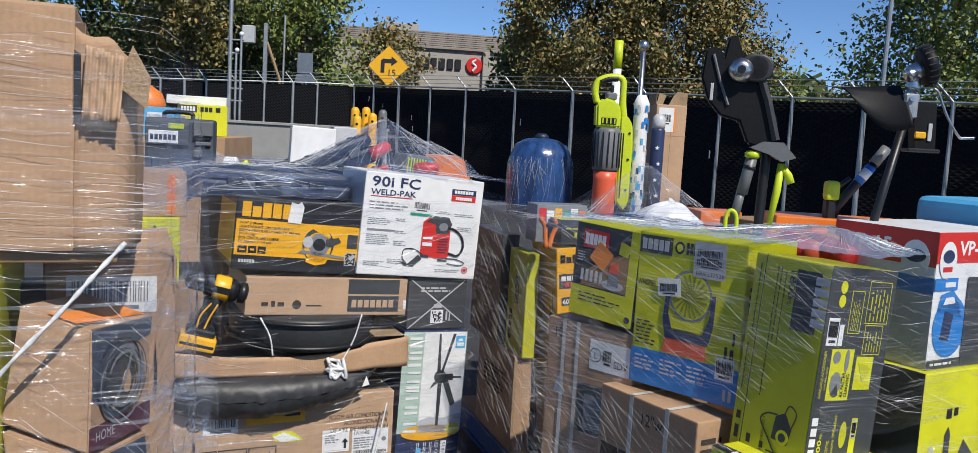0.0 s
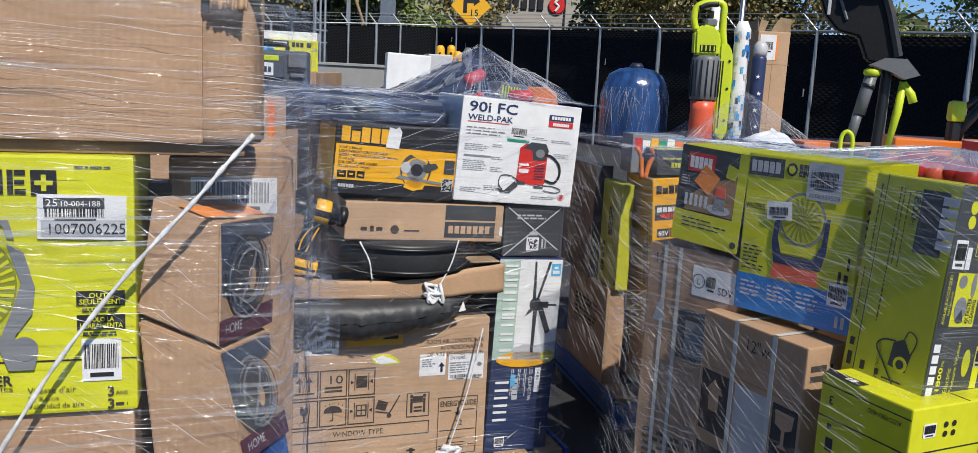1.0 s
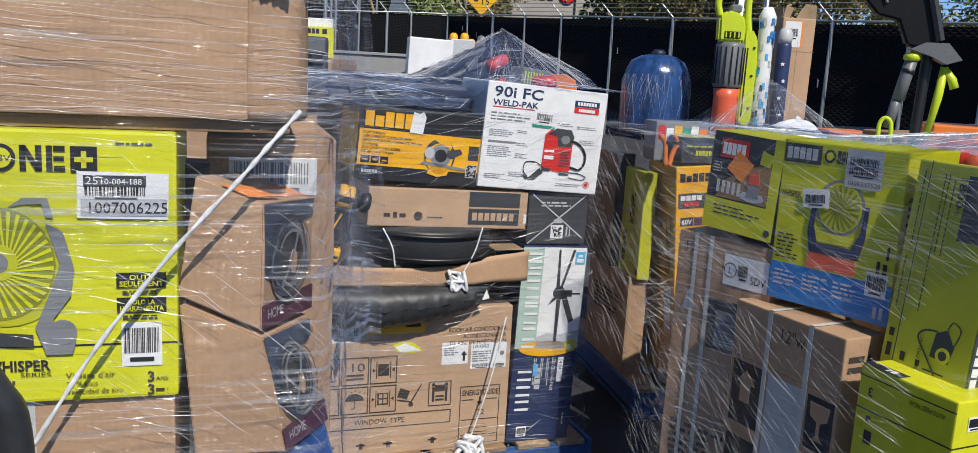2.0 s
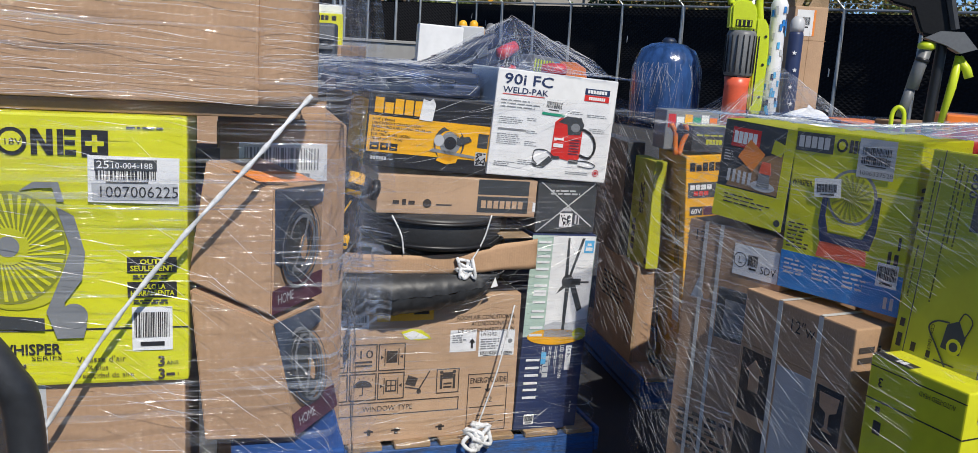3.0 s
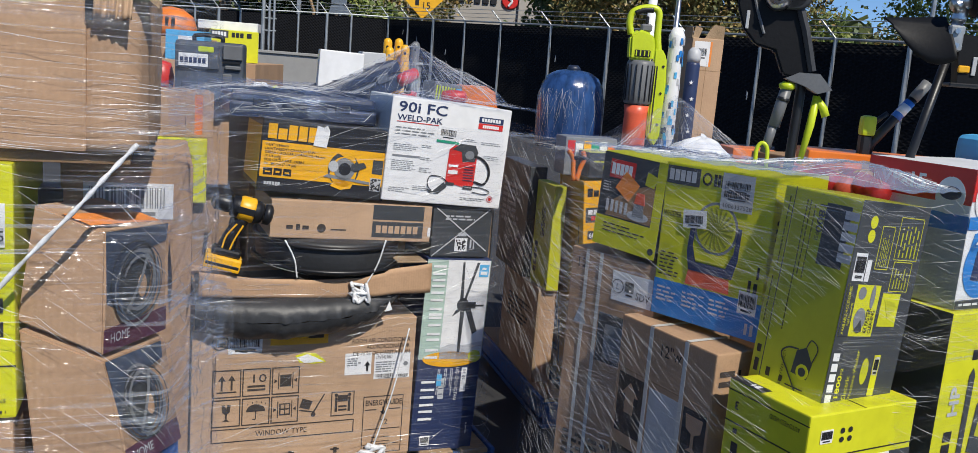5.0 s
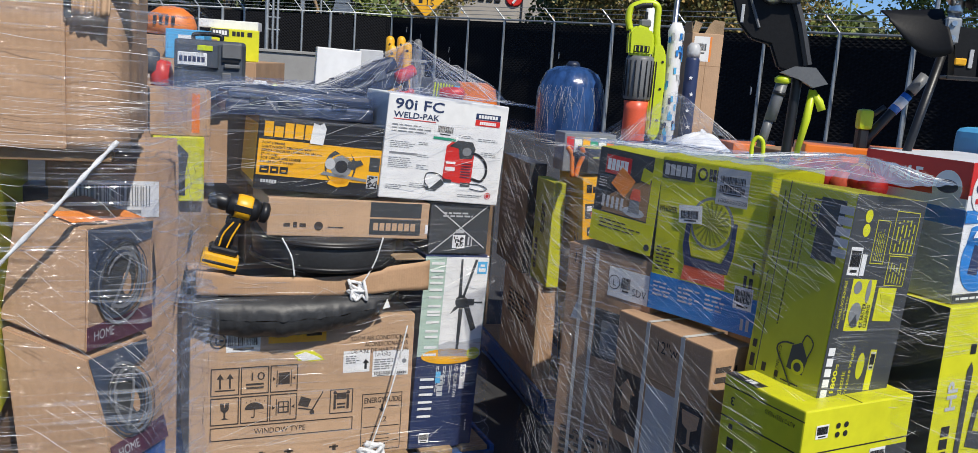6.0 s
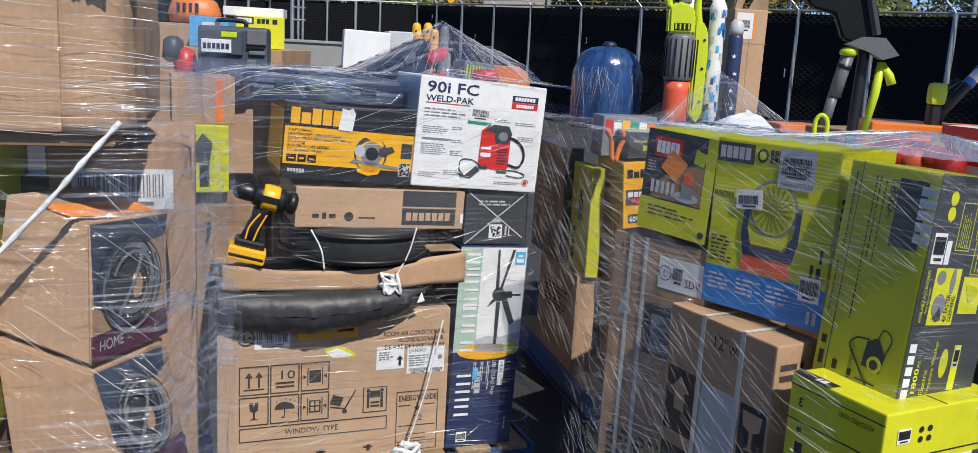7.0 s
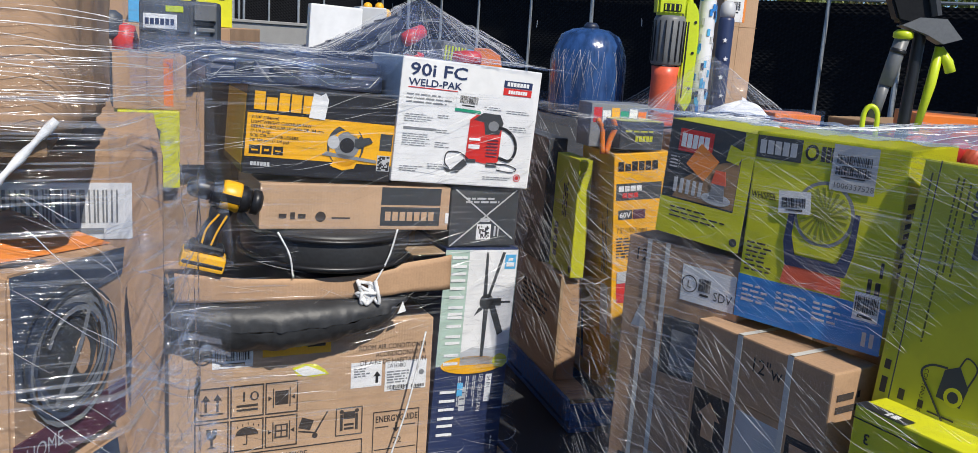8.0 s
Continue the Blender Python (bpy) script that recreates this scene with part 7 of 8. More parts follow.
def trimmer():
    ob = thing("string_trimmer", "string trimmer standing head up with a dark guard", "trimmer", pose(1.025, 2.32, 1.27, 0, 0, -8))
    part("shaft", tube([(-0.02, 0, -0.01), (0.0, 0, 0.063), (0.05, 0, 0.325)], 0.0115, 12), PLASTIC_BLACK, ob, "black woven-look shaft", True)
    part("neck", tube([(0.05, 0, 0.32), (0.056, 0, 0.36), (0.06, 0, 0.42)], 0.013, 12), STEEL, ob, "", True)
    part("clamp", cuboid(0.038, 0.075, -0.022, 0.02, 0.33, 0.395, 0.005), GALVANISED, ob)
    for z in (0.345, 0.38):
        part("clamp_bolt", lathe([(0.004, 0), (0.007, 0), (0.007, 0.006)], 8, pose(0.056, -0.028, z, -90, 0, 0)), STEEL, ob)
    part("clamp_lever", cuboid(0.075, 0.098, -0.012, 0.01, 0.35, 0.365, 0.003), GALVANISED, ob)
    part("elbow", tube(curve_points([(0.06, 0, 0.405), (0.062, 0, 0.43), (0.055, -0.01, 0.445), (0.04, -0.015, 0.438)], 5), 0.018, 12), STEEL, ob, "", True)
    part("gear_head", lathe([(0.008, -0.02), (0.02, -0.018), (0.022, 0.015), (0.016, 0.022)], 18, pose(0.062, -0.008, 0.452, 0, 70, 0)), STEEL, ob, "", True)
    part("spool", lathe([(0.02, 0), (0.045, 0.003), (0.052, 0.010), (0.052, 0.026), (0.045, 0.032), (0.02, 0.034)], 28, pose(0.072, -0.005, 0.462, 0, 72, 0)), PLASTIC_MATTE, ob, "ribbed black line spool", True)
    for i in range(20):
        a = i * math.pi / 10
        part("spool_rib", cuboid(-0.0015, 0.0015, -0.003, 0.001, 0.006, 0.03, 0.0), PLASTIC_SATIN, ob).matrix_basis = pose(0.072, -0.005, 0.462, 0, 72, 0) @ pose(0.052 * math.cos(a), 0.052 * math.sin(a), 0, 0, 0, math.degrees(a) - 90)

    def guard_fn(u, v):
        x = -0.107 + 0.145 * u
        top = 0.402 + 0.012 * u
        low = 0.395 - 0.10 * math.sin(math.pi * min(1.0, 0.05 + 0.62 * u)) ** 1.1 - 0.0 * u
        return (x + 0.02 * v, 0.03 - 0.08 * math.sin(math.pi * 0.5 * v) * (0.3 + 0.7 * u), top + (low - top) * v)

    o = sheet("guard", guard_fn, 24, 6, PLASTIC_MATTE, ob, "curved dark plastic guard")
    o.modifiers.new("thick", "SOLIDIFY").thickness = 0.004
    part("guard_block", prism([(0.062, 0.375), (0.118, 0.37), (0.125, 0.25), (0.075, 0.255)][::-1], 0.05, pose(0, 0.03, 0, 90, 0, 0)), PLASTIC_MATTE, ob)
    part("guard_flange", cuboid(0.055, 0.135, -0.03, 0.03, 0.245, 0.255, 0.003), PLASTIC_BLACK, ob)
    part("yellow_tag", cuboid(0.07, 0.098, -0.026, -0.0205, 0.28, 0.298, 0.003), PLASTIC_YELLOW, ob)
    part("tag_print", cuboid(0.102, 0.112, -0.024, -0.0205, 0.275, 0.32, 0.001), PALE_GREY, ob, "pale printed label as a plain bar")
    part("wire_guard", tube(curve_points([(0.112, 0, 0.41), (0.125, 0, 0.40), (0.153, 0, 0.34), (0.185, 0, 0.292), (0.20, 0, 0.288), (0.225, 0, 0.29)], 5), 0.0035, 8), STEEL, ob, "bent steel wire guard", True)
    t2 = thing("pole_tool", "black and blue pole tool with a lime clamp", "pole tool", pose(0.955, 2.45, 1.285))
    part("pole", tube([(0.0, 0, 0.0), (0.016, 0, 0.065), (0.067, 0, 0.134), (0.11, 0, 0.192)], 0.013, 12), PLASTIC_BLACK, t2, "", True)
    part("blue_sleeve", tube([(0.070, 0, 0.138), (0.104, 0, 0.184)], 0.0145, 12), PLASTIC_BLUE, t2, "blue printed sleeve", True)
    part("sleeve_label", tube([(0.080, -0.002, 0.1515), (0.096, -0.002, 0.173)], 0.0142, 12), PLASTIC_WHITE, t2, "white printed label", True)
    part("tip", tube([(0.11, 0, 0.192), (0.142, 0, 0.238)], 0.015, 12), PLASTIC_GREY, t2, "", True)
    part("lime_clamp", cuboid(-0.022, 0.016, -0.03, 0.01, 0.085, 0.14, 0.012, 2), PLASTIC_LIME, t2)
    part("clamp_foot", cuboid(-0.018, 0.01, -0.025, 0.01, 0.0, 0.09, 0.006), PLASTIC_BLACK, t2)
    part("clamp_arm", tube([(0.01, -0.01, 0.12), (0.045, -0.01, 0.15)], 0.007, 8), PLASTIC_BLACK, t2, "", True)


trimmer()

# ---- stack behind, between the two ----
flex = carton("tall_yellow_box", "tall yellow tool box with a grey band", FB @ pose(0.142, 0.0, 0.137, 0, -4.5, 0), 0.22, 0.28, 0.915, YELLOW, "power tool box")
mark_bars(flex, "F", 0.016, 0.852, 0.16, 0.034, 6, BLACK, 1, gap=0.16, tall=[1, 0.75, 1, 1, 1, 1])
print_lines(flex, "L", 0.24, 0.46, 0.3, 0.05, 4, BLACK, 1, 131, turn=90, fill=0.4)
panel(flex, "F", 0.01, 0.745, 0.18, 0.062, CHARCOAL, 0, "printed_panel", "grey printed band")
rects(flex, "F", [(0.02, 0.778, 0.02, 0.02), (0.044, 0.778, 0.018, 0.02), (0.066, 0.778, 0.02, 0.02), (0.09, 0.778, 0.02, 0.02)], WHITE, 1, "maker_mark")
rects(flex, "F", [(0.035, 0.754, 0.018, 0.018), (0.057, 0.754, 0.018, 0.018), (0.079, 0.754, 0.018, 0.018)], RED, 1, "maker_mark")
panel(flex, "F", 0.02, 0.675, 0.055, 0.035, CHARCOAL, 1, "printed_panel")
words(flex, "F", "60V", 0.025, 0.682, 0.02, WHITE, 2, width=0.044, bold=0.03)
panel(flex, "F", 0.078, 0.675, 0.05, 0.035, MAROON, 1, "printed_panel")
words(flex, "F", "7.5\" (190.5 mm)", 0.015, 0.625, 0.02, BROWN_INK, 1, width=0.12)
print_lines(flex, "F", 0.015, 0.53, 0.1, 0.08, 7, BROWN_INK, 1, 121)
panel(flex, "F", 0.02, 0.36, 0.06, 0.12, RED, 1, "printed_panel", "red printed panel")
panel(flex, "F", 0.02, 0.435, 0.06, 0.045, PALE_GREY, 2, "printed_panel")
shape(flex, "F", [(0.03, 0.08), (0.06, 0.07), (0.07, 0.13), (0.10, 0.16), (0.08, 0.19), (0.05, 0.17), (0.04, 0.13)], BLACK, 1)
panel(flex, "L", 0.012, 0.06, 0.022, 0.20, BLACK, 0, "printed_panel", "black printed side stripe")
panel(flex, "L", 0.19, 0.22, 0.06, 0.2, WHITE, 1, "paper_label", "white shipping label")
mark_bars(flex, "L", 0.045, 0.75, 0.12, 0.03, 6, YELLOW, 1, turn=90)
limeb = carton("long_lime_box", "long lime box standing on end under film", FB @ pose(0.0, 0.135, 0.557), 0.055, 0.22, 0.45, LIME_DEEP, "power tool box")
mark_bars(limeb, "L", 0.07, 0.05, 0.14, 0.035, 5, BLACK, 1, turn=90)
print_lines(limeb, "L", 0.14, 0.22, 0.2, 0.05, 3, BROWN_INK, 1, 123, turn=90)
panel(limeb, "L", 0.2, 0.02, 0.025, 0.025, BLACK, 1, "maker_mark")
tanb = carton("tan_carton", "tan carton at the pallet edge", FB @ pose(-0.02, 0.165, 0.137), 0.085, 0.5, 0.42, BOARD, "cardboard box")
panel(tanb, "F", 0.0, 0.0, 0.012, 0.42, BOARD_CORE, 0, "torn_edge", "split paler board edge")
print_lines(tanb, "L", 0.1, 0.2, 0.3, 0.12, 6, BROWN_INK, 1, 124)
darkb = carton("dark_box", "dark box under layered film", FB @ pose(-0.03, 0.38, 0.557), 0.08, 0.42, 0.50, CHARCOAL, "product box")
print_lines(darkb, "L", 0.05, 0.2, 0.3, 0.2, 7, GREY, 1, 125)
coreb = carton("tan_carton", "tan carton in the middle of the rear stack", FB @ pose(0.38, 0.10, 0.137), 0.62, 0.8, 0.98, BOARD_DARK)
small = carton("small_dark_box", "small charcoal box with yellow-green print", FB @ pose(0.085, 0.0, 1.067), 0.17, 0.13, 0.10, CHARCOAL, "product box")
mark_bars(small, "F", 0.06, 0.03, 0.07, 0.02, 5, LIME, 1)
panel(small, "T", 0.0, 0.0, 0.17, 0.13, LIME, 0, "printed_top")
print_lines(small, "F", 0.02, 0.06, 0.13, 0.012, 1, LIME, 1, 126)
pics = carton("small_picture_box", "small box with bright product pictures", FB @ pose(0.03, 0.14, 1.057), 0.23, 0.12, 0.16, GREY, "product box")
for i, mt in enumerate((RED, WHITE, YELLOW, TEAL, WHITE, ORANGE_PRINT)):
    panel(pics, "F", 0.01 + 0.036 * i, 0.09 - 0.01 * (i % 2), 0.032, 0.055, mt, 0, "printed_picture")
clamp = thing("spring_clamp", "small orange and black spring clamp", "clamp", FB @ pose(0.04, -0.005, 1.052))
for s in (0, 1):
    part("jaw", tube(curve_points([(-0.02 + 0.015 * s, 0, 0.0), (-0.025 + 0.03 * s, 0, 0.05), (-0.03 + 0.05 * s, 0, 0.09), (-0.05 + 0.06 * s, 0, 0.12)], 4), 0.010, 8), PLASTIC_ORANGE, clamp, "", True)
part("grip", cuboid(-0.03, 0.03, -0.012, 0.012, 0.085, 0.10, 0.004), PLASTIC_BLACK, clamp)

drum_blue = thing("wrapped_drum", "round topped drum wrapped tightly in dark blue film", "drum", pose(0.26, 4.36, 1.12))
part("drum_body", lathe([(0.155, 0), (0.160, 0.05), (0.160, 0.22), (0.150, 0.29), (0.125, 0.34), (0.08, 0.365), (0.02, 0.375)], 40), surface("dark_blue_wrap", (0.03, 0.085, 0.25), 0.2, vary=0.35, grain=45, blot=12, bump=1.0, spec=0.8, stretch=(1, 1, 0.3)), drum_blue, "", True)
part("drum_knob", lathe([(0.03, 0), (0.034, 0.015), (0.02, 0.03)], 16, pose(0, 0, 0.365)), NAVY_CASE, drum_blue, "", True)


def leaf_blower():
    ob = thing("leaf_blower", "lime cordless blower standing on its coral nozzle", "leaf blower", pose(0.545, 4.10, 1.117))
    part("nozzle", lathe([(0.05, 0), (0.054, 0.01), (0.052, 0.2), (0.056, 0.24)], 24), PLASTIC_CORAL, ob, "coral red nozzle tube", True)
    part("fan_housing", lathe([(0.056, 0), (0.062, 0.006), (0.060, 0.05), (0.064, 0.18), (0.056, 0.195)], 24, pose(0, 0, 0.245)), PLASTIC_GREY, ob, "smoky grey fan housing", True)
    for i in range(16):
        a = i * math.pi / 8
        part("intake_rib", cuboid(-0.002, 0.002, -0.004, 0.002, 0.26, 0.42, 0.0005, bm=None), PLASTIC_BLACK, ob).matrix_basis = pose(0.0635 * math.cos(a), 0.0635 * math.sin(a), 0, 0, 0, math.degrees(a) + 90)
    b = prism([(-0.062, 0.44), (0.045, 0.44), (0.05, 0.52), (0.03, 0.56), (-0.03, 0.575), (-0.066, 0.545)], 0.1, pose(0, 0.05, 0, 90, 0, 0))
    bmesh.ops.bevel(b, geom=b.edges[:], offset=0.010, segments=2, affect="EDGES")
    part("motor_body", b, PLASTIC_LIME, ob)
    part("motor_vent", cuboid(-0.04, 0.03, -0.054, -0.048, 0.455, 0.485, 0.003), PLASTIC_BLACK, ob, "black louvred vent")
    for i in range(4):
        part("vent_fin", cuboid(-0.036 + 0.018 * i, -0.03 + 0.018 * i, -0.058, -0.053, 0.458, 0.482, 0.001), PLASTIC_LIME, ob)
    part("handle", tube(curve_points([(-0.058, 0, 0.55), (-0.070, 0, 0.60), (-0.062, 0, 0.645), (-0.02, 0, 0.668), (0.03, 0, 0.672), (0.055, 0, 0.655), (0.058, 0, 0.60), (0.062, 0, 0.54), (0.08, 0, 0.44)], 6), 0.0155, 12), PLASTIC_LIME, ob, "", True)
    part("handle_grip", tube(curve_points([(-0.05, -0.006, 0.645), (-0.015, -0.006, 0.66), (0.03, -0.006, 0.664)], 5), 0.0135, 10), PLASTIC_BLACK, ob, "black rubber grip", True)
    part("trigger_block", cuboid(-0.02, 0.03, -0.03, 0.03, 0.565, 0.60, 0.008), PLASTIC_GREY, ob)
    part("trigger", cuboid(0.0, 0.014, -0.012, 0.012, 0.60, 0.635, 0.004), PLASTIC_BLACK, ob)
    s = prism([(0.055, 0.10), (0.09, 0.06), (0.115, 0.10), (0.118, 0.36), (0.11, 0.46), (0.085, 0.50), (0.05, 0.50)], 0.05, pose(0, 0.03, 0, 90, 0, 0))
    bmesh.ops.bevel(s, geom=s.edges[:], offset=0.008, segments=2, affect="EDGES")
    part("side_shell", s, PLASTIC_LIME, ob)
    part("shell_groove", cuboid(0.068, 0.074, -0.0225, -0.0195, 0.12, 0.42, 0.001), PLASTIC_BLACK, ob)
    for z in (0.16, 0.3, 0.42):
        part("screw", lathe([(0.002, 0), (0.006, 0), (0.006, 0.003)], 8, pose(0.098, -0.0205, z, 90, 0, 0)), PLASTIC_BLACK, ob)
    return ob


leaf_blower()
stick = thing("wrapped_stick", "white stick with a lime printed top under film", "stick", pose(0.585, 4.22, 1.117))
part("rod", tube([(0, 0, 0), (0, 0, 0.72)], 0.02, 12), PLASTIC_WHITE, stick, "", True)
part("lime_band", tube([(0, 0, 0.72), (0, 0, 0.85)], 0.021, 12), PLASTIC_LIME, stick, "", True)
flag = thing("flag_pole_kit", "steel flag pole with a wrapped white sleeve", "flag pole", pose(0.70, 4.15, 1.117))
part("pole", tube([(-0.01, 0, 0), (-0.01, 0, 0.82)], 0.012, 12), STEEL, flag, "", True)
part("finial", lathe([(0.008, -0.03), (0.018, -0.024), (0.024, -0.005), (0.02, 0.012), (0.006, 0.02)], 16, pose(-0.01, 0, 0.83)), STEEL, flag, "", True)
part("sleeve", lathe([(0.03, 0), (0.036, 0.02), (0.037, 0.3), (0.033, 0.52), (0.038, 0.56), (0.02, 0.60)], 18), WHITE, flag, "white printed plastic sleeve", True)
rnd = random.Random(4)
for i in range(54):
    a, z = rnd.uniform(3.2, 6.0), rnd.uniform(0.03, 0.56)
    part("sleeve_mark", cuboid(-0.006, 0.006, -0.001, 0.001, -0.014, 0.014, 0.0005), (NAVY, SKY_BLUE, PALE_GREY, BLUE)[i % 4], flag).matrix_basis = pose(0.0378 * math.cos(a), 0.0378 * math.sin(a), z, 0, 0, math.degrees(a) + 90)
star = thing("star_tube", "dark blue tube printed with white stars", "flag tube", pose(0.80, 4.22, 1.117))
part("tube_body", lathe([(0.03, 0), (0.032, 0.01), (0.032, 0.44), (0.028, 0.455)], 20), NAVY, star, "", True)
part("clear_cap", lathe([(0.029, 0), (0.032, 0.02), (0.03, 0.05), (0.015, 0.068)], 18, pose(0, 0, 0.452)), PALE_GREY, star, "pale clear end cap", True)
for i in range(5):
    p5 = []
    for k in range(10):
        r = 0.011 if k % 2 == 0 else 0.0045
        p5.append((r * math.sin(k * math.pi / 5), r * math.cos(k * math.pi / 5)))
    part("star", prism(p5, 0.002, pose(0.004 if i % 2 else -0.006, -0.0345, 0.06 + 0.075 * i, 90, 0, 0)), PLASTIC_WHITE, star, "white five pointed star")


def tall_open_carton():
    ob = carton("tall_open_carton", "tall narrow tan carton with open top flaps", pose(0.80, 4.30, 1.117, 0, 0, 6), 0.15, 0.155, 0.57, BOARD_PALE, "cardboard box")
    panel(ob, "F", 0.012, 0.44, 0.075, 0.115, WHITE, 0, "paper_label", "white shipping label")
    barcode(ob, "F", 0.016, 0.47, 0.062, 0.06, 0, 37, plate=False)
    panel(ob, "F", 0.087, 0.44, 0.01, 0.115, ORANGE_STICKER, 0, "orange_sticker")
    panel(ob, "F", 0.0, 0.42, 0.155, 0.002, BOARD_DARK, 0, "board_fold")
    panel(ob, "F", 0.076, 0.0, 0.002, 0.47, BOARD_DARK, 0, "board_fold")
    for pts in ([(0.0, 0.57), (0.03, 0.57), (0.045, 0.615), (0.01, 0.625)], [(0.06, 0.57), (0.15, 0.57), (0.15, 0.63), (0.10, 0.635), (0.08, 0.61)]):
        part("top_flap", prism(pts, 0.004, pose(0, 0.012, 0, 90, 0, 0)), BOARD_CORE, ob, "torn upright top flap")
    part("top_flap", cuboid(-0.002, 0.0, 0.01, 0.14, 0.57, 0.62, 0.0), BOARD_CORE, ob)
    return ob


tall_open_carton()
tool = carton("orange_tool_case", "orange box with a white bag beside it", pose(0.98, 4.0, 1.117, 0, 0, 10), 0.2, 0.18, 0.09, ORANGE_PRINT, "product box")
bagw = thing("clear_bag", "crumpled white and clear plastic bag", "bag", pose(0.80, 3.85, 1.117))


def bag_fn(u, v):
    a, b = 2 * math.pi * u, math.pi * 0.5 * v
    r = 0.13 * math.cos(b) * (1 + 0.25 * noise.noise(Vector((math.cos(a) * 2, math.sin(a) * 2, v * 3))))
    return (r * math.cos(a) * 1.2, r * math.sin(a) * 0.8, 0.13 * math.sin(b) * (1 + 0.2 * noise.noise(Vector((math.cos(a) * 3, math.sin(a) * 3, 7)))))


sheet("bag_skin", bag_fn, 36, 12, PLASTIC_WHITE, bagw)
supp = carton("tan_carton", "tan carton under the tall tools", pose(0.42, 3.95, 0.137, 0, 0, 8), 0.9, 0.7, 0.98, BOARD_DARK)

# ---- pile in the left rear ----
pallet("wooden pallet under the far pile of boxes", pose(-2.15, 4.2, 0, 0, 0, 4), 1.1, 1.0)
pile = carton("tan_carton", "large tan carton under the far tool case", pose(-2.12, 4.25, 0.137, 0, 0, 4), 0.90, 0.9, 1.075, BOARD)
pile2 = carton("tan_carton", "large tan carton carrying the far white box", pose(-2.35, 5.6, 0, 0, 0, 4), 0.68, 0.9, 1.375, BOARD)


def far_case():
    ob = thing("tool_case", "slate grey tool case with a white label plate", "tool case", pose(-1.61, 4.16, 1.212, 0, 0, 10))
    part("body", cuboid(0, 0.315, 0.01, 0.13, 0, 0.275, 0.018, 2), SLATE_CASE, ob)
    for x0, x1, z0, z1 in ((0.0, 0.21, 0.14, 0.26), (0.215, 0.315, 0.19, 0.27), (0.215, 0.27, 0.09, 0.135), (0.03, 0.12, 0.0, 0.09), (0.14, 0.25, 0.0, 0.08), (0.225, 0.31, 0.145, 0.175)):
        part("raised_panel", cuboid(x0 + 0.006, x1 - 0.006, -0.006, 0.012, z0 + 0.005, z1 - 0.005, 0.005), PLASTIC_GREY if x0 > 0.2 else SLATE_CASE, ob)
    part("dark_slot", cuboid(0.22, 0.3, -0.002, 0.012, 0.178, 0.19, 0.001), PLASTIC_BLACK, ob)
    plate = part("label_plate", cuboid(0.022, 0.155, -0.010, -0.005, 0.155, 0.215, 0.002), WHITE, ob, "white plate with the maker's mark")
    bm = bmesh.new()
    for i in range(6):
        cuboid(0.03 + 0.02 * i, 0.045 + 0.02 * i, -0.012, -0.010, 0.172, 0.197, 0, bm=bm)
    tagged(part("maker_mark", bm, NAVY, plate), kind="stuff")
    part("lime_tag", cuboid(0.11, 0.18, -0.010, -0.004, 0.225, 0.25, 0.002), PLASTIC_LIME, ob)
    part("handle", tube(curve_points([(0.08, 0.06, 0.27), (0.09, 0.06, 0.30), (0.2, 0.06, 0.30), (0.21, 0.06, 0.27)], 5), 0.01, 8), PLASTIC_BLACK, ob, "", True)


far_case()
wl_box = carton("white_and_lime_box", "white box with a lime printed front", pose(-2.0, 5.75, 1.377, 0, 0, 22), 0.30, 0.22, 0.20, LIME, "product box")
panel(wl_box, "R", 0.0, 0.0, 0.22, 0.20, WHITE, 0, "printed_panel", "plain white side")
panel(wl_box, "R", 0.16, 0.10, 0.02, 0.02, GREY, 1, "code_patch")
panel(wl_box, "F", 0.0, 0.15, 0.11, 0.045, CHARCOAL, 1, "maker_mark")
mark_bars(wl_box, "F", 0.01, 0.158, 0.09, 0.028, 5, WHITE, 2)
mark_bars(wl_box, "F", 0.13, 0.155, 0.08, 0.03, 3, BLACK, 1)
panel(wl_box, "F", 0.225, 0.155, 0.03, 0.03, BLACK, 1, "maker_mark")
wtop = carton("white_box", "plain white carton lying on top", pose(-2.12, 5.85, 1.578, 0, 0, 10), 0.38, 0.2, 0.055, WHITE, "white box")
sb = carton("light_blue_box", "light blue box with a white picture", pose(-1.95, 4.9, 1.38, 0, 0, 4), 0.21, 0.15, 0.16, SKY_BLUE, "product box")
panel(sb, "F", 0.07, 0.04, 0.08, 0.09, WHITE, 0, "printed_picture")
sb_base = carton("tan_carton", "tan carton under the light blue box", pose(-2.0, 4.88, 1.213, 0, 0, 4), 0.3, 0.22, 0.165, BOARD)
orange = thing("orange_blower", "rounded orange and black garden tool", "garden tool", pose(-2.02, 5.15, 1.5))
part("shell", lathe([(0.02, 0), (0.12, 0.01), (0.13, 0.06), (0.11, 0.12), (0.06, 0.16), (0.01, 0.17)], 28, Matrix.Diagonal((1.15, 0.8, 1, 1))), PLASTIC_ORANGE, orange, "", True)
for i in range(4):
    part("vent", cuboid(-0.06 + 0.035 * i, -0.045 + 0.035 * i, -0.108, -0.09, 0.06, 0.11, 0.002), PLASTIC_BLACK, orange)
ob_base = carton("tan_carton", "tan carton under the orange tool", pose(-2.2, 5.05, 1.0), 0.4, 0.25, 0.5, BOARD)
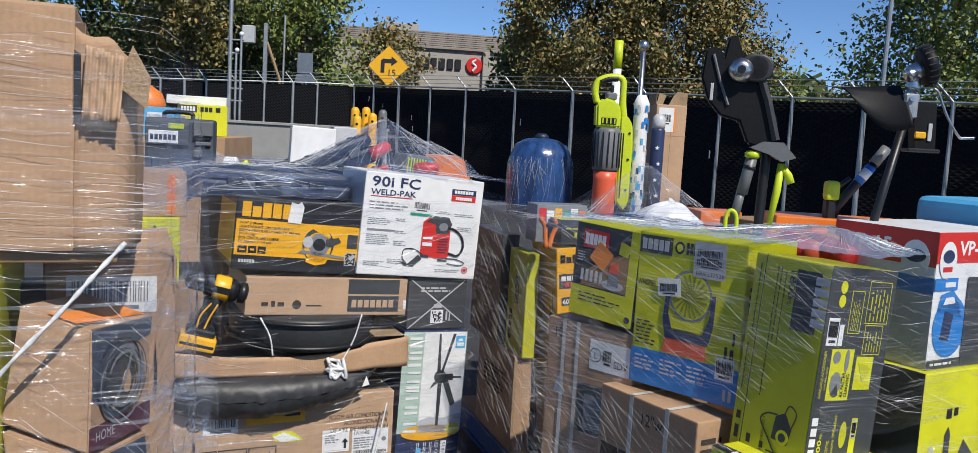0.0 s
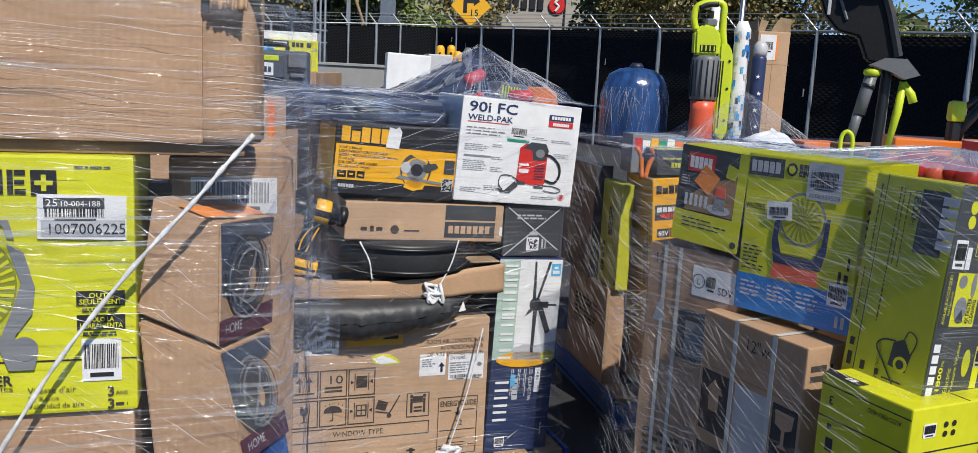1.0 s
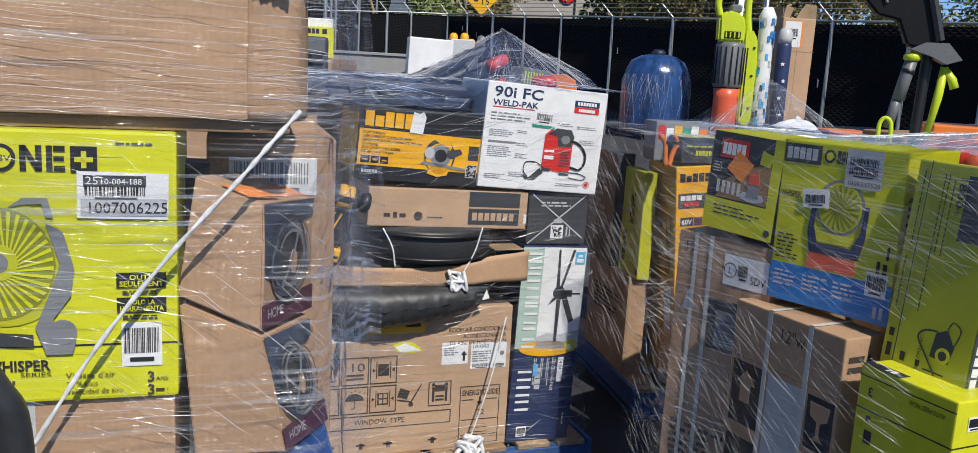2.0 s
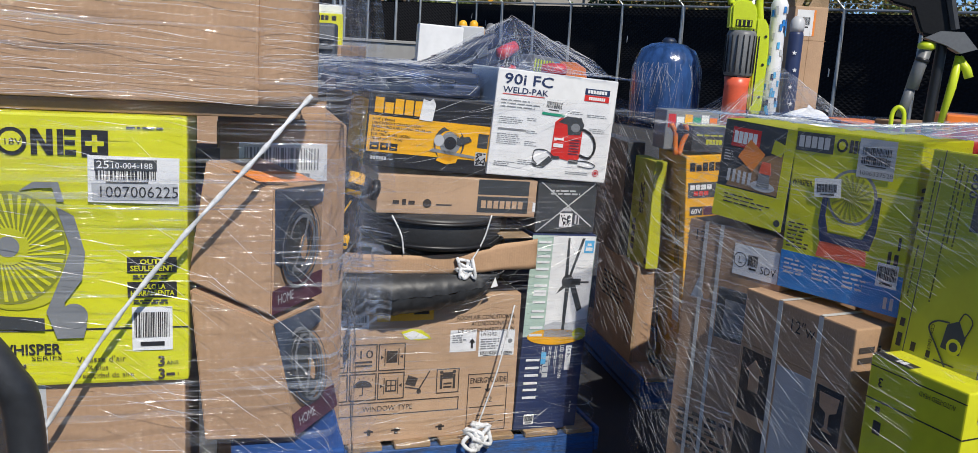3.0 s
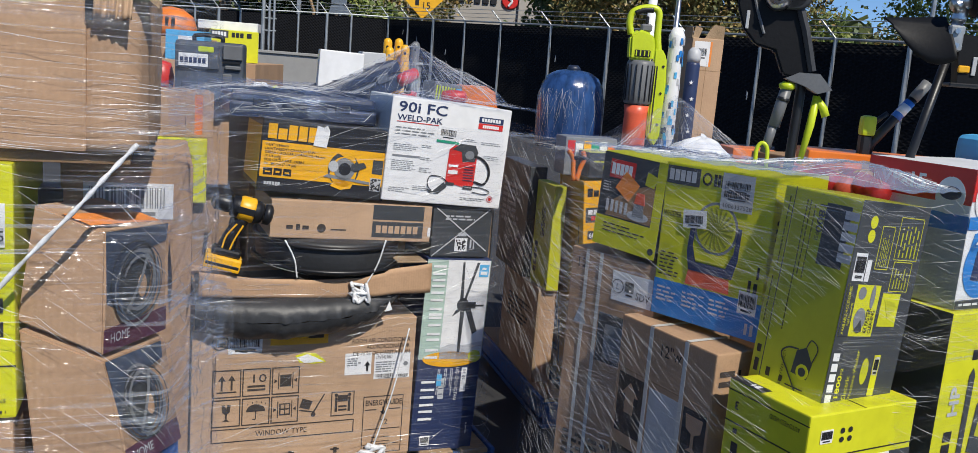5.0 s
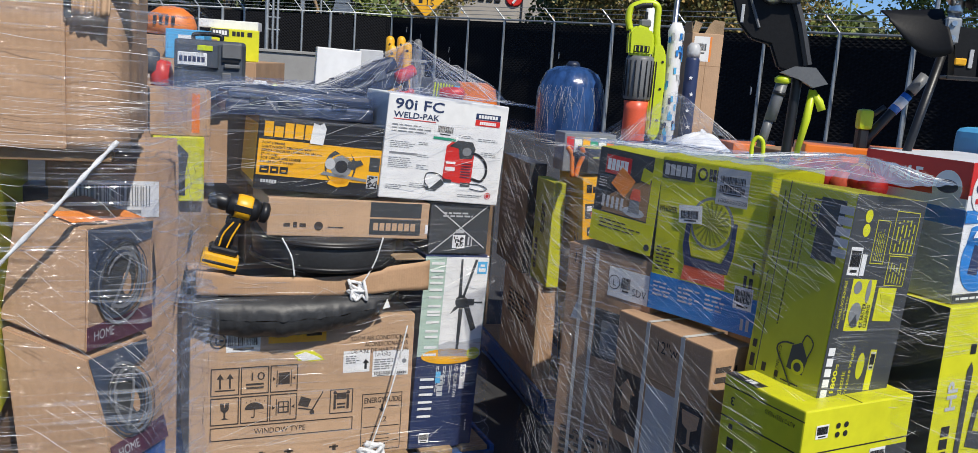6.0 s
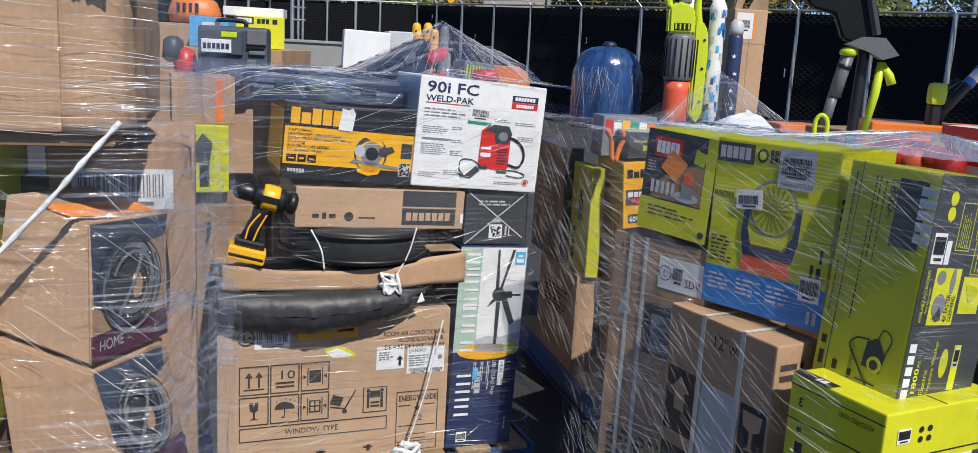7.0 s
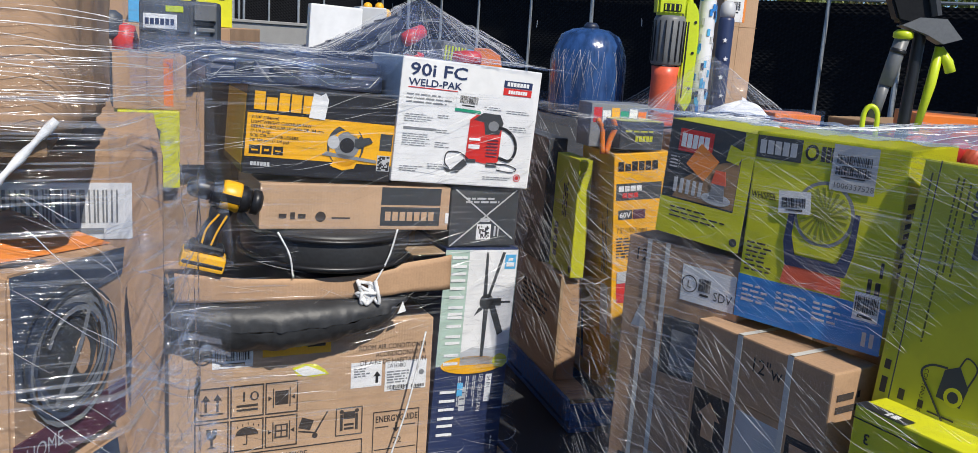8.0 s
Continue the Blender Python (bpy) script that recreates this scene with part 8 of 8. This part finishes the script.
rb = thing("red_power_tool", "red and black power tool beside the case", "power tool", pose(-1.72, 4.3, 1.23))
part("body", lathe([(0.01, 0), (0.05, 0.01), (0.055, 0.08), (0.04, 0.14), (0.01, 0.15)], 18), PLASTIC_RED, rb, "", True)
part("motor", lathe([(0.03, 0), (0.05, 0.02), (0.045, 0.1), (0.02, 0.12)], 18, pose(-0.05, -0.02, 0.08)), SLATE_CASE, rb, "", True)
for i, (x, y, s, mt) in enumerate(((-1.22, 4.35, 0.05, PLASTIC_LIME), (-1.12, 4.42, 0.055, PLASTIC_GREY), (-1.30, 4.5, 0.06, PLASTIC_WHITE))):
    tb = thing("loose_tool", ("lime loose tool part under film", "grey loose tool part under film", "white loose plastic part under film")[i], "tool part", pose(x, y, 1.213, 0, 20 * i, 40 * i))
    part("body", cuboid(-s, s, -s * 0.6, s * 0.6, 0, s * 1.3, 0.012, 2), mt, tb)
    part("stub", tube([(0, 0, s), (s, 0, s * 1.6)], s * 0.3, 10), PLASTIC_BLACK if i else PLASTIC_LIME, tb, "", True)

# ---- stretch film round the stacks ----
def thread_lines(ob, lines, radius, seed):
    """Many thin tapering threads of drawn film as one mesh."""
    rn = random.Random(seed)
    verts, faces = [], []
    for pts in lines:
        r = radius * rn.choice((0.6, 0.8, 1.0, 1.5))
        k = len(pts)
        for i, p in enumerate(pts):
            p = Vector(p)
            d = (Vector(pts[min(i + 1, k - 1)]) - Vector(pts[max(i - 1, 0)])).normalized()
            side = d.cross(Vector((0.3, 0.2, 1))).normalized()
            up = d.cross(side)
            w = r * (0.15 + math.sin(math.pi * i / (k - 1)))
            for a in (0.5, 2.6, 4.7):
                verts.append(p + side * (w * math.cos(a)) + up * (w * math.sin(a)))
        b = len(verts) - 3 * k
        for i in range(k - 1):
            for j in range(3):
                q = (j + 1) % 3
                faces.append((b + 3 * i + j, b + 3 * i + q, b + 3 * i + 3 + q, b + 3 * i + 3 + j))
    me = bpy.data.meshes.new("film_creases")
    me.from_pydata([v.to_tuple() for v in verts], [], faces)
    # white thread colour carries the glints of the creased film
    me.materials.append(CREASE)
    o = new("film_creases", me)
    o.parent = ob
    return tagged(o, "thin creases in the film, white in place of glints", kind="stuff")


def wrapped(name, label, plan, z0, z1, material, nu=110, nz=60, amp=0.005, push=None, seed=0, top=None, creases=(), radius=0.0006):
    ob = thing("stretch_film", label, "plastic film", pose(0, 0, 0))

    def fn(u, v):
        p = along(plan, u)
        q = along(plan, min(1, u + 0.004)) - along(plan, max(0, u - 0.004))
        out = Vector((q.y, -q.x, 0)).normalized()
        z = z0 + (z1 - z0) * v
        if top:
            z = z0 + (top(u) - z0) * v
        k = amp * noise.noise(Vector((u * 9, z * 26 + u * 5, seed))) + amp * 0.5 * noise.noise(Vector((u * 30, z * 60, seed + 3)))
        k += push(u, z) if push else 0
        return (p.x + out.x * k, p.y + out.y * k, z)

    # laid on in overlapping turns, as it comes off the roll
    turns = max(1, round((z1 - z0) / 0.36))
    for k in range(turns):
        a, b = max(0, k / turns - 0.03), min(1, (k + 1) / turns + 0.03)
        sheet("film_layer", lambda u, v: fn(u, a + (b - a) * v), nu, max(8, nz // turns), material, ob).location = (0, -0.0015 * (k % 2), 0)

    # creases: count, span along the plan, heights, slope and its spread, length
    rn = random.Random(seed + 40)
    length = sum((Vector(b) - Vector(a)).length for a, b in zip(plan, plan[1:]))
    lines = []
    for count, u0, u1, za, zb, slope, spread, reach in creases:
        for _ in range(count):
            u, z, g, s = rn.uniform(u0, u1), rn.uniform(za, zb), rn.gauss(slope, spread), reach * rn.uniform(0.25, 1.3)
            run = s / math.hypot(1, g)
            pts_c = []
            for i in range(9):
                t = i / 8 - 0.5
                uu, zz = u + t * run / length, z + t * run * g + 0.03 * s * math.sin(t * 4)
                if 0 < uu < 1 and z0 < zz < z1:
                    x, y, _z = fn(uu, (zz - z0) / (z1 - z0))
                    q = along(plan, min(1, uu + 0.004)) - along(plan, max(0, uu - 0.004))
                    out = Vector((q.y, -q.x, 0)).normalized() * 0.0025
                    pts_c.append((x + out.x, y + out.y, zz))
            if len(pts_c) > 3:
                lines.append(pts_c)
    if lines:
        thread_lines(ob, lines, radius, seed)
    return ob


def in_frame(f, pts):
    return [(f @ Vector((x, y, 0))).to_tuple() for x, y in pts]


wrapped("film_skin", "clear stretch film wrapped round the air conditioner stack", in_frame(FC, [(-0.85, 0.7), (-0.86, 0.3), (-0.72, -0.02), (-0.66, -0.03), (-0.2, -0.04), (0.26, -0.03), (0.30, 0.0), (0.31, 0.7)]), 0.12, 1.27, FILM, radius=0.00045, creases=((90, 0.2, 0.8, 1.02, 1.26, 0.1, 0.25, 0.16), (70, 0.25, 0.8, 0.6, 0.92, -0.05, 0.3, 0.15), (30, 0.2, 0.34, 0.2, 1.2, 1.2, 1.2, 0.16), (26, 0.25, 0.75, 0.15, 0.6, 0.1, 0.3, 0.2), (40, 0.25, 0.72, 0.15, 0.24, 0.05, 0.12, 0.16), (40, 0.62, 0.80, 0.2, 1.2, -0.8, 0.8, 0.14)),
        push=lambda u, z: 0.035 * math.exp(-((z - 0.67) / 0.06) ** 2) * math.exp(-((u - 0.42) / 0.2) ** 2)
        + 0.040 * math.exp(-((z - 0.175) / 0.05) ** 2) * (0.7 + 0.3 * math.sin(u * 31)) + 0.012 * math.exp(-((z - 0.26) / 0.03) ** 2))
wrapped("film_skin", "heavy clear stretch film round the tan cartons", in_frame(FL, [(0.26, 0.7), (0.225, 0.26), (0.20, 0.10), (0.162, -0.012), (0.08, -0.022), (-0.75, -0.022)]), 0.13, 1.63, FILM_HEAVY, seed=5, amp=0.006, radius=0.00022, creases=((240, 0.38, 1.0, 1.345, 1.61, -0.03, 0.03, 0.14), (60, 0.38, 0.9, 1.34, 1.42, -0.06, 0.04, 0.2), (170, 0.52, 1.0, 1.0, 1.33, 0.05, 0.08, 0.05), (150, 0.52, 1.0, 0.7, 1.02, 0.08, 0.12, 0.08), (130, 0.28, 0.58, 0.85, 1.30, 0.75, 0.18, 0.08), (110, 0.25, 0.5, 0.7, 1.1, 1.0, 0.3, 0.09)),
        top=lambda u: 1.63 if u > 0.62 else 1.52 + 0.1 * (u / 0.62) ** 3)
UP = [(0.10, 2.70), (0.165, 2.50), (0.39, 2.275), (0.602, 2.045), (0.735, 1.855), (0.93, 1.94), (1.04, 2.02), (1.40, 2.24)]
LOW = [(0.10, 2.70), (0.175, 2.46), (0.32, 2.27), (0.525, 1.885), (0.70, 1.815), (0.93, 1.90), (1.40, 2.18)]
wrapped("film_skin", "clear stretch film round the upper lime boxes", UP, 0.88, 1.275, FILM_DIAGONAL, seed=9, nz=30, radius=0.00028, creases=((190, 0.1, 0.6, 0.9, 1.27, -0.5, 0.12, 0.16), (150, 0.5, 1.0, 0.9, 1.27, -0.35, 0.15, 0.16), (70, 0.12, 0.45, 0.9, 1.27, 0.5, 0.2, 0.10)))
wrapped("film_skin", "layered clear film round the lower cartons", LOW, 0.12, 0.86, FILM_LOW, seed=12, nz=40, radius=0.0003, creases=((270, 0.05, 0.62, 0.3, 0.86, -0.6, 0.1, 0.14), (110, 0.6, 1.0, 0.5, 0.86, -0.35, 0.2, 0.2), (90, 0.05, 0.35, 0.3, 0.86, -1.2, 0.25, 0.10)))
wrapped("film_skin", "layered film round the rear stack", in_frame(FB, [(-0.1, 1.0), (-0.075, 0.35), (-0.05, -0.02), (0.26, -0.03), (0.8, -0.03)]), 0.15, 1.17, FILM_REAR, seed=15, radius=0.0005, creases=((260, 0.25, 0.75, 0.25, 1.16, -0.75, 0.12, 0.2), (80, 0.3, 0.8, 0.25, 1.16, 0.5, 0.2, 0.14)))


def drape(label, f, u0, u1, v0, v1, height, material, nu=90, nv=60, seed=0, peaks=()):
    ob = thing("stretch_film", label, "plastic film", f)

    def fn(a, b):
        u, v = u0 + (u1 - u0) * a, v0 + (v1 - v0) * b
        z = height(u, v) + 0.006 * noise.noise(Vector((u * 22, v * 22, seed))) + 0.003 * noise.noise(Vector((u * 60, v * 60, seed)))
        return (u, v, z)

    for a0, a1 in ((0.0, 0.37), (0.33, 0.70), (0.66, 1.0)):
        sheet("film_layer", lambda a, b: fn(a0 + (a1 - a0) * a, b), nu // 3 + 4, nv, material, ob)
    rn, lines = random.Random(seed + 60), []
    for pu, pv, count, reach in peaks:
        for _ in range(count):
            a, s, r0 = rn.uniform(0, 2 * math.pi), reach * rn.uniform(0.3, 1.2), rn.uniform(0.01, 0.5 * reach)
            pts_d = []
            for i in range(9):
                r = r0 + s * i / 8
                u, v = pu + r * math.cos(a), pv + r * math.sin(a + 0.1 * i / 8)
                if u0 < u < u1 and v0 < v < v1:
                    x, y, z = fn((u - u0) / (u1 - u0), (v - v0) / (v1 - v0))
                    pts_d.append((x, y, z + 0.003))
            if len(pts_d) > 3:
                lines.append(pts_d)
    if lines:
        thread_lines(ob, lines, 0.0005, seed)
    return ob


def mound(u, v):
    z = 1.352 - 0.03 * max(0, u) + 0.0 * v
    z = max(z, 1.535 - 0.62 * math.hypot((u - 0.11) * 0.85, (v - 0.50)))
    z = max(z, 1.46 - 0.5 * math.hypot(u - 0.30, v - 0.52))
    edge = min(1, max(0, (v + 0.02) / 0.12))
    low = 1.27 + 0.105 * min(1, max(0, (u + 0.2) / 0.1)) - 0.10 * max(0, u)
    z = low + (z - low) * edge
    return z - 0.25 * max(0, -0.62 - u)


drape("clear film with painted blue sky sheen, pulled like a tent over tool cases", FC, -0.78, 0.44, -0.035, 0.95, mound, FILM_BLUE_SHEEN, seed=2, peaks=((0.11, 0.50, 120, 0.4), (0.30, 0.52, 50, 0.3), (-0.5, 0.1, 70, 0.35), (-0.15, 0.0, 70, 0.4), (-0.66, 0.0, 50, 0.3)))


def lime_top(u, v):
    s = min(1, max(0, v / 0.25))
    z = 1.285 + 0.03 * math.sin(math.pi * min(1, max(0, (u - 0.05) / 0.5))) * s - 0.01 * s
    return z + 0.02 * math.exp(-((u - 0.45) / 0.12) ** 2 - ((v - 0.2) / 0.15) ** 2)


drape("thin clear film over the lime boxes", FR, -0.31, 0.62, -0.02, 0.42, lime_top, FILM_VEIL, seed=4, peaks=((0.45, 0.2, 60, 0.3), (-0.2, 0.0, 50, 0.3), (0.1, 0.0, 50, 0.3)))


def rear_top(u, v):
    z = 1.17
    z = max(z, 1.42 - 0.9 * math.hypot(u - 0.62, (v - 0.35) * 0.5))
    return z


drape("clear film peaked over the rear tools", FB, -0.08, 1.0, -0.02, 0.9, rear_top, FILM_LIGHT, seed=6, peaks=((0.62, 0.35, 90, 0.4), (0.05, 0.05, 60, 0.3)))
drape("hazy clear film sagging over the far pile", pose(-2.15, 4.2, 0, 0, 0, 4), -0.05, 1.35, -0.05, 0.95, lambda u, v: 1.30 - 0.09 * u + 0.10 * math.exp(-((u - 0.65) / 0.25) ** 2 - ((v - 0.4) / 0.3) ** 2), FILM_CLOUDY, seed=8, peaks=((0.65, 0.4, 60, 0.4), (1.0, 0.0, 40, 0.3)))
band = wrapped("film_band", "bluish film band round the top of the rear stack", in_frame(FB, [(-0.1, 0.9), (-0.07, 0.0), (0.0, -0.035), (0.5, -0.04), (0.9, -0.04)]), 1.13, 1.24, FILM_BLUE_SHEEN, seed=18, nz=12)

# knots and gathered ends of film hanging on the front of the stacks
def knot(label, f, x, y, z, r, seed):
    ob = thing("film_knot", label, "plastic film", f @ pose(x, y, z))
    rn = random.Random(seed)
    for k in range(5):
        pts_k = [Vector((rn.uniform(-r, r), rn.uniform(-r * 0.5, 0), rn.uniform(-r, r))) for _ in range(5)]
        part("gathered_strand", tube(curve_points(pts_k, 4), r * 0.16, 6), FILM_ROPE, ob, "", True)


knot("crumpled knot of clear film on the black tub", FC, -0.20, -0.06, 0.735, 0.035, 1)
knot("crumpled tail of clear film on the tan box", FC, -0.13, -0.05, 0.155, 0.05, 2)
for a, b in (((-0.44, -0.045, 0.9), (-0.40, -0.05, 0.78)), ((-0.12, -0.05, 0.9), (-0.19, -0.06, 0.74)), ((-0.02, -0.045, 0.6), (-0.13, -0.05, 0.17))):
    st = thing("film_strand", "thin twisted strand of clear film", "plastic film", FC)
    part("strand", tube(curve_points([a, ((a[0] + b[0]) / 2 + 0.01, a[1] - 0.004, (a[2] + b[2]) / 2), b], 8), 0.0028, 6), FILM_ROPE, st, "", True)


def loose_film():
    """Slack film hanging off the corner of the tan cartons."""
    ob = thing("loose_film", "slack wrinkled clear film hanging beside the tan cartons", "plastic film", FL)

    def fn(u, v):
        z = 1.50 - 0.95 * v
        wide = 0.03 + 0.03 * math.sin(math.pi * min(1, v * 1.15)) ** 0.8
        x = 0.165 + (0.02 + wide) * u + 0.012 * noise.noise(Vector((u * 3, z * 7, 2)))
        y = 0.02 + 0.10 * u + 0.022 * math.sin(u * 11 + z * 5) + 0.02 * noise.noise(Vector((u * 6, z * 11, 4)))
        return (x, y, z)

    sheet("film_tail", fn, 30, 110, FILM_HANG, ob)

    def fn2(u, v):
        p = fn(u, v)
        return (p[0] - 0.012 + 0.015 * noise.noise(Vector((u * 5, v * 9, 9))), p[1] + 0.03, p[2])

    sheet("film_tail", fn2, 24, 90, FILM_HANG, ob)


FILM_HANG = stretch_film("slack_stretch_film", (0.55, 0.64, 0.80), 0.7, 0.03, 0.10, 1.3, 130)
loose_film()


def crumpled_film():
    """Layers of film bunched up over the tall carton."""
    ob = thing("loose_film", "crumpled silvery clear film bunched over the tall carton", "plastic film", FR)

    def fn(u, v):
        z = 0.20 + 0.80 * v
        n1 = noise.noise(Vector((u * 7, z * 8, 5)))
        n2 = noise.noise(Vector((u * 19, z * 23, 9)))
        return (-0.30 + 0.30 * u, -0.016 - 0.014 * abs(n1) - 0.006 * n2, z + 0.012 * n1)

    sheet("film_layer", fn, 50, 110, FILM_BUNCH, ob)


FILM_BUNCH = stretch_film("bunched_stretch_film", (0.72, 0.71, 0.68), 0.7, 0.012, 0.10, 0.75, 170)
crumpled_film()

rng = random.Random(77)
ribs = []
for i in range(70):
    a0, lean, lo, hi = rng.uniform(2.6, 6.8), rng.uniform(-0.5, 0.5), rng.uniform(0.0, 0.2), rng.uniform(0.25, 0.372)
    line_d = []
    for k in range(10):
        z = lo + (hi - lo) * k / 9
        r = 0.163 if z < 0.22 else 0.163 * math.sqrt(max(0.02, 1 - ((z - 0.22) / 0.16) ** 2))
        line_d.append((r * math.cos(a0 + lean * k / 9), r * math.sin(a0 + lean * k / 9), z))
    ribs.append(line_d)
thread_lines(drum_blue, ribs, 0.00045, 5)
